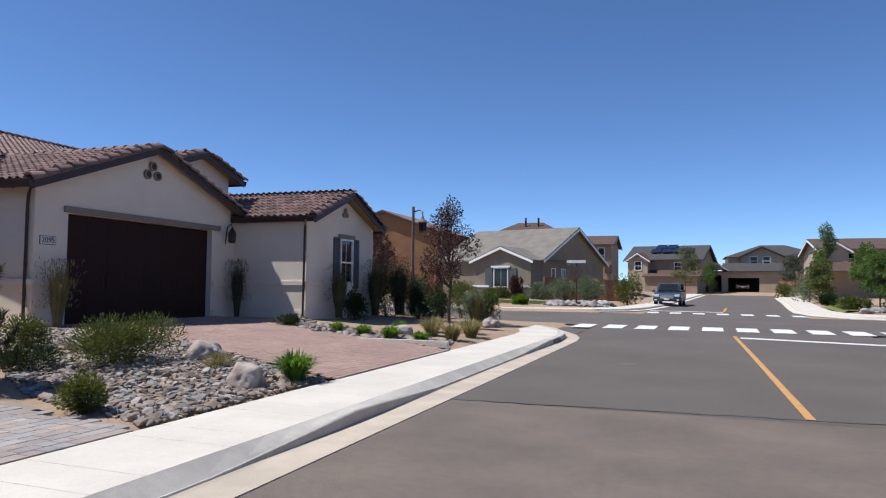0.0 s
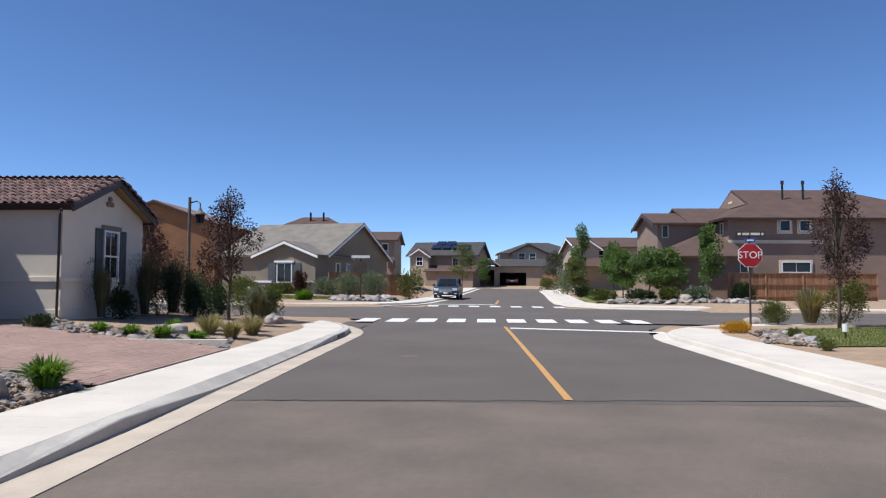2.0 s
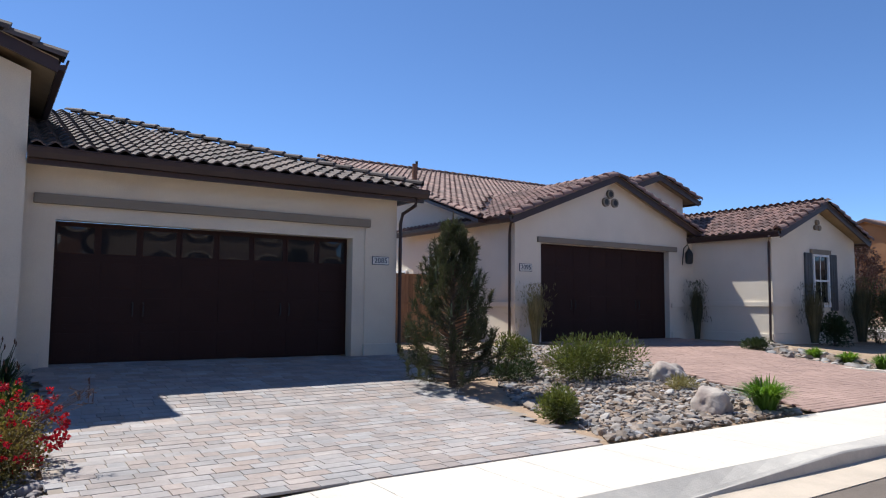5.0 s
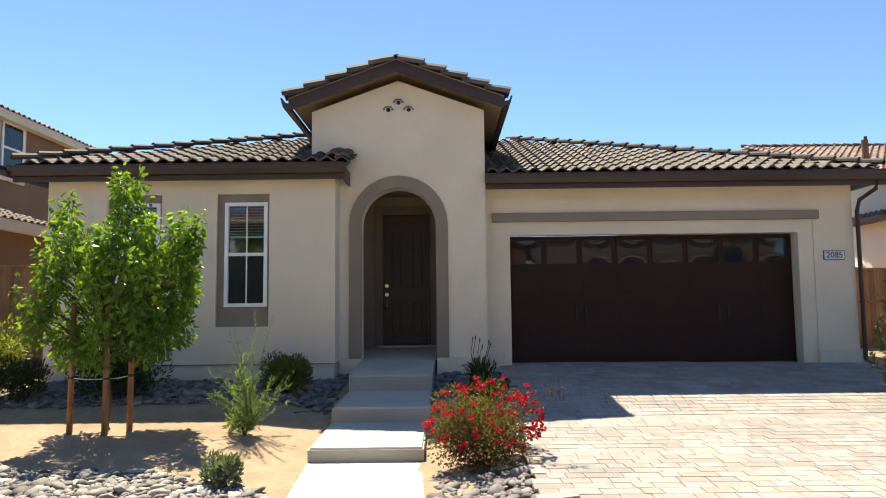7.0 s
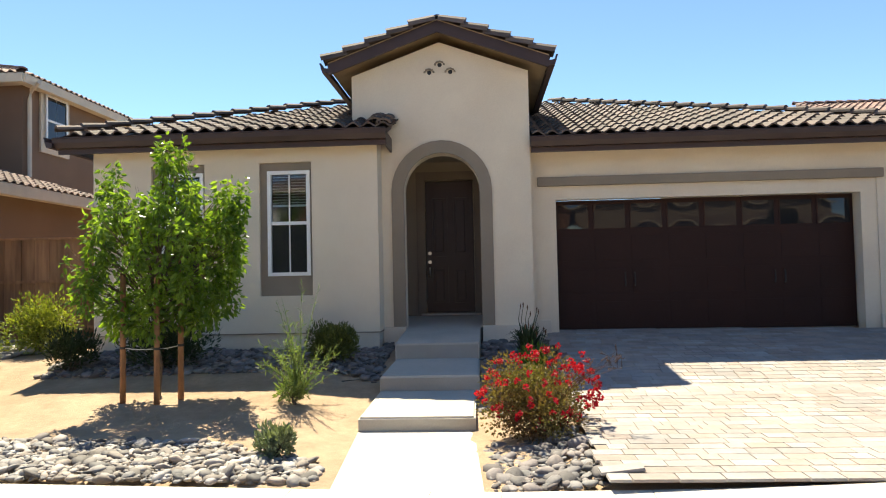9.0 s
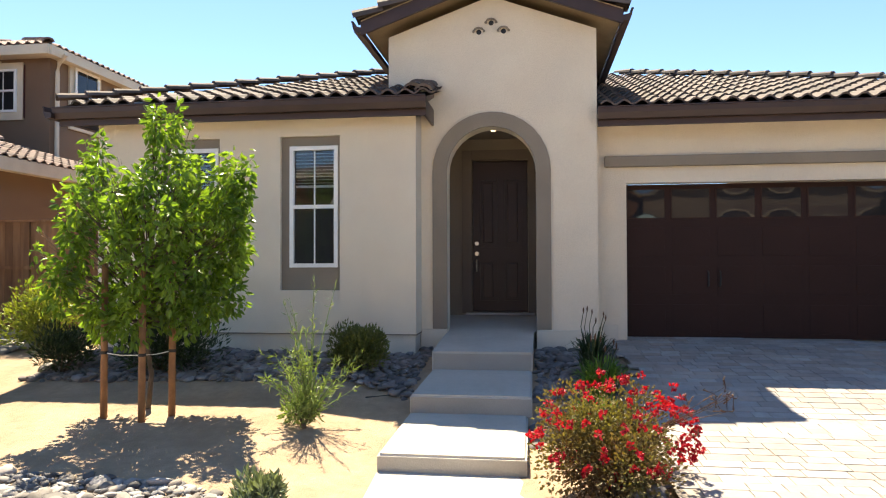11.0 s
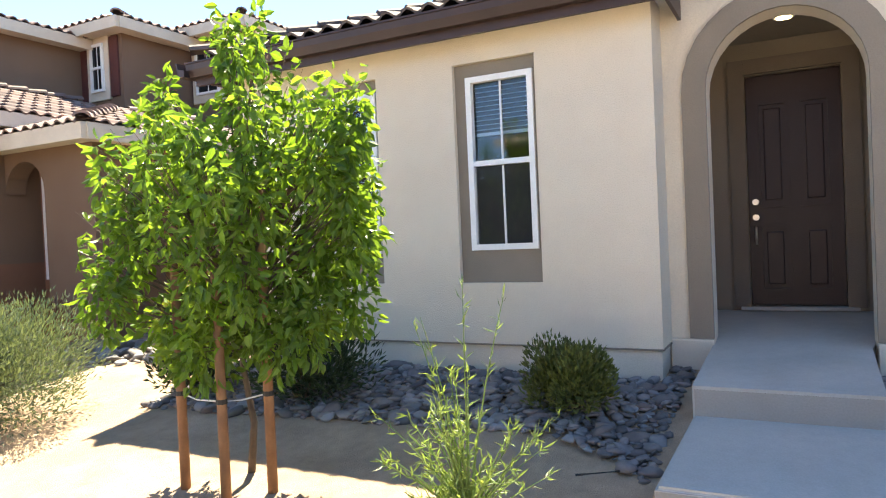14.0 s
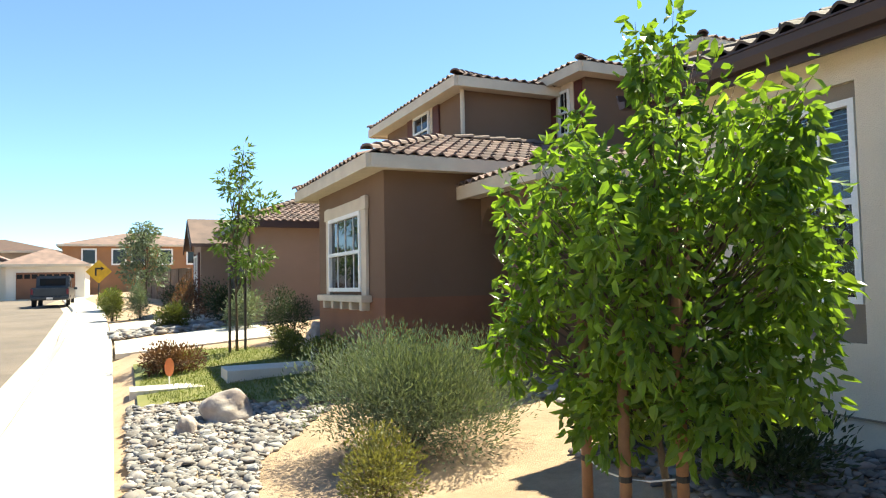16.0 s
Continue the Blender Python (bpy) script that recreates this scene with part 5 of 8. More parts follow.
def gable(parent, axis, x0, x1, y0, y1, ze, rise, wall, roof, over=0.45, thick=0.14, trim=None):
    """A gable roof over a block, its ridge along the axis, with gable walls under it."""
    if axis == "x":
        c, h = (y0 + y1) / 2, (y1 - y0) / 2

        def P(a, u, z):
            return (a, u, z)
        a0, a1 = x0, x1
    else:
        c, h = (x0 + x1) / 2, (x1 - x0) / 2

        def P(a, u, z):
            return (u, a, z)
        a0, a1 = y0, y1
    k = rise / h
    bm = prism(bmesh.new(), [P(a0, c - h, ze), P(a0, c + h, ze), P(a0, c, ze + rise)], Vector(P(a1, c, 0)) - Vector(P(a0, c, 0)))
    part("gable_wall", bm, wall, parent)
    b0, b1, e = a0 - over, a1 + over, h + over
    for s in (-1, 1):
        pts = [P(b0, c + s * e, ze - over * k), P(b0, c, ze + rise), P(b1, c, ze + rise), P(b1, c + s * e, ze - over * k)]
        pts = [(p[0], p[1], p[2] + thick + 0.02) for p in pts]
        part("roof_slope", prism(bmesh.new(), pts, (0, 0, -thick)), roof, parent)
        if trim:
            q = [P(b0 - 0.03, c + s * e, ze - over * k + 0.06), P(b0 - 0.03, c, ze + rise + 0.06), P(b0 - 0.03, c, ze + rise - 0.14), P(b0 - 0.03, c + s * e, ze - over * k - 0.14)]
            part("barge_board", prism(bmesh.new(), q, Vector(P(0.05, 0, 0))), trim, parent)
            q = [P(b1 - 0.02, p[1] if axis == "x" else p[0], p[2]) for p in q]
            part("barge_board", prism(bmesh.new(), q, Vector(P(0.05, 0, 0))), trim, parent)


def hip(parent, x0, x1, y0, y1, ze, rise, roof, over=0.5, fascia=None, tiles=None, sides="+x+y"):
    """A hipped roof; with tiles on the slopes that show."""
    X0, X1, Y0_, Y1_ = x0 - over, x1 + over, y0 - over, y1 + over
    d = min(X1 - X0, Y1_ - Y0_) / 2
    if X1 - X0 > Y1_ - Y0_:
        r0, r1 = (X0 + d, (Y0_ + Y1_) / 2), (X1 - d, (Y0_ + Y1_) / 2)
    else:
        r0, r1 = ((X0 + X1) / 2, Y0_ + d), ((X0 + X1) / 2, Y1_ - d)
    bm = bmesh.new()
    v = [bm.verts.new(p) for p in ((X0, Y0_, ze), (X1, Y0_, ze), (X1, Y1_, ze), (X0, Y1_, ze), (*r0, ze + rise), (*r1, ze + rise))]
    if X1 - X0 > Y1_ - Y0_:
        q = ((0, 1, 5, 4), (1, 2, 5), (2, 3, 4, 5), (3, 0, 4), (3, 2, 1, 0))
    else:
        q = ((0, 1, 4), (1, 2, 5, 4), (2, 3, 5), (3, 0, 4, 5), (3, 2, 1, 0))
    for f in q:
        bm.faces.new([v[i] for i in f])
    part("roof", bm, roof, parent)
    if fascia:
        bm = bmesh.new()
        for a in ((X0 - 0.03, X0 + 0.05, Y0_, Y1_), (X1 - 0.05, X1 + 0.03, Y0_, Y1_)):
            box(bm, *a, ze - 0.2, ze + 0.02)
        for a in ((X0 + 0.05, X1 - 0.05, Y0_ - 0.03, Y0_ + 0.05), (X0 + 0.05, X1 - 0.05, Y1_ - 0.05, Y1_ + 0.03)):
            box(bm, *a, ze - 0.2, ze + 0.02)
        part("fascia", bm, fascia, parent)
        part("soffit", boxed(X0 + 0.05, X1 - 0.05, Y0_ + 0.05, Y1_ - 0.05, ze - 0.16, ze - 0.12), fascia, parent)
    if tiles:
        k = rise / d
        sl = math.hypot(1, k)
        if "+x" in sides:
            w = Y1_ - Y0_
            tile_slope(parent, tiles, (X1, Y0_, ze), (0, 1, 0), (-1, 0, k), w, d * sl, lambda u, v: v / sl < u < w - v / sl)
        if "+y" in sides:
            w2 = X1 - X0
            tile_slope(parent, tiles, (X1, Y1_, ze), (-1, 0, 0), (0, -1, k), w2, d * sl, lambda u, v: v / sl < u < w2 - v / sl)
        if "-y" in sides:
            w3 = X1 - X0
            tile_slope(parent, tiles, (X0, Y0_, ze), (1, 0, 0), (0, 1, k), w3, d * sl, lambda u, v: v / sl < u < w3 - v / sl)
        caps(parent, tiles, (X1, Y1_, ze), (*r1, ze + rise), 0.05)
        caps(parent, tiles, (X1, Y0_, ze), (*(r1 if X1 - X0 > Y1_ - Y0_ else r0), ze + rise), 0.05)
        caps(parent, tiles, (*r0, ze + rise), (*r1, ze + rise), 0.05)


# ---------- brown two-storey neighbour ----------
H3 = thing("house", (-13, -16, 0.6), "two-storey brown stucco house with cream eaves and clay tile roof", "house")
block(H3, "wall", -15.5, -9.03, -15.65, -11.65, 1.62, 3.72, BROWN_WALL)
block(H3, "wall_base", -15.49, -9.02, -15.66, -11.64, 0.1, 1.62, RUST_WALL)
hip(H3, -15.5, -9.03, -15.65, -11.65, 3.83, 0.86, TILE_BUFF, 0.4, CREAMTRIM, TILE_BUFF)
for a, b in ((-14.92, -14.66), (-12.68, -12.42)):
    part("window_trim", boxed(-9.02, -8.97, a, b, 1.6, 3.36), CREAMTRIM, H3)
part("window_trim", boxed(-9.02, -8.95, -14.97, -12.37, 3.12, 3.34, bevel=0.015), CREAMTRIM, H3)
window(H3, "x", -9.02, -14.66, -12.68, 1.72, 3.12, 1, 3, True, 0.07, WHITE)
sill = part("window_sill", boxed(-9.02, -8.82, -15.1, -12.25, 1.54, 1.66, bevel=0.02), CREAMTRIM, H3, "moulded cream window sill on brackets")
for k in range(5):
    part("bracket", boxed(-9.02, -8.87, -14.85 + k * 0.58, -14.7 + k * 0.58, 1.4, 1.54, bevel=0.02), CREAMTRIM, sill)
# porch between the wing and the house
PX = -10.75
bm = bmesh.new()
ap3 = arch_pts(-11.14, 0.46, 2.66, 12)
box(bm, PX - 0.3, PX, -10.68, -9.6, 0.2, 3.4)
for (ya, za), (yb, zb) in zip(ap3, ap3[1:]):
    prism(bm, [(PX, ya, za), (PX, yb, zb), (PX, yb, 3.4), (PX, ya, 3.4)], (-0.3, 0, 0))
box(bm, PX - 0.3, PX, -11.6, -10.68, 0.2, 0.95)
box(bm, -16.1, PX - 0.3, -9.9, -9.6, 0.2, 3.4)
bmesh.ops.remove_doubles(bm, verts=bm.verts[:], dist=1e-4)
part("porch_wall", bm, BROWN_WALL, H3, "brown stucco porch wall with an arched opening")
part("porch_back", boxed(PX - 0.65, PX - 0.55, -11.63, -9.92, 0.2, 3.4), RUST_WALL, H3)
window(H3, "x", PX - 0.55, -11.5, -10.7, 1.35, 2.95, 1, 0, True, 0.06, WHITE, depth=0.03)
hip(H3, -16.1, PX, -13.2, -9.6, 3.42, 0.72, TILE_BUFF, 0.4, CREAMTRIM, TILE_BUFF)
# upper storey, two blocks
block(H3, "upper_wall", -20, -12.0, -19.4, -14.6, 3.0, 6.15, BROWN_WALL)
hip(H3, -20, -12.0, -19.4, -14.6, 6.20, 0.85, TILE_BUFF, 0.4, CREAMTRIM, TILE_BUFF)
block(H3, "rear_wall", -25, -16.15, -17.5, -11.66, 0.2, 6.56, BROWN_WALL)
block(H3, "middle_wall", -18, -14.3, -16.6, -13.35, 3.0, 6.36, BROWN_WALL)
hip(H3, -18.2, -14.3, -16.6, -13.35, 6.40, 0.72, TILE_BUFF, 0.42, CREAMTRIM, TILE_BUFF)
hip(H3, -24.5, -16.15, -17.4, -11.8, 6.61, 1.2, TILE_BUFF, 0.45, CREAMTRIM, TILE_BUFF)


def shuttered(parent, x, y0, y1, z0, z1, w=0.34):
    part("window_trim", holed_wall(bmesh.new(), "x", x + 0.05, -0.05, y0 - 0.14, y1 + 0.14, z0 - 0.18, z1 + 0.16, [(y0, y1, z0, z1)]), CREAMTRIM, parent)
    window(parent, "x", x + 0.04, y0, y1, z0, z1, 1, 1, True, 0.05, WHITE, depth=0.03)
    for a in (y0 - 0.16 - w, y1 + 0.16):
        part("shutter", boxed(x, x + 0.05, a, a + w, z0 - 0.14, z1 + 0.1, bevel=0.008), BURGUNDY, parent, "burgundy board shutter")


shuttered(H3, -12.0, -17.3, -16.35, 5.15, 6.0)
shuttered(H3, -14.3, -14.25, -13.85, 5.1, 6.1, 0.25)
shuttered(H3, -16.15, -13.15, -12.45, 5.2, 6.2, 0.01)
part("downspout", tube(bmesh.new(), [(-11.65, -14.3, 6.2), (-11.9, -14.5, 6.0), (-11.93, -14.55, 5.8), (-11.93, -14.55, 4.4)], 0.05, 8), CREAMTRIM, H3, "cream downspout")
for a, b, c in ((-17.85, -16.92, 5.1), (-21.5, -20.6, 5.1)):
    part("window_trim", boxed(a - 0.14, b + 0.14, -11.65, -11.6, c - 0.18, c + 1.5), CREAMTRIM, H3)
    window(H3, "y", -11.59, a, b, c, c + 1.34, 1, 1, True, 0.06, WHITE, depth=0.01)
part("downspout", tube(bmesh.new(), [(-16.1, -11.2, 6.5), (-16.25, -11.5, 6.35), (-16.3, -11.58, 6.15), (-16.3, -11.58, 3.5)], 0.05, 8), CREAMTRIM, H3)

# ---------- houses further along the near side ----------
H4 = thing("house", (-11, -28, 0.8), "single-storey taupe stucco house with clay tile roof", "house")
block(H4, "wall", -18, -9.0, -29.5, -24.2, 0.2, 3.9, MAUVE_WALL)
hip(H4, -18, -9.0, -29.5, -24.2, 3.95, 1.2, TILE_BUFF, 0.45, FASCIA, TILE_BUFF)
block(H4, "wing_wall", -16, -8.1, -33.5, -30.5, 0.3, 3.7, MAUVE_WALL)
gable(H4, "x", -16, -8.1, -33.5, -30.5, 3.7, 0.9, MAUVE_WALL, TILE_BUFF, 0.4, trim=FASCIA)
window(H4, "x", -8.09, -32.6, -31.4, 1.5, 3.2, 1, 1, True, 0.07)
for a in (-33.1, -31.3):
    part("shutter", boxed(-8.1, -8.04, a, a + 0.4, 1.4, 3.3), BURGUNDY, H4)
garage_door(H4, -8.97, -29.0, -25.2, 0.75, 2.9, lights=False)
part("downspout", tube(bmesh.new(), [(-8.7, -24.0, 3.8), (-8.95, -24.15, 3.6), (-8.97, -24.15, 0.8)], 0.045, 8), FASCIA, H4)
H5 = thing("house", (2, -72, 1.2), "cream single-storey house with clay roof and brown garage door", "house")
block(H5, "wall", -2.4, 3.2, -76, -66, 0.5, 4.0, STUCCO_PALE)
block(H5, "wing_wall", 3.2, 9.0, -78, -67.5, 0.5, 4.3, STUCCO_PALE)
hip(H5, -2.4, 3.4, -76, -66, 4.05, 1.5, TILE_BUFF, 0.5, CREAMTRIM)
gable(H5, "y", 3.2, 9.0, -78, -67.5, 4.3, 1.2, STUCCO_PALE, TILE_BUFF, 0.4, trim=FASCIA)
gd = part("garage_door", boxed(-1.7, 2.5, -66.02, -65.95, 1.25, 3.4), RUST_WALL, H5, "brown garage door")
for k in range(8):
    part("pane", boxed(-1.6 + k * 0.52, -1.2 + k * 0.52, -65.96, -65.93, 2.9, 3.25), DARKGLASS, gd)
H6 = thing("house", (-6, -92, 1.4), "two-storey orange stucco house with pink clay roof", "house")
block(H6, "wall", -14.5, 0.5, -96, -84, 0.5, 6.7, ORANGE_WALL)
hip(H6, -14.5, 0.5, -96, -84, 6.75, 1.7, TILE_BUFF, 0.5, CREAMTRIM)
for u in (-12.5, -9.6, -6.8, -4.9, -2.0):
    part("window_trim", boxed(u - 0.75, u + 0.75, -84.0, -83.93, 4.55, 6.35), WHITE, H6)
    part("pane", boxed(u - 0.58, u + 0.58, -83.95, -83.9, 4.72, 6.18), DARKGLASS, H6)
H7 = thing("house", (8, -95, 1.4), "brown-roofed two-storey house far down the street", "house")
block(H7, "wall", 1.5, 16, -104, -92, 0.5, 6.4, TAN_WALL)
hip(H7, 1.5, 16, -104, -92, 6.45, 1.7, BROWN_ROOF, 0.5, CREAMTRIM)


def fence(a, b, height, mat, label, board=0.14, rail_top=True, z=None):
    """A board fence from a to b with posts, rails and single boards."""
    a, b = Vector((*a, 0)), Vector((*b, 0))
    n = max(1, int((b - a).length / board))
    d = (b - a).normalized()
    yaw = math.degrees(math.atan2(d.y, d.x))
    za = z if z is not None else gz(a.x, a.y)
    zb = z if z is not None else gz(b.x, b.y)
    t = thing("fence", (a.x, a.y, za), label, "fence")
    o = Vector((a.x, a.y, za))
    me = shared_mesh("board_%s_%.2f_%.2f" % (mat.name, board, height), *board_shape(board, height), mat)
    for i in range(n):
        p = a + d * board * i
        ob = new("board", me)
        ob.parent = t
        ob.matrix_basis = Matrix.Translation(Vector((p.x, p.y, za + (zb - za) * i / n)) - o) @ pose(0, 0, 0, 0, 0, yaw)
    L = (b - a).length
    side = Vector((-d.y, d.x, 0))
    for hh, th in ((0.25, 0.05), (height * 0.58, 0.05), (height, 0.035)):
        if hh == height and not rail_top:
            continue
        bm = bmesh.new()
        p, q = a + Vector((0, 0, za + hh)), b + Vector((0, 0, zb + hh))
        w = side * 0.07
        prism(bm, [p - w, q - w, q + w, p + w], (0, 0, th))
        part("rail", bm, mat, t)
    k = max(1, round(L / 2.4))
    for i in range(k + 1):
        p = a.lerp(b, i / k)
        zz = za + (zb - za) * i / k
        part("post", boxed(p.x - 0.05, p.x + 0.05, p.y - 0.05, p.y + 0.05, zz - 0.05, zz + height + 0.02), mat, t)
    return t


def board_shape(w, h):
    vs = [(x, y, z) for x in (0.003, w - 0.003) for y in (-0.01, 0.01) for z in (0.02, h)]
    fs = [(0, 1, 3, 2), (4, 6, 7, 5), (0, 4, 5, 1), (2, 3, 7, 6), (1, 5, 7, 3), (0, 2, 6, 4)]
    return vs, fs


fence((-11.9, -10.9), (-11.9, -6.7), 1.85, CEDAR, "cedar board side fence between the houses", z=0.5)
fence((-15.4, 6.6), (-15.4, 11.15), 1.8, CEDAR, "orange-brown cedar side gate fence between houses", z=0.5)
fence((-6.2, -56), (-8.2, -38), 1.8, CEDAR_GREY, "weathered brown board fence along the street")
fence((-8.2, -38), (-8.0, -34.0), 1.8, CEDAR_GREY, "weathered brown board fence beside a house")
fence((16.9, 44.6), (26.5, 45.2), 1.75, CEDAR, "reddish cedar board fence before the brown house", board=0.18)
fence((-10.8, 55.0), (-4.3, 57.0), 1.8, CEDAR, "reddish cedar board fence beside the grey house", board=0.18)
fence((24, 104), (12, 108), 1.8, CEDAR, "distant reddish board fence", board=0.3)
fence((-4, 110), (2, 112), 1.8, CEDAR, "distant reddish board fence", board=0.3)

# ---------- houses beyond the crossing ----------
H8 = thing("house", (-14, 64, 0.6), "single-storey olive stucco house with grey roof and shuttered window", "house")
block(H8, "wall", -21, -11.0, 58.5, 72, 0.3, 3.9, OLIVE_WALL)
gable(H8, "x", -21, -11.0, 58.5, 72, 3.9, 3.0, OLIVE_WALL, GREY_ROOF, 0.45, trim=WHITE)
block(H8, "bay_wall", -16.4, -11.02, 56.6, 60, 0.3, 3.75, OLIVE_WALL)
gable(H8, "y", -16.4, -11.02, 56.6, 63, 3.75, 1.05, OLIVE_WALL, GREY_ROOF, 0.35, trim=WHITE)
part("stone_base", boxed(-16.45, -10.98, 56.5, 56.62, 0.3, 1.5), STONE, H8, "ledge-stone base")
for a, b in ((-16.5, -14.9), (-12.7, -11.1)):
    part("stone_cap", boxed(a, b, 56.42, 56.62, 1.5, 1.66), WHITE, H8)
window(H8, "y", 56.6, -14.5, -13.1, 1.5, 3.15, -1, 1, False, 0.08)
part("window_head", boxed(-14.7, -12.9, 56.45, 56.6, 3.15, 3.3), WHITE, H8)
for a in (-15.3, -13.0):
    part("shutter", boxed(a, a + 0.7, 56.52, 56.6, 1.5, 3.1), SLATE, H8, "slate shutter")
for y in (60.2, 62.2):
    window(H8, "x", -11.0, y, y + 0.8, 2.2, 3.2, 1, 0, False, 0.07)
H8.matrix_basis = Matrix.Translation((-12.9, 63.1, 0.6)) @ pose(0, 0, 0, 0, 0, -15)
H9 = thing("house", (-24, 55, 0.6), "two-storey orange-brown stucco house behind the trees", "house")
block(H9, "wall", -35, -23.4, 64, 74, 0.3, 7.0, ORANGE_WALL_SHADED)
gable(H9, "y", -35, -23.4, 64, 74, 7.0, 2.1, ORANGE_WALL_SHADED, TILE_BUFF, 0.4, trim=FASCIA)
window(H9, "y", 64, -31.5, -30.3, 4.8, 6.2, -1, 1, True, 0.08)
H10 = thing("house", (-18, 85, 0.8), "two-storey taupe house with brown hipped roof behind the grey roof", "house")
block(H10, "wall", -25.2, -12.0, 80, 90, 0.3, 6.6, MAUVE_WALL)
hip(H10, -25.2, -12.0, 80, 90, 6.6, 3.0, BROWN_ROOF, 0.5)
for u in (-19.0, -17.4):
    part("roof_pipe", tube(bmesh.new(), [(u, 84, 8.9), (u, 84, 10.1)], 0.12, 8), BLACKM, H10)
H17 = thing("house", (-11, 80, 0.8), "narrow two-storey grey-brown house with dark roof", "house")
block(H17, "wall", -17, -7.8, 76, 84, 0.3, 6.2, TAN_WALL)
gable(H17, "x", -17, -7.8, 76, 84, 6.2, 1.1, TAN_WALL, BROWN_ROOF, 0.4, trim=FASCIA)
for u in (-10.3, -9.2):
    window(H17, "y", 76, u, u + 0.75, 4.2, 5.9, -1, 0, True, 0.08)
part("bay_shade", boxed(-8.4, -7.7, 75.4, 76, 3.1, 4.0), BROWN_ROOF, H17)
H11 = thing("house", (1.5, 100, 1), "two-storey tan house with solar panels on its roof", "house")
block(H11, "wall", -8.4, 1.5, 100, 110, 0.5, 5.6, TAN_WALL)
gable(H11, "x", -8.4, 1.5, 100, 110, 5.6, 2.0, TAN_WALL, DARK_ROOF, 0.5, trim=FASCIA)
for k in range(6):
    u = -5.6 + (k % 4) * 1.5 + (0.4 if k > 3 else 0)
    v = 101.6 + (k // 4) * 1.6
    z = 5.8 + (v - 99.5) * 0.4
    part("solar_panel", prism(bmesh.new(), [(u, v, z), (u + 1.35, v, z), (u + 1.35, v + 1.4, z + 0.56), (u, v + 1.4, z + 0.56)], (0, 0, 0.05)), SOLAR, H11, "blue-black solar panel")
block(H11, "bay_wall", -7.9, -5.2, 98.4, 101, 0.5, 5.5, BEIGE_WALL)
gable(H11, "y", -7.9, -5.2, 98.4, 103, 5.5, 0.9, BEIGE_WALL, BROWN_ROOF, 0.4, trim=WHITE)
for u, v, z in ((-7.0, 98.4, 4.0), (-2.0, 100, 3.9), (0.0, 100, 3.9)):
    window(H11, "y", v, u, u + 1.0, z, z + 1.3, -1, 1, True, 0.09)
block(H11, "garage_wall", -5.4, 1.5, 97.6, 100, 0.5, 3.2, TAN_WALL)
slab(H11, "lean_roof", [(-5.7, 97.2, 3.2), (1.9, 97.2, 3.2), (1.9, 100, 4.1), (-5.7, 100, 4.1)], 0.12, BROWN_ROOF)
H11.matrix_basis = Matrix.Translation((1.5, 100, 1)) @ pose(0, 0, 0, 0, 0, -11)
H12 = thing("house", (8, 112, 1), "beige two-storey house with an open garage across the bend", "house")
block(H12, "wall", 5.8, 19.5, 118, 128, 0.8, 6.6, BEIGE_WALL)
hip(H12, 5.8, 19.5, 118, 128, 6.6, 2.1, DARK_ROOF, 0.5)
block(H12, "bay_wall", 7.6, 13.4, 116, 119, 0.8, 6.6, BEIGE_WALL)
gable(H12, "y", 7.6, 13.4, 116, 122, 6.6, 1.4, BEIGE_WALL, BROWN_ROOF, 0.4, trim=FASCIA)
for u in (8.8, 10.6):
    window(H12, "y", 116, u, u + 1.1, 5.2, 6.6, -1, 0, True, 0.09)
bm = holed_wall(bmesh.new(), "y", 110, 0.3, 2.5, 12.6, 0.8, 4.2, [(5.4, 9.6, 0.8, 3.2), (3.3, 4.5, 0.8, 3.6)])
part("garage_front", bm, BEIGE_WALL, H12)
# back wall coloured dark for the gloom inside the open garage
part("garage_back", boxed(2.5, 12.6, 115.5, 115.9, 0.8, 4.2), ROOM_DARK, H12)
block(H12, "garage_side", 12.3, 12.6, 110.3, 115.5, 0.8, 4.2, BEIGE_WALL)
block(H12, "garage_side", 2.5, 2.8, 110.3, 115.5, 0.8, 4.2, BEIGE_WALL)
block(H12, "garage_side", 4.9, 5.1, 110.3, 115.5, 0.8, 4.2, BEIGE_WALL)
gable(H12, "x", 5.2, 12.6, 110, 116, 4.2, 1.1, BEIGE_WALL, DARK_ROOF, 0.4, trim=FASCIA)
gable(H12, "y", 2.5, 5.1, 109.7, 116, 4.5, 0.8, BEIGE_WALL, TILE_BUFF, 0.4, trim=CREAMTRIM)
H13 = thing("house", (16, 80, 0.8), "tan two-storey house with brown roof behind street trees", "house")
block(H13, "wall", 12.4, 26, 76, 88, 0.4, 5.5, BEIGE_WALL)
block(H13, "bay_wall", 12.0, 14.4, 74.6, 76, 3.6, 5.4, BEIGE_WALL)
gable(H13, "y", 12.0, 14.4, 74.6, 79, 5.4, 0.8, BEIGE_WALL, BROWN_ROOF, 0.35, trim=WHITE)
gable(H13, "x", 12.4, 26, 76, 88, 5.5, 1.3, BEIGE_WALL, BROWN_ROOF, 0.5, trim=WHITE)
window(H13, "y", 76, 14, 15.2, 4.0, 5.2, -1, 1, True, 0.08)
block(H13, "porch_post", 12.2, 12.5, 74.2, 74.5, 0.4, 3.4, BEIGE_WALL)
gable(H13, "x", 11.5, 16, 73.5, 76, 3.4, 0.8, BEIGE_WALL, BROWN_ROOF, 0.3)
H14 = thing("house", (20, 52, 0.6), "large two-storey mauve-brown stucco house with brown shingle roof", "house")
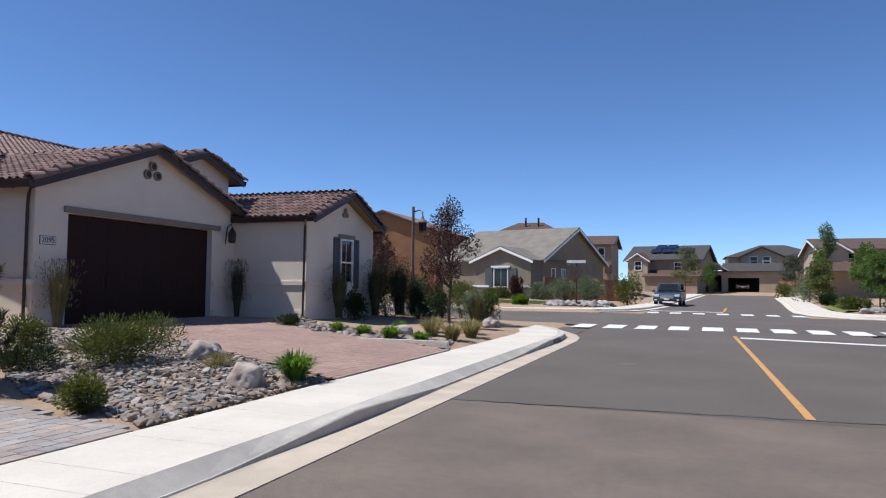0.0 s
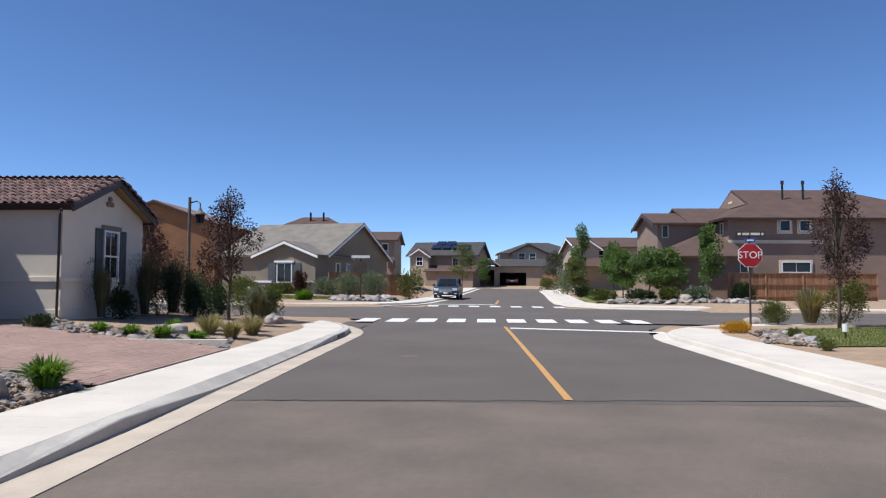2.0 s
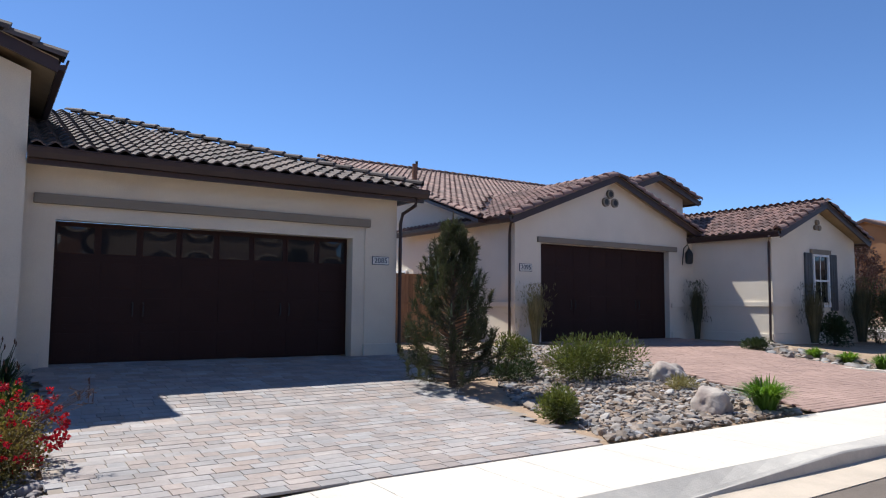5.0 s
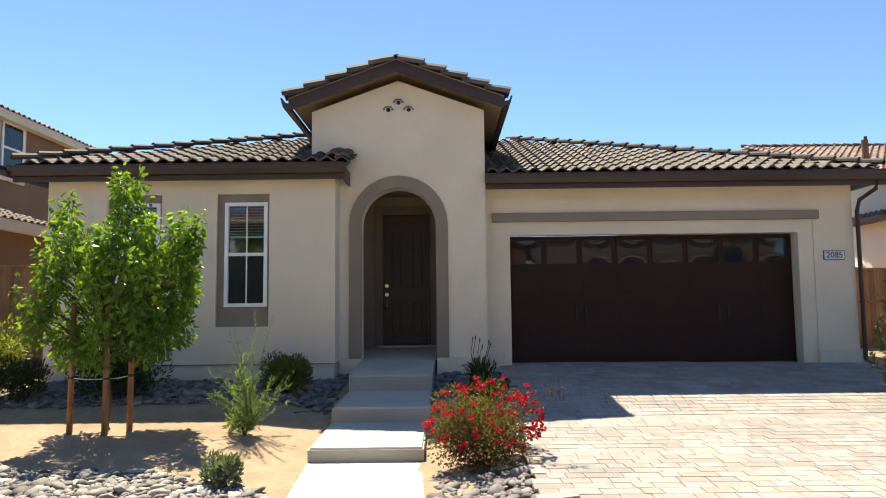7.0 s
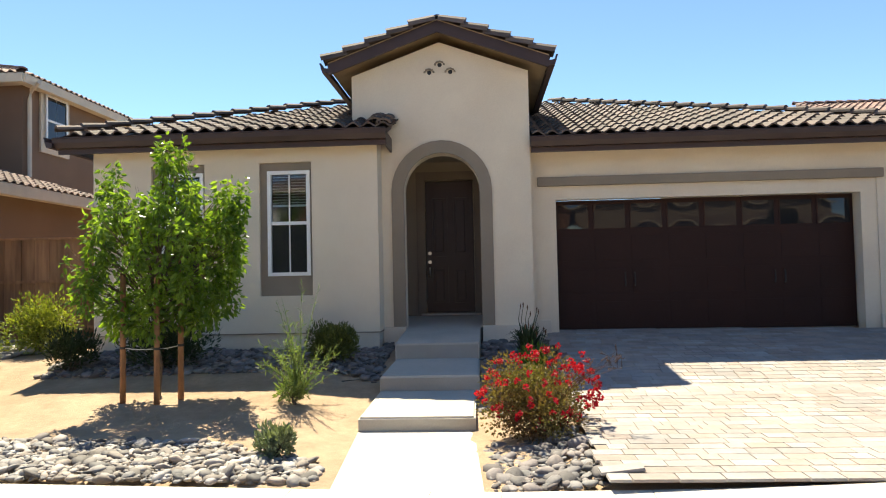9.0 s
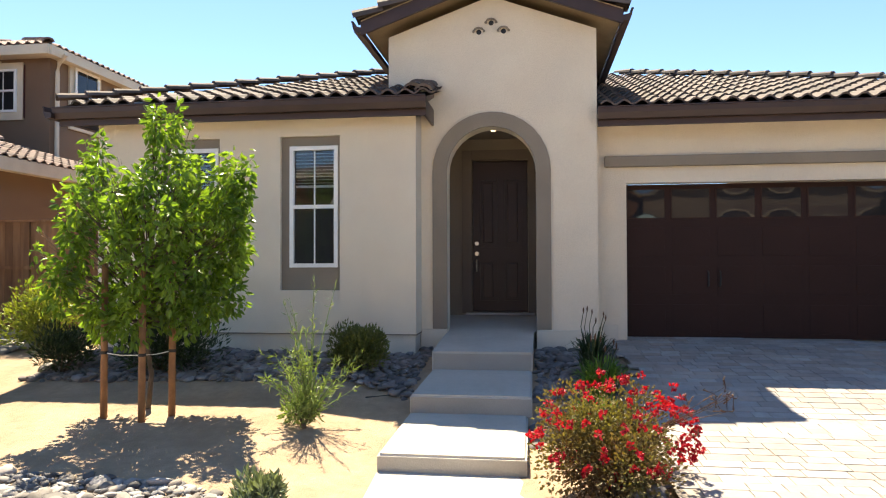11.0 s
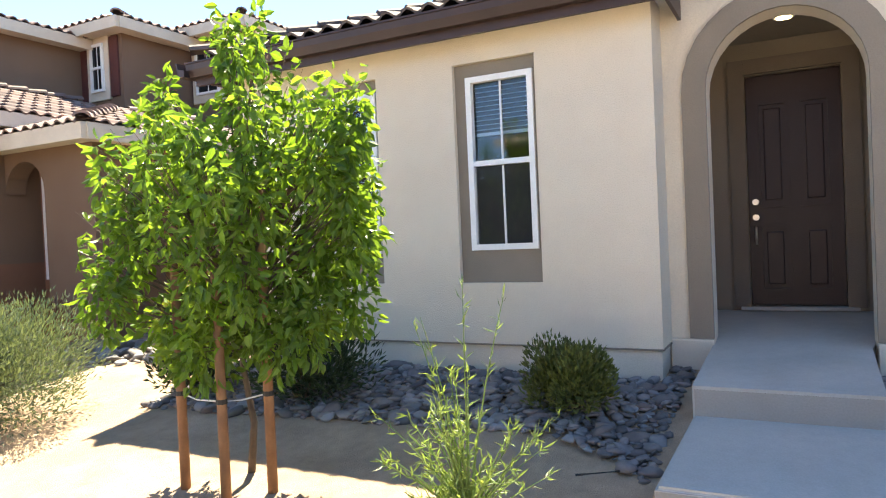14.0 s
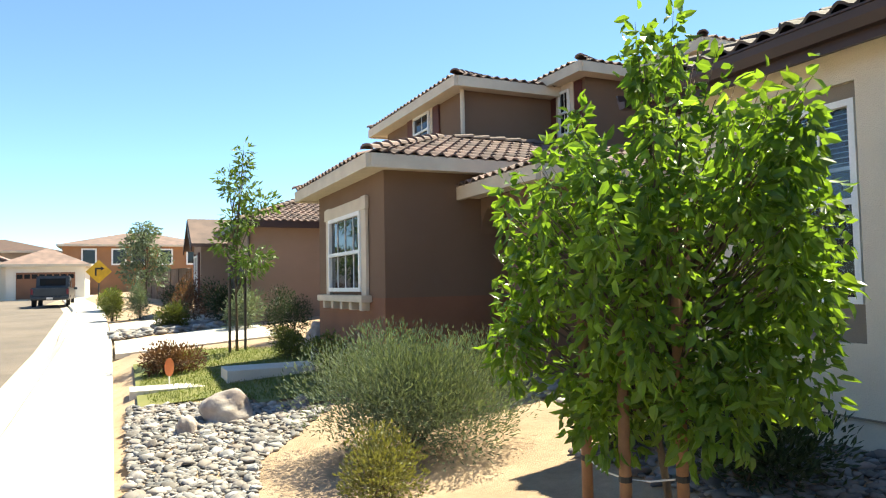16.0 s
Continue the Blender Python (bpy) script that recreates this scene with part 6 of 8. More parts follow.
block(H14, "wall", 18.4, 34.5, 48.5, 60, 0.3, 6.15, MAUVE_WALL)
bm = bmesh.new()  # hipped roof whose end breaks into a small upright gable near the ridge
ze, zr, x0, x1, y0, y1 = 6.1, 8.85, 17.9, 35.0, 48.0, 60.5
v = [bm.verts.new(p) for p in ((x0, y0, ze), (x1, y0, ze), (x1, y1, ze), (x0, y1, ze), (20.8, 50.9, 7.38), (20.8, 57.6, 7.38), (20.8, 54.25, zr), (28.8, 54.25, zr))]
for q in ((0, 1, 7, 6, 4), (1, 2, 7), (2, 3, 5, 6, 7), (3, 0, 4, 5), (4, 6, 5), (3, 2, 1, 0)):
    bm.faces.new([v[k] for k in q])
part("roof", bm, BROWN_ROOF, H14)
part("gable_face", prism(bmesh.new(), [(20.78, 51.4, 7.42), (20.78, 57.1, 7.42), (20.78, 54.25, 8.62)], (-0.05, 0, 0)), MAUVE_WALL, H14)
part("gable_vent", boxed(20.70, 20.74, 53.9, 54.6, 7.75, 7.95), CREAMTRIM, H14)
for k in (0, 1):
    part("fascia", boxed(17.86, 35.0, (47.95, 60.45)[k], (48.0, 60.5)[k], 5.95, 6.12), FASCIA, H14)
part("fascia", boxed(17.82, 17.88, 47.95, 60.5, 5.95, 6.12), FASCIA, H14)
block(H14, "wing_wall", 14.2, 18.4, 51, 57, 0.3, 5.95, MAUVE_WALL)
gable(H14, "x", 14.2, 18.4, 51, 57, 5.95, 0.9, MAUVE_WALL, BROWN_ROOF, 0.4, trim=FASCIA)
gable(H14, "x", 16.7, 20.5, 50.9, 58.4, 5.95, 1.35, MAUVE_WALL, BROWN_ROOF, 0.35)
block(H14, "garage_wall", 13.6, 18.38, 46.5, 51, 0.3, 3.35, MAUVE_WALL)
part("lean_roof", prism(bmesh.new(), [(13.1, 46.0, 3.4), (18.7, 46.0, 3.4), (18.7, 50.6, 5.35), (17.6, 50.6, 5.35)], (0, 0, -0.12)), BROWN_ROOF, H14)
part("lean_roof", prism(bmesh.new(), [(13.1, 46.0, 3.4), (17.6, 50.6, 5.35), (17.6, 51.2, 5.35), (13.1, 51.2, 3.4)], (0, 0, -0.12)), BROWN_ROOF, H14)
part("band", boxed(18.4, 24.8, 48.38, 48.5, 4.36, 4.6), CREAMTRIM, H14)
for u, w, z0, z1 in ((21.85, 0.75, 5.2, 5.98), (23.2, 0.75, 5.2, 5.98), (21.95, 2.0, 2.35, 3.1), (19.1, 0.6, 2.3, 3.0)):
    part("window_trim", boxed(u - 0.14, u + w + 0.14, 48.42, 48.5, z0 - 0.16, z1 + 0.12), CREAMTRIM, H14)
    window(H14, "y", 48.42, u, u + w, z0, z1, -1, 1 if w > 1.5 else 0, False, 0.06, WHITE, depth=0.03)
window(H14, "y", 51, 14.5, 15.0, 4.9, 5.85, -1, 0, False, 0.07, CREAMTRIM)
window(H14, "x", 18.4, 49.3, 49.9, 5.0, 5.9, -1, 0, False, 0.08, CREAMTRIM)
for u in (23.7, 25.2):
    part("roof_pipe", tube(bmesh.new(), [(u, 52, 7.6), (u, 52, 9.1)], [0.08, 0.08], 8), BLACKM, H14)
    part("pipe_cap", tube(bmesh.new(), [(u, 52, 9.0), (u, 52, 9.25)], [0.12, 0.12], 8), BLACKM, H14)
H15 = thing("house", (16, 14, 0.3), "mauve-brown stucco house with tile eave at the corner lot", "house")
block(H15, "wall", 12.9, 22, 8, 19.2, 0.1, 3.4, MAUVE_WALL)
hip(H15, 12.9, 22, 8, 19.2, 3.45, 1.5, TILE_BUFF, 0.5, CREAMTRIM)
part("shutter", boxed(12.84, 12.9, 18.2, 18.7, 1.4, 3.0), SLATE, H15)
# out-of-view upper block, added to cover the sky mirrored in the garage panes
block(H15, "upper_wall", 15.5, 24, 5, 18.5, 3.0, 6.3, TAN_WALL)
hip(H15, 15.5, 24, 5, 18.5, 6.35, 1.6, TILE_BUFF, 0.5, CREAMTRIM)
# unseen house added opposite the arched porch, sized for the panes to mirror
H16 = thing("house", (15, -6, 0.3), "unseen rust-brown two-storey house added across the street for reflections", "house")
block(H16, "wall", 13.5, 24, -13, 4, 0.1, 6.0, RUST_WALL)
hip(H16, 13.5, 24, -13, 4, 6.05, 1.9, TILE_BUFF, 0.5, CREAMTRIM)
for u in (-10.5, -4.5, 1.0):
    part("window_trim", boxed(13.40, 13.5, u - 0.8, u + 0.8, 4.0, 5.6), WHITE, H16)
block(H16, "side_wing", 14.5, 24, -22, -13, 0.1, 3.4, TAN_WALL)
hip(H16, 14.5, 24, -22, -13, 3.45, 1.6, TILE_BUFF, 0.5, CREAMTRIM)
part("garage_door", boxed(13.42, 13.5, -5, -0.2, 0.3, 2.6), WHITE, H16)

# ---------- vehicles ----------


def vehicle(name, at, yaw, label, paint, truck=False):
    """A parked car: body shell, cabin, panes, lamps, bumpers, mirrors and wheels."""
    x, y, z = at
    t = new(name)
    tagged(t, label, "car")
    W = 0.92 if not truck else 0.98
    L = 4.6 if not truck else 5.6

    def shell(prof, w, mat, nm, lab="", bev=0.05):
        bm = bmesh.new()
        prism(bm, [(-w, p, q) for p, q in prof], (2 * w, 0, 0))
        bmesh.ops.recalc_face_normals(bm, faces=bm.faces[:])
        bmesh.ops.bevel(bm, geom=bm.edges[:], offset=bev, segments=2, affect="EDGES")
        return part(nm, bm, mat, t, lab)

    if truck:
        shell([(0, 0.45), (0, 0.95), (0.1, 1.08), (1.5, 1.12), (5.55, 1.12), (5.6, 0.5), (5.4, 0.4), (0.2, 0.4)], W, paint, "body")
        shell([(1.5, 1.1), (2.2, 1.82), (3.5, 1.85), (3.75, 1.1)], W - 0.1, paint, "cabin")
        part("rear_window", boxed(-0.68, 0.68, 3.66, 3.70, 1.22, 1.68), DARKGLASS, t)
        part("tailgate", boxed(-0.78, 0.78, 5.58, 5.63, 0.62, 1.1, bevel=0.02), paint, t)
        part("bumper", boxed(-0.95, 0.95, 5.55, 5.75, 0.42, 0.6, bevel=0.04), TRUCKM, t)
        part("number_plate", boxed(-0.16, 0.16, 5.74, 5.77, 0.44, 0.58), PLAQUE, t)
        for s in (-1, 1):
            part("tail_light", boxed(s * 0.9 - 0.05, s * 0.9 + 0.05, 5.58, 5.625, 0.74, 1.04), LAMPR, t)
        wy = (1.0, 4.5)
    else:
        shell([(0.0, 0.35), (-0.02, 0.7), (0.15, 0.92), (1.15, 1.03), (4.45, 1.08), (4.6, 0.8), (4.55, 0.35)], W, paint, "body")
        shell([(0.95, 1.0), (1.75, 1.62), (3.9, 1.66), (4.5, 1.02)], W - 0.12, paint, "cabin", bev=0.07)
        part("windscreen", prism(bmesh.new(), [(-0.68, 1.06, 1.07), (0.68, 1.06, 1.07), (0.6, 1.66, 1.54), (-0.6, 1.66, 1.54)], (0, -0.05, 0.04)), DARKGLASS, t)
        part("grille", boxed(-0.45, 0.45, -0.06, 0.02, 0.56, 0.78, bevel=0.02), CHROME, t)
        part("lower_grille", boxed(-0.6, 0.6, -0.05, 0.02, 0.36, 0.5, bevel=0.02), BLACKM, t)
        part("number_plate", boxed(-0.16, 0.16, -0.09, -0.05, 0.46, 0.56), PLAQUE, t)
        for s in (-1, 1):
            part("headlight", boxed(s * 0.68 - 0.17, s * 0.68 + 0.17, -0.03, 0.12, 0.68, 0.84, bevel=0.03), LAMPW, t)
            part("fog_light", boxed(s * 0.74 - 0.08, s * 0.74 + 0.08, -0.05, 0.02, 0.42, 0.5, bevel=0.02), LAMPW, t)
        wy = (0.85, 3.7)
    for s in (-1, 1):
        part("side_window", boxed(s * (W - 0.105) - 0.012, s * (W - 0.105) + 0.012, 1.9 if not truck else 2.2, 3.8 if not truck else 3.4, 1.14, 1.55), DARKGLASS, t)
        part("mirror", boxed(s * (W + 0.1) - 0.1, s * (W + 0.1) + 0.1, 1.25, 1.4, 1.0, 1.16, bevel=0.03), paint, t)
        for w in wy:
            wheel = part("wheel", tube(bmesh.new(), [(s * (W - 0.2), w, 0.34), (s * (W + 0.01), w, 0.34)], 0.34, 20), TYRE, t)
            part("rim", tube(bmesh.new(), [(s * (W - 0.05), w, 0.34), (s * (W + 0.02), w, 0.34)], 0.21, 14), CHROME, wheel)
    t.matrix_basis = Matrix.Translation((x, y, z)) @ pose(0, 0, 0, 0, 0, yaw)
    return t


vehicle("car", (-1.3, 50.8, road_z(51)), -4, "steel-blue SUV parked at the kerb, facing the crossing", CARBLUE)
vehicle("pickup_truck", (-1.45, -52.6, road_z(-49.5) + 0.02), 0, "charcoal pickup truck parked at the kerb, tailgate to view", TRUCKM, True)
vehicle("car", (7.4, 110.6, road_z(110.6) + 0.05), 0, "dark red car in the open garage", LAMPR)

# ---------- street furniture ----------
st = thing("stop_sign", (9.63, 23.1, 0.2), "red octagonal stop sign on a thin brown post", "sign")
part("post", tube(bmesh.new(), [(9.63, 23.1, 0.1), (9.63, 23.1, 3.15)], 0.035, 8), STEELPOST, st)
yawst = math.degrees(math.atan2(0.34 - 9.63, 23.1)) * -1


def plate(parent, name, sides, r, c, thick, mat, rot=0.0, aspect=1.0):
    pts = [(c[0] + r * math.cos(rot + math.tau * k / sides) * aspect, c[1], c[2] + r * math.sin(rot + math.tau * k / sides)) for k in range(sides)]
    return part(name, prism(bmesh.new(), pts, (0, thick, 0)), mat, parent)


plate(st, "sign_border", 8, 0.425, (9.63, 23.04, 2.50), 0.012, WHITE, math.pi / 8)
face = plate(st, "sign_face", 8, 0.395, (9.63, 23.03, 2.50), 0.012, RED, math.pi / 8)
writing(face, "STOP", (9.63, 23.026, 2.5), 0.33, 0, WHITE)
part("blue_plate", boxed(9.46, 9.80, 23.02, 23.04, 2.93, 3.06), BLUESIGN, st, "small blue sign plate")
part("blue_plate_bars", boxed(9.52, 9.74, 23.012, 23.02, 2.97, 3.02), WHITE, st)
part("street_name_plate", boxed(9.17, 10.12, 23.06, 23.075, 3.12, 3.29, bevel=0.004), STEELPOST, st, "dark street name plate with pale lettering")
for k, w in enumerate((0.10, 0.22, 0.30, 0.07)):
    u = (9.24, 9.39, 9.66, 10.01)[k]
    part("lettering_bar", boxed(u, u + w, 23.052, 23.062, 3.165, 3.245), PLAQUE, st)
s2 = thing("street_name_sign", (-6.6, 44.5, 0.3), "brown post with back of a stop sign and a name plate", "sign")
part("post", tube(bmesh.new(), [(-6.6, 44.5, 0.2), (-6.6, 44.5, 3.2)], 0.05, 8), STEELPOST, s2)
plate(s2, "sign_back", 8, 0.42, (-6.6, 44.4, 2.5), 0.03, STEELPOST, math.pi / 8)
part("name_plate", boxed(-7.2, -6.0, 44.4, 44.43, 3.12, 3.3), PLAQUE, s2)
ts = thing("turn_sign", (-3.75, -55, 1.0), "yellow diamond right-turn warning sign", "sign")
part("post", tube(bmesh.new(), [(-3.75, -55, 0.8), (-3.75, -55, 2.6)], 0.05, 8), STEELPOST, ts)
plate(ts, "sign_face", 4, 0.82, (-3.75, -54.95, 3.15), 0.03, YELLOW, 0)
bm = boxed(-3.62, -3.5, -54.915, -54.905, 2.85, 3.3)
box(bm, -3.9, -3.51, -54.915, -54.905, 3.3, 3.42)
prism(bm, [(-3.88, -54.905, 3.2), (-3.88, -54.905, 3.52), (-4.1, -54.905, 3.36)], (0, -0.01, 0))
part("arrow", bm, BLACKM, ts, "black bent arrow")
lp = thing("street_lamp", (-10.88, 27.3, 0.4), "brown street lamp with a hanging lantern on an arm", "street lamp")
part("post", tube(bmesh.new(), [(-10.88, 27.3, 0.3), (-10.88, 27.3, 1.2), (-10.88, 27.3, 4.95)], [0.1, 0.075, 0.06], 10), LAMPPOST, lp)
part("arm", tube(bmesh.new(), [(-10.88, 27.3, 4.72), (-10.6, 27.3, 4.8), (-10.45, 27.3, 4.72), (-10.45, 27.3, 4.5)], 0.03, 6), LAMPPOST, lp)
ln = part("lantern", tube(bmesh.new(), [(-10.45, 27.3, 4.55), (-10.45, 27.3, 4.42), (-10.45, 27.3, 4.3), (-10.45, 27.3, 4.25)], [0.03, 0.08, 0.22, 0.24], 10), LAMPPOST, lp)
part("lamp_glass", tube(bmesh.new(), [(-10.45, 27.3, 4.25), (-10.45, 27.3, 3.9)], [0.19, 0.15], 10), DARKGLASS, ln)
part("lantern_base", tube(bmesh.new(), [(-10.45, 27.3, 3.9), (-10.45, 27.3, 3.82)], [0.17, 0.08], 10), LAMPPOST, ln)
for x, y in ((9.75, 17.6), (12.3, 17.2)):
    b = thing("path_light", (x, y, gz(x, y)), "short white garden bollard light", "garden light")
    part("stem", tube(bmesh.new(), [(x, y, gz(x, y) - 0.05), (x, y, gz(x, y) + 0.2)], 0.025, 8), STEELPOST, b)
    part("head", tube(bmesh.new(), [(x, y, gz(x, y) + 0.2), (x, y, gz(x, y) + 0.4)], 0.07, 10), WHITE, b)
mk = thing("utility_marker", (-5.95, -13.6, 0.15), "orange oval utility marker on a thin stake", "marker")
part("stake", tube(bmesh.new(), [(-5.95, -13.6, 0.05), (-5.95, -13.6, 0.4)], 0.012, 6), PLAQUE, mk)
bm = bmesh.new()
prism(bm, [(-5.95 + 0.075 * math.cos(a), -13.58, 0.55 + 0.15 * math.sin(a)) for a in [math.tau * k / 18 for k in range(18)]], (0, -0.01, 0))
part("disc", bm, ORANGE, mk)


# ---------- planting round the arched porch ----------
def spot(x, y, lift=0.0):
    return (x, y, gz(x, y) + lift)


PT = spot(-8.05, -4.42)
rngp = np.random.default_rng(11)
blobs = []
for dx, dy, lo, hi, r in ((0.12, 0.2, 1.0, 2.78, 0.32), (0.22, 0.8, 1.05, 2.25, 0.28), (0.1, -0.45, 0.9, 2.45, 0.29), (0.62, 0.1, 0.9, 2.15, 0.29), (-0.42, 0.2, 1.1, 2.4, 0.27), (0.52, -0.42, 1.05, 2.0, 0.25), (-0.2, 0.72, 1.15, 2.2, 0.25), (0.55, 0.55, 0.95, 1.95, 0.23)):
    for k in range(6):
        s = k / 5
        rr = r * (0.95 - 0.5 * s ** 1.6) * rngp.uniform(0.4, 1.3)
        wide = 0.84 + 0.2 * s
        blobs.append((PT[0] + dx * wide + rngp.normal(0, 0.12), PT[1] + 0.06 + dy * wide + rngp.normal(0, 0.12), PT[2] + lo + (hi - lo) * s, rr, rr, 0.24))
    for k in range(7):
        blobs.append((PT[0] + dx * 1.1 + rngp.normal(0, 0.18), PT[1] + 0.08 + dy * 1.06 + rngp.normal(0, 0.18), PT[2] + hi - 0.8 * rngp.uniform() ** 1.5 + 0.1, 0.055, 0.055, 0.27))
limb_tree("pear_tree", PT, 2.5, 0.024, blobs, 8200, (0.082, 0.044), LEAF_PEAR, "young pear tree with bright glossy green leaves, tied to stakes", 21, clear=0.32, oval=True, droop=0.6)
ties = []
for i, (sx, sy, top) in enumerate(((-7.72, -4.68, 1.5), (-7.64, -4.24, 1.45), (-7.85, -4.05, 2.0))):
    b = spot(sx, sy)
    stk = thing("tree_stake", b, "round tan wooden stake beside the young pear tree", "stake", "stakes of the pear tree")
    part("pole", tube(bmesh.new(), [(sx, sy, b[2] - 0.1), (sx + 0.02, sy + 0.02, b[2] + top)], [0.034, 0.03], 10), STAKE, stk, smooth=True)
    part("tie_band", tube(bmesh.new(), [(sx + 0.008, sy + 0.008, b[2] + 0.62), (sx + 0.009, sy + 0.009, b[2] + 0.65)], 0.036, 10), BLACKM, stk)
    ties.append((sx, sy, b[2] + 0.63))
tie = thing("tree_tie", ties[1], "pale cords tying the tree to its stakes", "cord")
for a, b in ((0, 1), (1, 2)):
    p, q = Vector(ties[a]), Vector(ties[b])
    part("cord", tube(bmesh.new(), [p, p.lerp(q, 0.5) + Vector((0.03, 0, -0.01)), q], 0.005, 6), PLAQUE, tie)


def wispy(name, at, height, spread, mat, label, shoots=26, seed=3, leaf=(0.09, 0.011), per=26):
    """An airy shrub of thin arching shoots with narrow leaves along them."""
    rng = np.random.default_rng(seed)
    x, y, z = at
    t = thing(name, at, label, "shrub")
    bm = bmesh.new()
    ps, ds = [], []
    for i in range(shoots):
        a = rng.uniform(0, math.tau)
        r = spread * rng.uniform(0.15, 1.0)
        h = height * (rng.uniform(0.8, 1.0) if i < 4 else rng.uniform(0.22, 0.62)) * (1.1 - 0.3 * r / spread)
        pts = [Vector((x + math.cos(a) * r * s ** 1.3, y + math.sin(a) * r * s ** 1.3, z + h * (s ** 0.85))) for s in (0, 0.3, 0.6, 0.85, 1.0)]
        tube(bm, pts, [0.008, 0.006, 0.004, 0.003, 0.0015], 5)
        for k in range(per):
            s = rng.uniform(0.12, 1.0) * 4
            j = min(3, int(s))
            p = pts[j].lerp(pts[j + 1], s - j)
            d = (pts[j + 1] - pts[j]).normalized()
            ps.append(p)
            ds.append(d * 0.9 + Vector(rng.normal(0, 0.7, 3)))
    part("shootwork", bm, LEAF_WILLOW, t)
    v, f = leaf_cloud(np.array([tuple(p) for p in ps]), np.array([tuple(d) for d in ds]), leaf[0], leaf[1], rng)
    link_mesh("foliage", v, f, mat, t)
    return t


wispy("desert_willow", spot(-7.75, -2.62), 1.42, 0.5, LEAF_WILLOW, "wispy young desert willow with narrow pale leaves", 44, 3, (0.075, 0.0115), 26)
shrub("willow_undergrowth", spot(-7.7, -2.66), (0.55, 0.5, 0.26), LEAF_WILLOW, "low leafy growth at the foot of a willow", 300, (0.05, 0.018), 31)
shrub("round_shrub", spot(-9.55, -2.55), (0.85, 0.8, 0.66), LEAF_GREEN, "round dark green evergreen shrub on the cobbles", 2600, (0.045, 0.016), 32, upward=1.0)
shrub("low_shrub", spot(-9.3, -5.0), (1.2, 1.6, 0.75), LEAF_DARK, "loose dark green shrub below the bedroom windows", 1500, (0.07, 0.018), 33, upward=0.9)
shrub("low_shrub", spot(-9.2, -6.2), (0.9, 0.9, 0.6), LEAF_DARK, "loose dark green shrub below the bedroom windows", 900, (0.07, 0.018), 34, upward=0.9)
shrub("yellow_green_shrub", spot(-10.6, -7.5), (1.1, 1.2, 0.95), LEAF_YELLOW, "yellow-green leafy shrub by the side fence", 1600, (0.06, 0.026), 35)
shrub("small_grey_shrub", spot(-5.75, -2.3), (0.42, 0.42, 0.30), LEAF_SAGE, "small pale grey-green shrub among cobbles", 420, (0.06, 0.02), 36, upward=1.0)


def rose_bush(at, size, seed=5):
    t = shrub("rose_bush", at, size, LEAF_ROSE, "low rose bush covered in small red blooms", 5200, (0.028, 0.017), seed, "rose bush", 0.3, 12, 12)
    rng = np.random.default_rng(seed + 1)
    x, y, z = at
    bm_v, bm_f, n = [], [], 0
    sv, sf = STONES[0]
    for i in range(150):
        d = rng.normal(0, 1, 3)
        d /= np.linalg.norm(d)
        d[2] = max(-0.7, d[2] * 0.85 + 0.25)
        r = rng.uniform(0.82, 1.06)
        c = np.array((x + d[0] * size[0] / 2 * r, y + d[1] * size[1] / 2 * r, z + size[2] * (0.42 + 0.5 * d[2] * r)))
        p, q = shell(rng, 12, c, (0.015, 0.015, 0.015))
        v, f = leaf_cloud(p, q, 0.030, 0.034, rng)
        bm_v.append(v)
        bm_f += [[a + n for a in ff] for ff in f]
        n += len(v)
    link_mesh("blossom", np.concatenate(bm_v), bm_f, ROSE, t, "clusters of small red roses")
    bm = bmesh.new()
    rngs = np.random.default_rng(seed + 2)
    for i in range(9):
        a = rngs.uniform(-0.6, 1.2)
        e = (x + math.cos(a) * size[0] * 0.4, y + size[1] * (0.36 + 0.25 * rngs.uniform()), z + size[2] * rngs.uniform(0.6, 0.98))
        tube(bm, [(x, y, z + 0.1), ((x + e[0]) / 2, (y + e[1]) / 2, z + size[2] * 0.62), e], [0.006, 0.004, 0.0015], 5)
        for k in range(4):
            g = Vector(e) + Vector(rngs.normal(0, 0.035, 3))
            tube(bm, [e, g, g + Vector((0, 0.012, 0.012))], [0.0015, 0.005, 0.001], 5)
    part("canework", bm, LEAF_RUSSET, t, "thin reddish canes")
    return t


rose_bush(spot(-6.4, 0.0), (1.0, 1.15, 0.86))
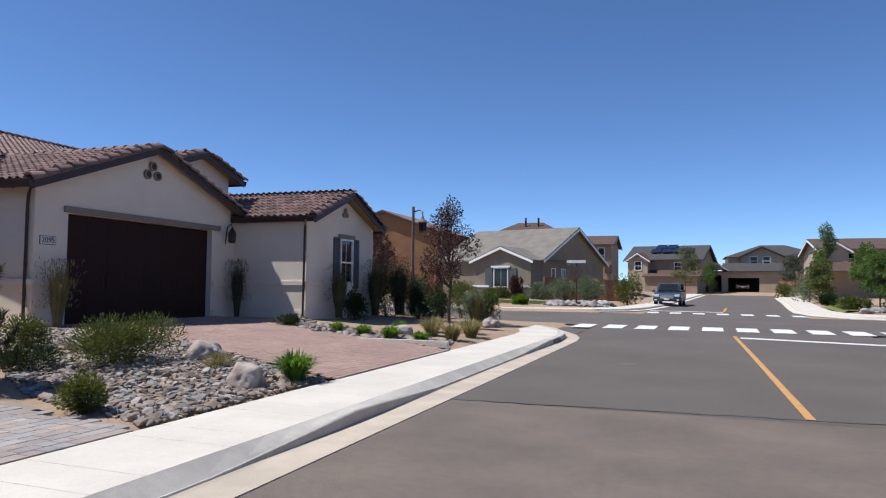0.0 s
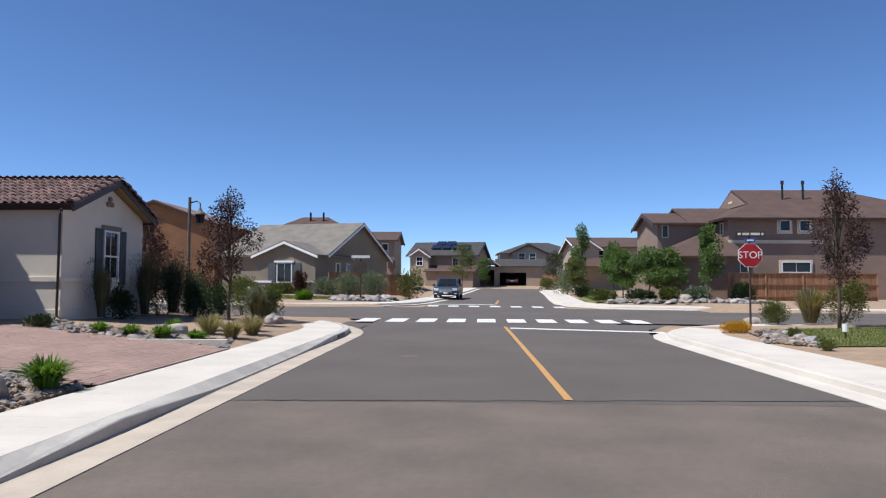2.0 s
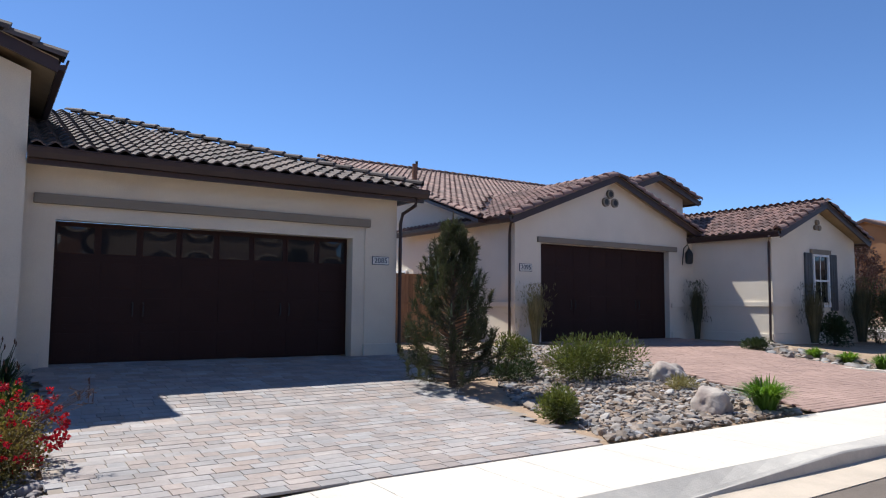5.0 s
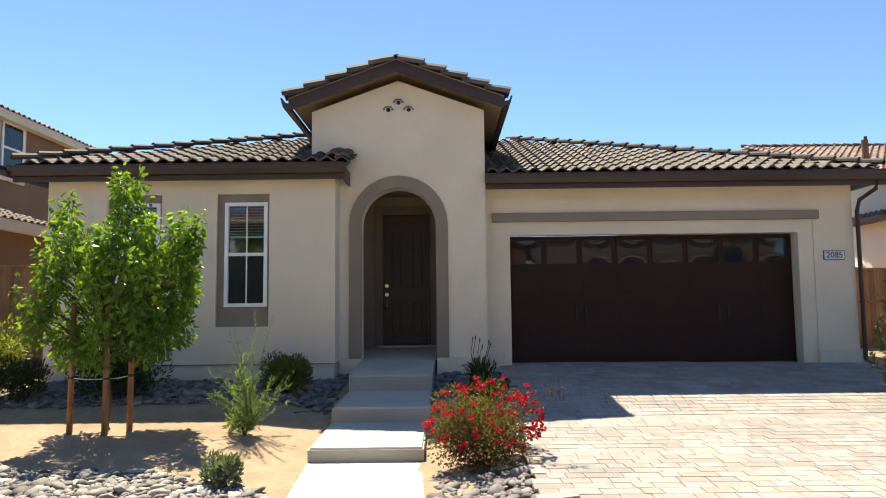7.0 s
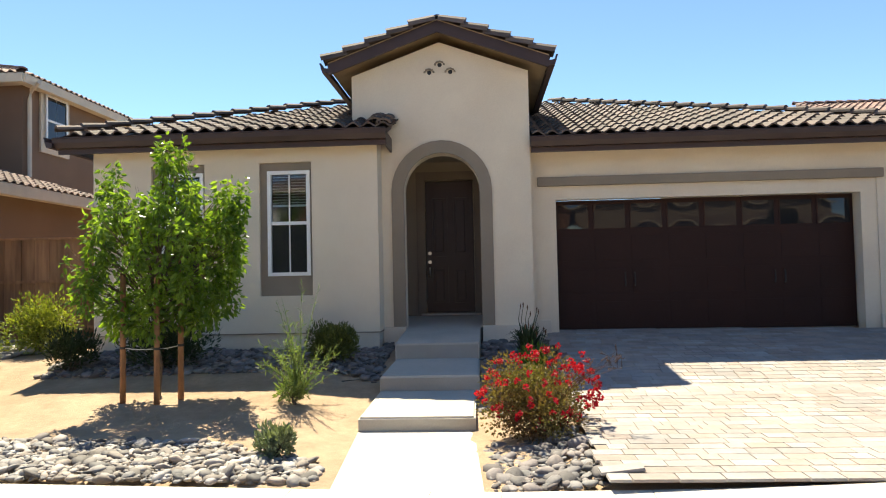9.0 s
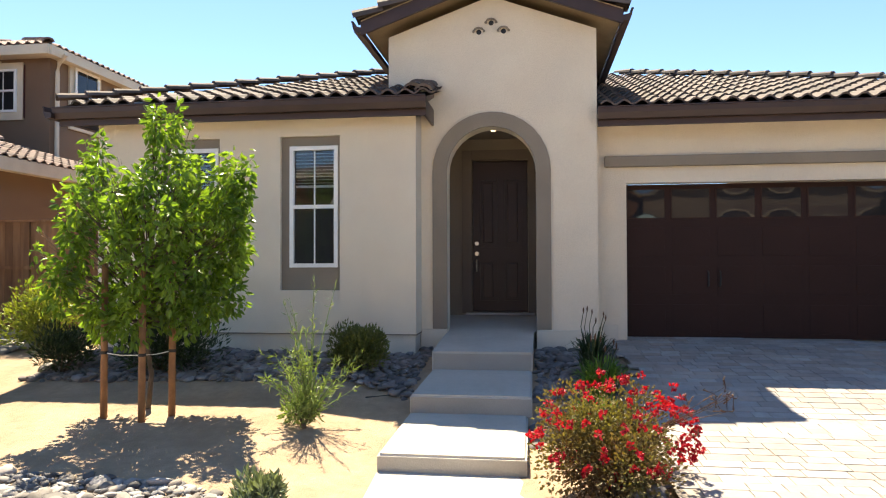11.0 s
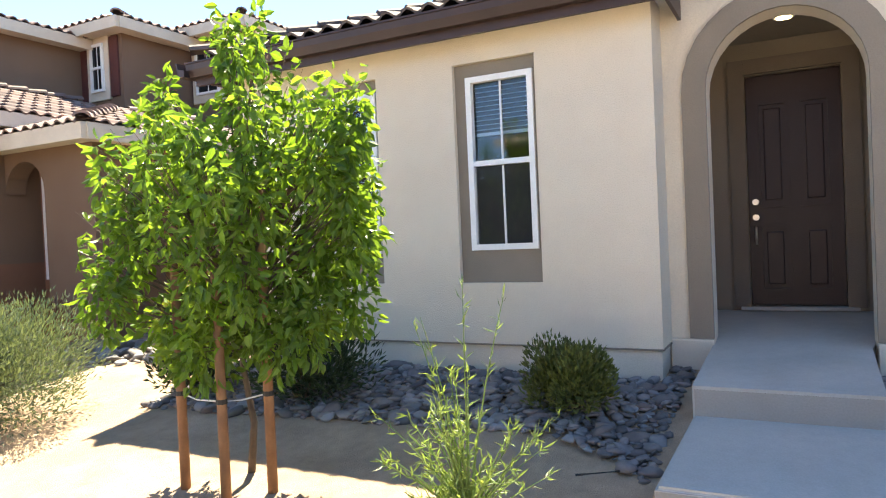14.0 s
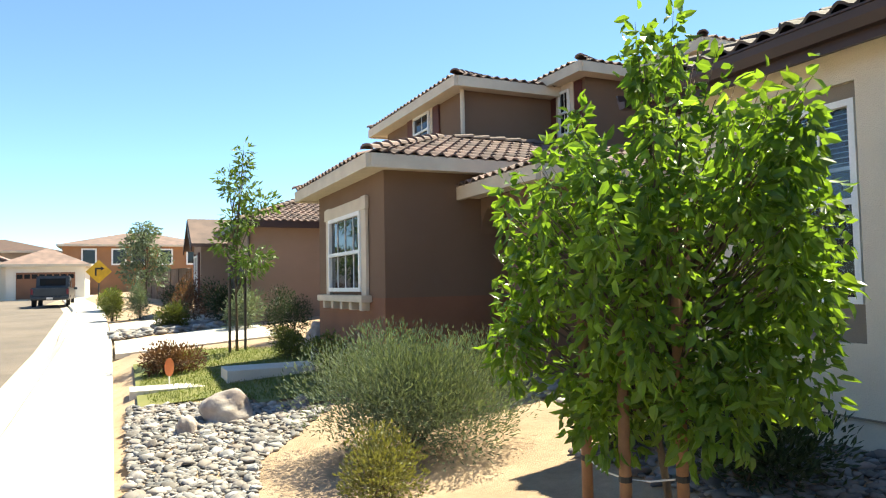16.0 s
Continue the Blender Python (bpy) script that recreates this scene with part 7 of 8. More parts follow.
for i, (x, y, r, h) in enumerate(((-9.55, 0.12, 0.36, 0.72), (-8.55, 0.12, 0.40, 0.62), (-7.7, 0.02, 0.36, 0.52), (-9.0, 0.2, 0.3, 0.5))):
    cl = grass_clump("daylily", spot(x, y), r, h, LEAF_LILY if i != 0 else LEAF_DARK, "daylily clump of arching strap leaves by the walk", 130, 60 + i, 0.011, 0.7, "daylily")
    if i < 2:
        bm = bmesh.new()
        for k in range(6):
            a = k * 1.1
            bx, by, bz = x + 0.13 * math.cos(a), y + 0.13 * math.sin(a), gz(x, y)
            tube(bm, [(x, y, bz), (bx, by, bz + h * 0.8), (bx + 0.02, by + 0.03, bz + h * (0.9 + 0.035 * k))], [0.006, 0.005, 0.004], 5)
        part("stalkwork", bm, LEAF_DARK, cl)
        bm = bmesh.new()
        for k in range(6):
            a = k * 1.1
            bx, by, bz = x + 0.13 * math.cos(a) + 0.02, y + 0.13 * math.sin(a) + 0.03, gz(x, y) + h * (0.9 + 0.035 * k)
            tube(bm, [(bx, by, bz - 0.02), (bx, by, bz + 0.02), (bx + 0.01, by, bz + 0.05)], [0.004, 0.011, 0.003], 6)
        part("seed_growth", bm, LEAF_RUSSET, cl, "dry dark seed heads")
hose = part("drip_line", tube(bmesh.new(), [spot(-8.6, -2.3, 0.02), spot(-8.8, -2.0, 0.03), spot(-9.1, -1.9, 0.03)], 0.008, 6), BLACKM)
tagged(hose, "thin black drip irrigation tube on the soil", "hose")

# ---------- planting between the drives ----------


def pine(at, height, radius, seed=7):
    rng = np.random.default_rng(seed)
    x, y, z = at
    t = thing("pine_tree", at, "young dark pine with dense upswept branches", "tree")
    part("trunk", tube(bmesh.new(), [(x, y, z - 0.05), (x, y, z + height * 0.5), (x, y, z + height * 0.95)], [0.06, 0.04, 0.01], 8), BARK, t)
    bm = bmesh.new()
    ps, ds = [], []
    for i in range(240):
        s = rng.uniform(0, 1) ** 1.1
        a = rng.uniform(0, math.tau)
        r = radius * (1.0 - s) ** 0.75 * rng.uniform(0.6, 1.08) * min(1.0, 0.9 + s) + 0.06
        b = Vector((x, y, z + 0.04 + s * height * 0.80))
        e = b + Vector((math.cos(a) * r, math.sin(a) * r, 0.03 + (0.08 + 0.55 * min(1.0, s * 1.6)) * r))
        m = b.lerp(e, 0.6) + Vector((0, 0, -0.04))
        tip = e + Vector((math.cos(a) * 0.03, math.sin(a) * 0.03, 0.17))
        tube(bm, [b, m, e, tip], [0.014, 0.010, 0.006, 0.004], 5)
        line_ = [m, e, tip]
        for k in range(130):
            u = rng.uniform(0, 2)
            j = int(min(1, u))
            p = line_[j].lerp(line_[j + 1], u - j)
            d = (line_[j + 1] - line_[j]).normalized()
            ps.append(tuple(p))
            ds.append(tuple(d * 1.0 + Vector(rng.normal(0, 0.55, 3))))
    part("branchwork", bm, BARK, t)
    v, f = leaf_cloud(np.array(ps), np.array(ds), 0.09, 0.011, rng)
    link_mesh("needles", v, f, PINE, t)
    bm = bmesh.new()
    for i in range(22):
        s = rng.uniform(0.3, 1)
        a = rng.uniform(0, math.tau)
        r = radius * (1 - s) ** 0.75 * 0.8
        b = Vector((x + math.cos(a) * r, y + math.sin(a) * r, z + 0.25 + s * height * 0.78))
        tube(bm, [b, b + Vector((0, 0, 0.09)), b + Vector((0, 0, 0.2))], [0.016, 0.014, 0.006], 6)
    part("new_growth", bm, LEAF_SAGE, t, "pale upright new shoots")
    return t


pine(spot(-8.42, 5.9), 2.85, 0.78)
shrub("round_shrub", spot(-5.85, 5.65), (0.72, 0.7, 0.46), LEAF_GREEN, "small round olive-green shrub on the rock bed", 1500, (0.04, 0.018), 41)
shrub("spreading_juniper", spot(-8.0, 8.4), (1.5, 1.9, 0.80), LEAF_GREEN, "wide spreading green shrub on the rock bed", 3200, (0.06, 0.016), 42, upward=0.5, lobes=14)
shrub("low_shrub", spot(-9.9, 8.3), (0.9, 1.0, 0.6), LEAF_GREEN, "olive shrub at the corner of the garage", 1100, (0.05, 0.018), 43)
shrub("low_shrub", spot(-8.6, 7.3), (0.8, 0.9, 0.4), LEAF_DARK, "low dark shrub behind the rocks", 800, (0.05, 0.018), 44)
boulder(spot(-7.35, 9.55), (0.5, 0.7, 0.32), 2)
boulder(spot(-5.35, 7.95), (0.45, 0.52, 0.36), 3)
boulder(spot(-9.2, 8.8), (0.5, 0.6, 0.4), 5)
grass_clump("grass_clump", spot(-5.05, 8.65), 0.48, 0.60, LEAF_LILY, "bright green arching grass clump beside the drive", 420, 71, 0.009)
shrub("straw_tuft", spot(-6.6, 9.0), (0.5, 0.6, 0.22), STRAW, "dry straw-coloured tuft on the rocks", 400, (0.08, 0.008), 45)


def reeds(at, r, h, seed, label="tall dark feathery reed grass against the wall", mat=None):
    t = grass_clump("reed_grass", at, r, h, mat or REED, label, 560, seed, 0.009, 0.25)
    rng = np.random.default_rng(seed)
    v, f = [], []
    x, y, z = at
    ps = np.stack([x + rng.normal(0, r * 0.45, 800), y + rng.normal(0, r * 0.5, 800), z + h * rng.uniform(0.3, 1.1, 800)], 1)
    v, f = leaf_cloud(ps, np.tile((0, 0, 1.0), (800, 1)), 0.12, 0.014, rng)
    link_mesh("plumes", v, f, mat or REED, t)
    return t


reeds((-12.9, 11.5, 0.55), 0.36, 1.35, 81, "straw-tipped reed grass beside the garage door", STRAW)
reeds((-12.95, 18.0, 0.55), 0.30, 1.55, 82)
reeds((-10.25, 19.6, 0.52), 0.42, 1.5, 83)
reeds((-10.2, 22.2, 0.5), 0.5, 1.75, 84)
reeds((-9.9, 23.6, 0.48), 0.6, 1.9, 85)
for i, (x, y, r, h) in enumerate(((-8.1, 15.55, 0.30, 0.40), (-7.3, 15.45, 0.34, 0.42), (-6.45, 15.15, 0.42, 0.50), (-5.65, 15.1, 0.34, 0.42), (-7.0, 17.0, 0.3, 0.5))):
    grass_clump("grass_clump", spot(x, y), r, h, LEAF_LILY, "bright green grass clump in a row beside the drive", 300, 90 + i, 0.010)
shrub("low_shrub", spot(-9.7, 15.9), (0.7, 0.7, 0.35), LEAF_DARK, "low dark shrub at the foot of the wall", 600, (0.06, 0.02), 46)
shrub("dark_shrub", spot(-9.1, 23.6), (1.0, 1.0, 1.6), LEAF_DARK, "tall dark green shrub at the corner", 1700, (0.06, 0.022), 47)
shrub("dark_shrub", spot(-8.6, 24.8), (0.9, 0.9, 1.3), LEAF_DARK, "tall dark green shrub at the corner", 1400, (0.06, 0.022), 48)
shrub("loose_shrub", spot(-7.2, 24.6), (1.3, 1.3, 1.3), LEAF_SAGE, "loose grey-green shrub under the plum tree", 1300, (0.06, 0.018), 49)
shrub("loose_shrub", spot(-9.9, 25.6), (1.6, 1.4, 1.5), LEAF_GREEN, "loose green shrub at the corner", 1500, (0.06, 0.018), 50)
for i, (x, y, w, h, m) in enumerate(((-10.3, 23.4, 1.7, 2.2, LEAF_DARK), (-9.3, 24.6, 1.7, 1.9, LEAF_DARK), (-8.3, 23.2, 1.2, 1.3, LEAF_DARK), (-11.2, 24.4, 2.0, 3.2, LEAF_PLUM), (-10.4, 25.2, 1.6, 2.5, LEAF_PLUM), (-8.2, 25.8, 1.6, 1.5, LEAF_GREEN), (-6.7, 23.9, 1.1, 1.2, LEAF_GREEN), (-10.0, 20.2, 0.8, 1.0, LEAF_DARK))):
    shrub("corner_shrub", spot(x, y), (w, w, h), m, "dense dark shrub massed at the street corner" if m is not LEAF_PLUM else "dense burgundy shrub massed at the street corner", 1300, (0.07, 0.03), 300 + i)
grass_clump("fountain_grass", spot(-6.1, 21.0), 0.5, 1.35, REED, "tall green-brown fountain grass at the corner", 380, 101, 0.010, 0.5)
for i, (x, y) in enumerate(((-5.4, 16.6), (-6.2, 17.3), (-5.3, 17.9), (-6.6, 18.4), (-5.7, 19.0))):
    grass_clump("straw_grass", spot(x, y), 0.55, 0.6, STRAW, "pale straw-coloured feather grass", 300, 110 + i, 0.008, 0.6)
boulder(spot(-6.7, 16.3), (0.6, 0.9, 0.3), 8, label="flat pale boulder among the grasses")
boulder(spot(-6.0, 22.4), (0.5, 1.0, 0.35), 9, label="flat pale boulder near the corner")


def plum(at, height, w, label, seed, n=2600):
    rng = np.random.default_rng(seed)
    x, y, z = at
    bl = []
    for k in range(20):
        s = k / 19
        r = w * (0.9 * math.sin(math.pi * min(1, 0.25 + s * 0.72)) * 0.62)
        a = rng.uniform(0, math.tau)
        bl.append((x + math.cos(a) * r, y + math.sin(a) * r, z + height * (0.36 + 0.56 * s), w * 0.26, w * 0.26, height * 0.085))
    bl.append((x, y, z + height * 0.97, w * 0.1, w * 0.1, height * 0.08))
    return limb_tree("plum_tree", at, height * 0.95, 0.05, bl, n, (0.10, 0.045), LEAF_PLUM, label, seed, clear=0.3)


plum(spot(-7.6, 22.7), 4.3, 1.4, "purple-leaf plum tree with an open crown", 121, 3600)
plum(spot(-12.3, 26.5), 4.0, 1.1, "purple-leaf plum tree behind the wing", 122, 4200)
plum(spot(11.7, 21.6), 4.7, 1.15, "purple-leaf plum tree on the corner lawn", 123, 3400)

# ---------- planting across the street and beyond the crossing ----------
shrub("flower_bed", spot(8.15, 20.3), (1.1, 0.8, 0.35), FLOWER_Y, "low mound of yellow-orange flowers at the kerb", 1100, (0.04, 0.03), 51)
shrub("round_shrub", spot(11.0, 24.2), (1.2, 1.1, 0.95), LEAF_GREEN, "round green shrub by the corner lawn", 1400, (0.06, 0.025), 52)
shrub("green_shrub", spot(12.9, 23.6), (1.6, 1.5, 1.6), LEAF_GREEN, "bushy green shrub beside the brown wall", 1800, (0.07, 0.028), 53)
grass_clump("pampas_grass", spot(12.0, 24.0), 0.8, 1.55, STRAW, "tall pale pampas grass clump", 420, 131, 0.014, 0.55)
shrub("small_shrub", spot(7.95, 15.0), (0.4, 0.4, 0.3), LEAF_GREEN, "small green shrub by the pavement", 400, (0.04, 0.02), 54)
shrub("small_shrub", spot(8.7, 18.0), (0.4, 0.4, 0.32), LEAF_GREEN, "small green shrub on the rocks", 400, (0.04, 0.02), 55)
shrub("russet_shrub", spot(11.0, 16.4), (0.9, 0.8, 0.4), LEAF_RUSSET, "low russet shrub by the lawn", 600, (0.05, 0.02), 56)
boulder(spot(10.4, 24.9), (0.9, 0.6, 0.4), 11, label="pale boulder near the stop sign")


def street_tree(at, height, w, seed, mat=None, label="slender green street tree", n=2600, narrow=1.0):
    rng = np.random.default_rng(seed)
    x, y, z = at
    bl = []
    for k in range(14):
        s = k / 13
        r = w * math.sin(math.pi * min(1, 0.2 + s * 0.78)) * 0.32
        a = rng.uniform(0, math.tau)
        bl.append((x + math.cos(a) * r, y + math.sin(a) * r, z + height * (0.34 + 0.6 * s), w * 0.24 * narrow, w * 0.24 * narrow, height * 0.10))
    return limb_tree("street_tree", at, height * 0.95, 0.05, bl, n, (0.19, 0.095), mat or LEAF_TREE, label, seed)


for i, (x, y, h, w, m) in enumerate(((11.1, 66, 6.4, 1.9, None), (11.3, 52.5, 4.0, 2.0, None), (12.3, 46.0, 3.4, 2.9, LEAF_TREE), (13.4, 45.6, 3.3, 2.6, LEAF_TREE), (10.9, 47.5, 3.3, 2.2, LEAF_TREE), (15.5, 44.0, 4.7, 1.7, LEAF_TREE), (-0.4, 92, 6.0, 4.0, LEAF_GREEN), (2.6, 98, 4.2, 2.2, LEAF_TREE), (13.5, 104, 5.0, 4.2, LEAF_DARK), (16.5, 100, 4.0, 2.6, LEAF_GREEN), (9.6, 60, 3.4, 2.4, LEAF_GREEN))):
    street_tree(spot(x, y), h, w, 140 + i, m)
for i, (x, y, sx, sy, sz, m, lab) in enumerate((
        (-8.6, 52.6, 3.0, 2.2, 1.9, LEAF_SAGE, "large grey-green shrub beside the fence"), (-6.6, 52.2, 2.6, 2.2, 2.2, LEAF_SAGE, "large straw-green shrub beside the fence"),
        (-4.2, 53.5, 2.8, 3.2, 2.7, LEAF_GREEN, "big dark green shrub by the parked car"), (-10.8, 53.5, 2.0, 1.6, 1.5, LEAF_SAGE, "grey-green shrub by the lawn"),
        (-14.6, 55.0, 3.0, 1.4, 1.1, LEAF_GREEN, "green shrubs under the window"), (-13.1, 54.8, 1.0, 1.0, 1.9, LEAF_PLUM, "dark red shrub under the window"),
        (-17.5, 54.0, 3.0, 2.0, 1.6, LEAF_GREEN, "green shrubs at the corner of the house"), (-12.0, 43.3, 1.2, 1.0, 0.7, LEAF_LILY, "bright green shrub by the kerb"),
        (-10.0, 43.0, 0.9, 0.8, 0.6, LEAF_LILY, "bright green shrub by the kerb"), (9.3, 54.0, 1.6, 1.4, 0.9, LEAF_DARK, "clipped dark shrub by the pavement"),
        (9.4, 46.5, 2.2, 1.5, 0.8, LEAF_GREEN, "low green shrub on the verge"), (11.0, 42.8, 2.0, 1.4, 0.8, LEAF_DARK, "low dark shrub on the verge"),
        (12.6, 42.6, 1.4, 1.2, 0.9, LEAF_GREEN, "low green shrub on the verge"), (14.3, 43.0, 1.8, 1.2, 1.0, LEAF_SAGE, "loose shrub on the verge"),
        (17.4, 43.6, 1.4, 1.1, 1.2, LEAF_DARK, "dark shrub before the fence"), (9.6, 80.0, 3.0, 2.4, 1.8, LEAF_GREEN, "rounded green shrub at the bend"),
        (12.5, 86.0, 3.0, 2.4, 2.2, LEAF_DARK, "rounded dark shrub at the bend"), (2.0, 104.0, 5.0, 2.0, 1.2, LEAF_GREEN, "hedge before the far house"),
        (9.2, 62.0, 2.4, 2.2, 2.6, LEAF_SAGE, "blue-green conifer shrub by the pavement"))):
    shrub("verge_shrub", spot(x, y), (sx, sy, sz), m, lab, 900, (0.16, 0.06), 160 + i)
boulder(spot(-13.5, 43.0), (0.8, 0.7, 0.75), 12, BOULDER, "upright tan boulder by the kerb")
boulder(spot(13.4, 42.2), (0.9, 0.7, 0.5), 13, BOULDER, "grey boulder on the verge")

# ---------- planting round the brown neighbour ----------
shrub("sage_shrub", spot(-7.9, -7.85), (2.2, 2.3, 1.3), LEAF_SAGE, "large billowing grey-green sage shrub", 17000, (0.05, 0.0105), 61, upward=0.9, lobes=26, stems=20)
shrub("yellow_green_shrub", spot(-7.05, -6.35), (0.95, 0.95, 0.72), LEAF_OLIVE, "airy olive-green shrub with reddish tips", 1500, (0.036, 0.016), 62, upward=0.8)
shrub("pink_sage", spot(-9.6, -9.6), (1.2, 1.4, 1.1), LEAF_RUSSET, "dry pinkish flowering shrub behind the sage", 900, (0.10, 0.008), 63, upward=1.4)
boulder(spot(-6.5, -10.6), (0.66, 0.62, 0.38), 14, label="large pale pinkish boulder on the cobbles")
boulder(spot(-5.95, -10.2), (0.25, 0.25, 0.2), 15, label="small pale round boulder")
boulder(spot(-7.4, -10.5), (0.22, 0.22, 0.18), 16, ROCK_BLUE, label="small dark round boulder")
boulder(spot(-9.3, -16.9), (0.6, 0.8, 0.5), 17, label="grey boulder below the house corner")
shrub("russet_shrub", spot(-6.0, -15.0), (1.3, 1.2, 0.7), LEAF_RUSSET, "spreading russet-leaved shrub by the pavement", 1500, (0.06, 0.022), 64)
shrub("dark_shrub", spot(-8.9, -18.2), (1.3, 1.4, 1.5), LEAF_DARK, "tall dark shrub at the house corner", 1800, (0.06, 0.02), 65)
shrub("low_shrub", spot(-8.45, -13.0), (0.8, 1.6, 0.75), LEAF_GREEN, "low green shrub below the bay window", 1100, (0.06, 0.02), 66)
shrub("low_shrub", spot(-8.3, -15.3), (0.8, 1.4, 0.7), LEAF_GREEN, "low green shrub below the bay window", 1000, (0.06, 0.02), 67)
for i, (x, y, sx, sz, m, lab) in enumerate((
        (-7.6, -27.5, 2.2, 1.9, LEAF_RUSSET, "bushy russet and green shrub beside a drive"), (-6.6, -25.2, 1.1, 0.9, LEAF_GREEN, "round green shrub on the rocks"),
        (-8.3, -25.6, 1.5, 1.6, LEAF_DARK, "dark shrub below the wall"), (-8.6, -22.4, 1.2, 1.5, LEAF_SAGE, "grey feathery shrub below the wall"), (-5.9, -31.0, 1.1, 1.6, LEAF_SAGE, "upright grey shrub by the pavement"),
        (-4.9, -31.4, 1.2, 1.5, LEAF_GREEN, "round shrub by the pavement"), (-4.6, -38.0, 1.2, 1.2, LEAF_YELLOW, "yellow flowering shrub by the pavement"),
        (-7.4, -32.2, 1.6, 1.6, LEAF_DARK, "dark shrub before the fence"), (5.0, -62.0, 1.6, 1.2, LEAF_RUSSET, "russet shrub by a far house"), (7.2, -62.0, 2.2, 0.9, LEAF_GREEN, "low shrubs by a far house"))):
    shrub("verge_shrub", spot(x, y), (sx, sx, sz), m, lab, 1000, (0.10, 0.03), 180 + i)
rngy = np.random.default_rng(9)
yt = spot(-7.55, -17.2)
bl = [(yt[0] + rngy.normal(0, 0.22), yt[1] + rngy.normal(0, 0.22), yt[2] + h, w, w, 0.26) for h, w in ((1.85, 0.42), (2.1, 0.5), (2.4, 0.3), (2.7, 0.35), (3.0, 0.45), (3.3, 0.45), (3.55, 0.42), (3.8, 0.3), (4.1, 0.2), (4.4, 0.18))]
limb_tree("young_tree", yt, 4.3, 0.03, bl, 1300, (0.16, 0.055), LEAF_TREE, "tall thin young tree with stakes on the lawn", 71, clear=0.3)
for sx, sy in ((-7.75, -17.3), (-7.38, -17.05)):
    b = spot(sx, sy)
    stk = thing("tree_stake", b, "dark wooden stake beside the thin young tree", "stake", "stakes of the young tree")
    part("pole", tube(bmesh.new(), [(sx, sy, b[2] - 0.1), (sx, sy, b[2] + 1.7)], 0.03, 8), STEELPOST, stk)
olv = spot(-6.3, -39.5)
street_tree(olv, 4.2, 2.6, 190, LEAF_SAGE, "bushy grey-green olive-like tree by the fence", 2600)


# ---------- lawns ----------
def lawn(name, poly, label, blades, height=0.05, seed=1, wide=0.006):
    rng = np.random.default_rng(seed)
    xs_, ys_ = [p[0] for p in poly], [p[1] for p in poly]
    t = thing(name, (sum(xs_) / len(xs_), sum(ys_) / len(ys_), gz(sum(xs_) / len(xs_), sum(ys_) / len(ys_))), label, "lawn", kind="stuff")
    step = 0.5
    vs, fs, ids = [], [], {}

    def vid(i, j):
        if (i, j) not in ids:
            ids[(i, j)] = len(vs)
            x, y = min(xs_) + i * step, min(ys_) + j * step
            vs.append((x, y, gz(x, y) + 0.03))
        return ids[(i, j)]
    for i in range(int((max(xs_) - min(xs_)) / step) + 1):
        for j in range(int((max(ys_) - min(ys_)) / step) + 1):
            if in_poly(min(xs_) + (i + 0.5) * step, min(ys_) + (j + 0.5) * step, poly):
                fs.append((vid(i, j), vid(i + 1, j), vid(i + 1, j + 1), vid(i, j + 1)))
    link_mesh("turf", vs, fs, GRASSBASE, t, smooth=True)
    ps = []
    while len(ps) < blades:
        x, y = rng.uniform(min(xs_), max(xs_)), rng.uniform(min(ys_), max(ys_))
        if in_poly(x, y, poly):
            ps.append((x, y, gz(x, y) + 0.02))
    v, f = leaf_cloud(np.array(ps), np.tile((0, 0, 1.0), (blades, 1)), height, wide, rng)
    ob = link_mesh("grass", v, f, BLADE, t)
    ob["kind"] = "stuff"
    return t


lawn("lawn", [(-5.6, -12.3), (-7.8, -10.7), (-8.9, -12.0), (-8.95, -16.6), (-6.7, -18.6), (-5.7, -17.0), (-5.5, -14.0)], "sunlit olive-green lawn before the brown house", 16000, 0.06, 3, 0.008)
lawn("lawn", [(8.3, 15.6), (9.2, 21.0), (12.7, 21.2), (12.8, 15.2)], "dry green corner lawn", 9000, 0.06, 4, 0.012)
lawn("lawn", [(-15, 44.2), (-9, 44.6), (-8, 49), (-14, 51)], "green lawn before the grey house", 3000, 0.08, 5, 0.03)
lawn("lawn", [(8.2, 44.5), (10.6, 43.5), (10.8, 50), (8.6, 56)], "green verge beyond the crossing", 2500, 0.08, 6, 0.03)
bm = bmesh.new()
for x0, x1, ya, yb, h, lab in ((-6.75, -5.35, -13.75, -13.15, 0.05, "flush pale concrete walk slab"), (-8.35, -6.8, -13.9, -13.1, 0.17, "raised pale concrete walk slab"), (-9.0, -8.38, -13.9, -13.1, 0.34, "upper pale concrete walk slab")):
    z = gz((x0 + x1) / 2, (ya + yb) / 2)
    ob = part("path_slab", boxed(x0, x1, ya, yb, z - 0.15, z + h, bevel=0.012), CONC)
    tagged(ob, lab + " on the lawn", "path")

# ---------- drives ----------
def drive_z(x, y):
    e = inner_edge(y)
    k = min(1.0, max(0.0, (e - x) / 6.7))
    rise = float(np.interp(y, [-20, -8, 0, 18], [0.45, 0.42, 0.41, 0.40]))
    if 0 < y < 8:
        return near_drive(x)
    return max(road_z(y), 0.0 if 0 < y < 20 else -9) + 0.13 + rise * k + 0.03


def drive_bed(name, pts, label, mat):
    vs = [(x, y, drive_z(x, y) + 0.012) for x, y in pts]
    ob = part(name, prism(bmesh.new(), vs, (0, 0, -0.12)), mat)
    return tagged(ob, label, "drive")


drive_bed("concrete_drive", [(-5.1, -19.3), (-5.05, -22.6), (-9.0, -23.6), (-9.0, -19.4)], "pale tan concrete drive beside the brown house", CONC)
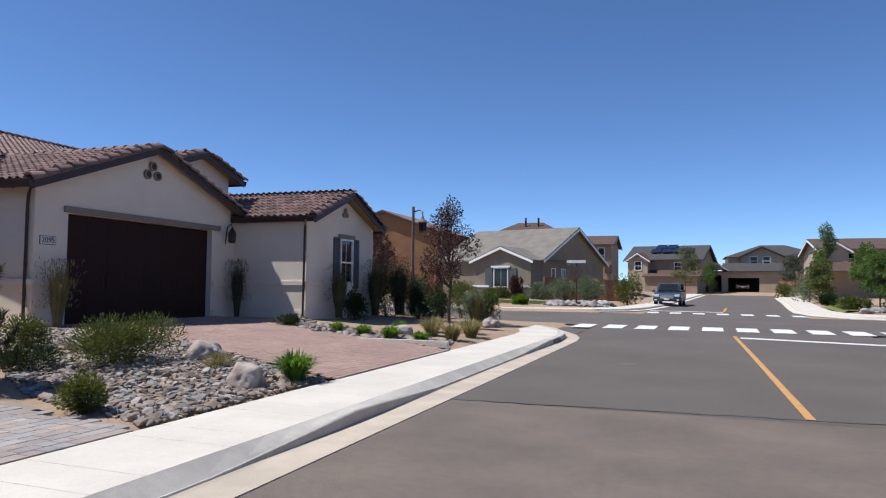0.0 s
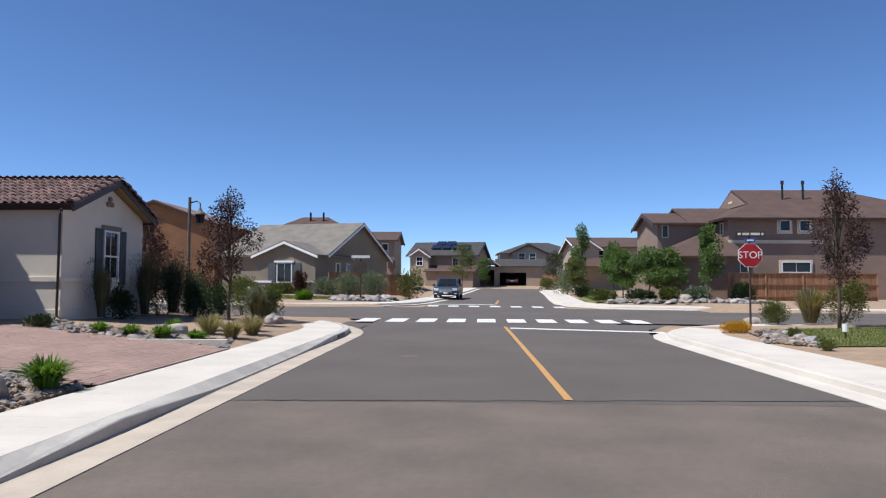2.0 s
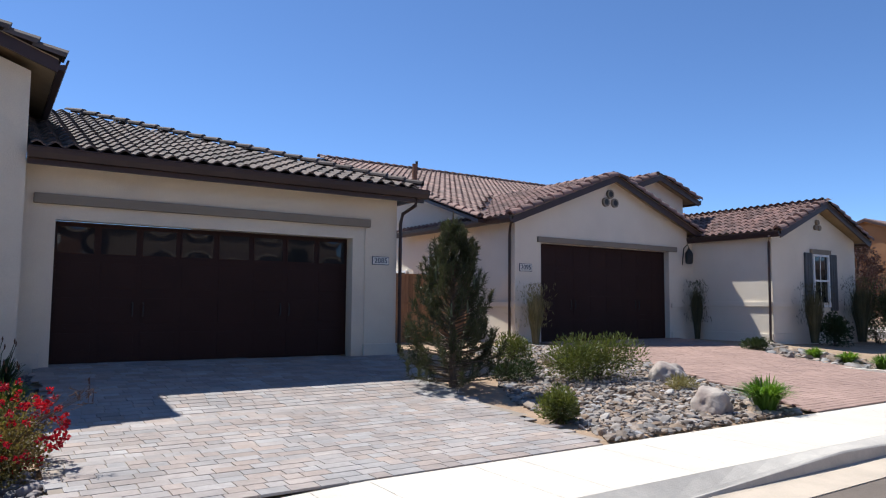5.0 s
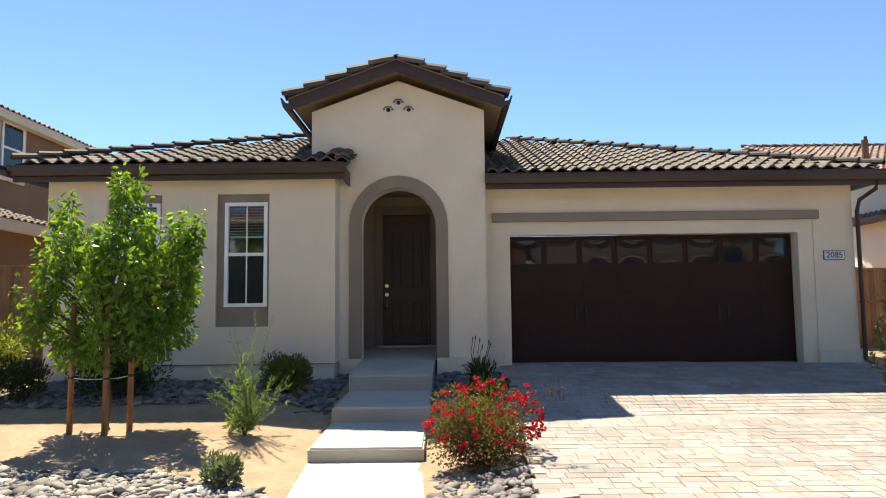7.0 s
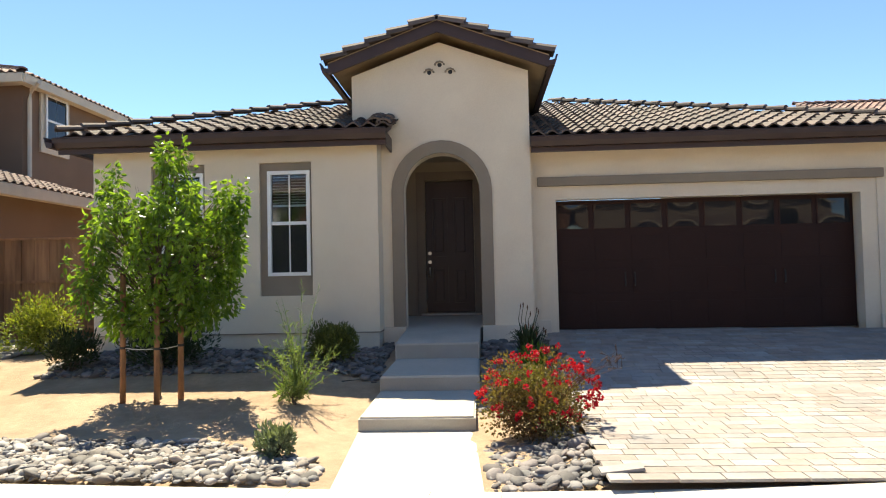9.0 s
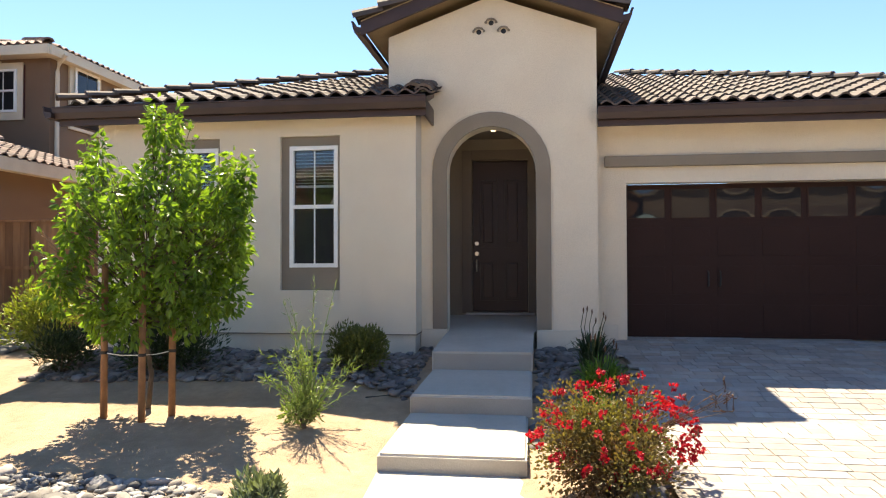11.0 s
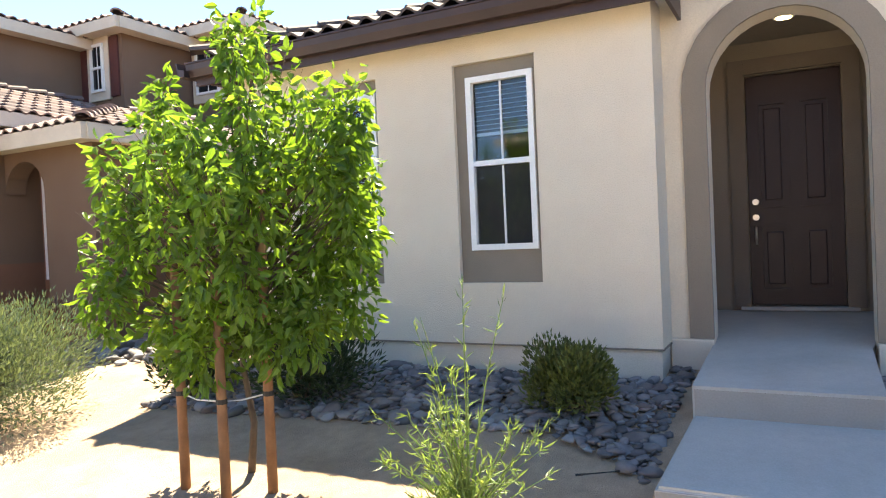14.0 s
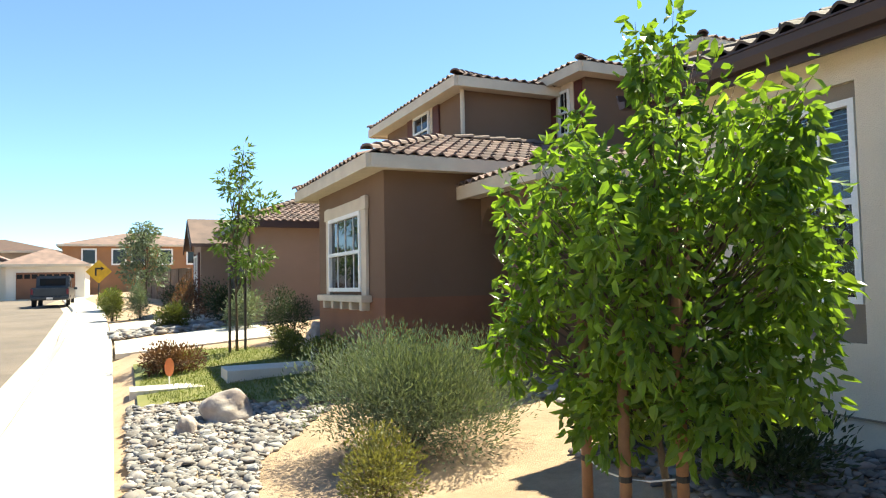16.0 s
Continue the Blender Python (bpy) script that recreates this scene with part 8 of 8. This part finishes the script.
drive_bed("concrete_drive", [(-4.9, -26.2), (-4.8, -29.5), (-8.9, -29.2), (-8.9, -26.4)], "pale tan concrete drive further on", CONC)
drive_bed("concrete_drive", [(8.6, 12.0), (7.5, 8.0), (12.8, 9.0), (12.8, 13.5)], "pinkish drive across the street", PAVER_RED)


def paver_mesh(w, d):
    c = 0.005
    vs = [(0.002, 0.002, -0.02), (w - 0.002, 0.002, -0.02), (w - 0.002, d - 0.002, -0.02), (0.002, d - 0.002, -0.02),
          (c, c, 0), (w - c, c, 0), (w - c, d - c, 0), (c, d - c, 0)]
    fs = [(4, 5, 6, 7), (0, 1, 5, 4), (1, 2, 6, 5), (2, 3, 7, 6), (3, 0, 4, 7)]
    return np.array(vs), fs


def paver_drive(name, poly, label, mat, course, lengths, singles, near, seed, turn):
    """A drive of laid pavers in courses: those nearest the walk singly, the rest joined."""
    rng = np.random.default_rng(seed)
    xs_, ys_ = [p[0] for p in poly], [p[1] for p in poly]
    cx, cy = sum(xs_) / len(xs_), sum(ys_) / len(ys_)
    t = thing(name, (cx, cy, drive_z(cx, cy)), label, "drive", kind="structure")
    o = world_place(t)
    bv, bf = [], []
    for a in np.arange(min(xs_), max(xs_), 0.31):
        for b in np.arange(min(ys_), max(ys_), 0.31):
            if in_poly(a + 0.155, b + 0.155, poly):
                k = len(bv)
                bv += [(p, q, drive_z(p, q) + 0.008) for p, q in ((a, b), (a + 0.31, b), (a + 0.31, b + 0.31), (a, b + 0.31))]
                bf.append((k, k + 1, k + 2, k + 3))
    link_mesh("joint_sand", bv, bf, JOINT, t)
    items = []
    x = min(xs_)
    while x < max(xs_):
        y = min(ys_) - rng.uniform(0, lengths[0])
        while y < max(ys_):
            L = lengths[rng.integers(len(lengths))]
            if in_poly(x + course / 2, y + L / 2, poly):
                items.append((x, y, L))
            y += L
        x += course
    items.sort(key=lambda q: (q[0] - near[0]) ** 2 + (q[1] - near[1]) ** 2)
    V, F, k = [], [], 0
    for i, (x, y, L) in enumerate(items):
        z0 = drive_z(x, y) + 0.016 + rng.uniform(-0.0015, 0.0015)
        slope = (drive_z(x + 0.5, y) - drive_z(x - 0.5, y))
        sy_ = (drive_z(x, y + 0.3) - drive_z(x, y - 0.3)) / 0.6
        if i < singles:
            me = shared_mesh("paver_%s_%.2f" % (mat.name, L), *paver_mesh(course, L), mat)
            ob = new("paver", me)
            ob.parent = t
            ob.matrix_basis = Matrix.Translation(Vector((x, y, z0)) - o) @ Euler((math.atan(sy_), -math.atan(slope), 0)).to_matrix().to_4x4()
        else:
            v, f = paver_mesh(course, L)
            v = v.copy()
            v[:, 2] += v[:, 0] * slope + v[:, 1] * sy_
            V.append(v + (x, y, z0))
            F += [tuple(a + k for a in ff) for ff in f]
            k += len(v)
    if V:
        ob = link_mesh("pavers", np.concatenate(V), F, mat, t)
        ob["kind"] = "stuff"
    return t


# ---------- rock beds ----------
rock_bed("rock_bed", [(-4.75, 5.45), (-4.75, 9.0), (-8.2, 10.6), (-10.5, 11.4), (-12.6, 11.2), (-12.6, 9.2), (-9.4, 7.4), (-7.2, 6.1)], 0.064, 0.040, ROCK, "bed of mixed grey and tan river rock", gz, 1, 220, (-4.75, 7))
rock_bed("rock_bed", [(-5.0, -1.78), (-5.65, -1.9), (-6.2, -3.0), (-6.4, -5.2), (-6.1, -6.6), (-6.5, -8.4), (-7.7, -10.2), (-6.6, -11.6), (-5.3, -12.4), (-5.3, -7.5)], 0.054, 0.034, ROCK_PALE, "bed of smooth grey river cobbles beside the pavement", gz, 2, 300, (-5.3, -5.5))
rock_bed("rock_bed", [(-8.85, -6.5), (-9.0, -4.2), (-9.1, -2.6), (-8.7, -1.85), (-10.9, -1.85), (-10.9, -2.06), (-10.44, -2.06), (-10.44, -6.6)], 0.058, 0.037, ROCK_BLUE, "bed of blue-grey cobbles along the house wall", gz, 3, 260, (-9, -2.5))
rock_bed("rock_bed", [(-7.3, -0.55), (-7.2, 0.32), (-11.2, 0.55), (-10.9, -0.5)], 0.066, 0.042, ROCK_BLUE, "strip of blue-grey cobbles between walk and drive", gz, 4, 150, (-8.5, 0))
rock_bed("rock_bed", [(-4.8, -0.45), (-6.3, -0.5), (-6.3, 0.32), (-4.8, 0.34)], 0.058, 0.036, ROCK_BLUE, "small bed of cobbles under the roses", gz, 5, 90, (-5.2, 0))
rock_bed("rock_bed", [(-9.8, -9.6), (-12.6, -10.6), (-12.6, -6.8), (-10.9, -6.75), (-9.9, -8.2)], 0.115, 0.07, ROCK_PALE, "pale cobbles at the side of the house", gz, 6)
rock_bed("rock_bed", [(-5.0, -23.2), (-8.2, -23.9), (-8.2, -26.0), (-4.9, -25.8)], 0.17, 0.10, ROCK_PALE, "pale cobbles between two drives", gz, 7)
rock_bed("rock_bed", [(7.5, 16.8), (8.3, 19.8), (9.4, 20.6), (9.0, 18.0), (8.2, 15.6)], 0.16, 0.09, ROCK, "grey rocks between pavement and corner lawn", gz, 8)
rock_bed("rock_bed", [(-4.75, 14.4), (-5.2, 16.2), (-10.4, 17.6), (-10.4, 16.6), (-8.8, 15.2)], 0.16, 0.08, ROCK, "grey rocks under the row of grass clumps", gz, 9)
rock_bed("rock_bed", [(-8.5, 43.2), (-4.6, 43.0), (-3.9, 47.0), (-6.0, 50.0), (-8.5, 48)], 0.3, 0.16, ROCK_PALE, "pale rocks at the far corner", gz, 10)
rock_bed("rock_bed", [(8.6, 41.5), (18, 39.8), (18, 43.0), (9.0, 43.5)], 0.34, 0.17, ROCK_PALE, "pale rocks on the far verge", gz, 11)
tagged(part("garden_edge", boxed(-9.2, -4.8, 14.55, 14.68, 0.1, 0.32), CONC), "low pale concrete edging beside the red drive", "edging")

paver_drive("paver_drive", [(-4.66, 0.36), (-4.66, 5.25), (-7.0, 5.55), (-8.4, 5.8), (-11.32, 6.55), (-11.6, 0.62), (-7.0, 0.42)], "tan and grey concrete paver drive, part in shade", PAVER, 0.155, (0.155, 0.235, 0.31), 300, (-4.6, 2.0), 15, 0)
paver_drive("paver_drive_red", [(-4.66, 9.15), (-4.66, 14.2), (-9.0, 15.5), (-13.3, 17.4), (-13.3, 12.0), (-8.6, 10.8)], "reddish brick paver drive before the gabled garage", PAVER_RED, 0.11, (0.22,), 200, (-4.6, 11), 16, 0)
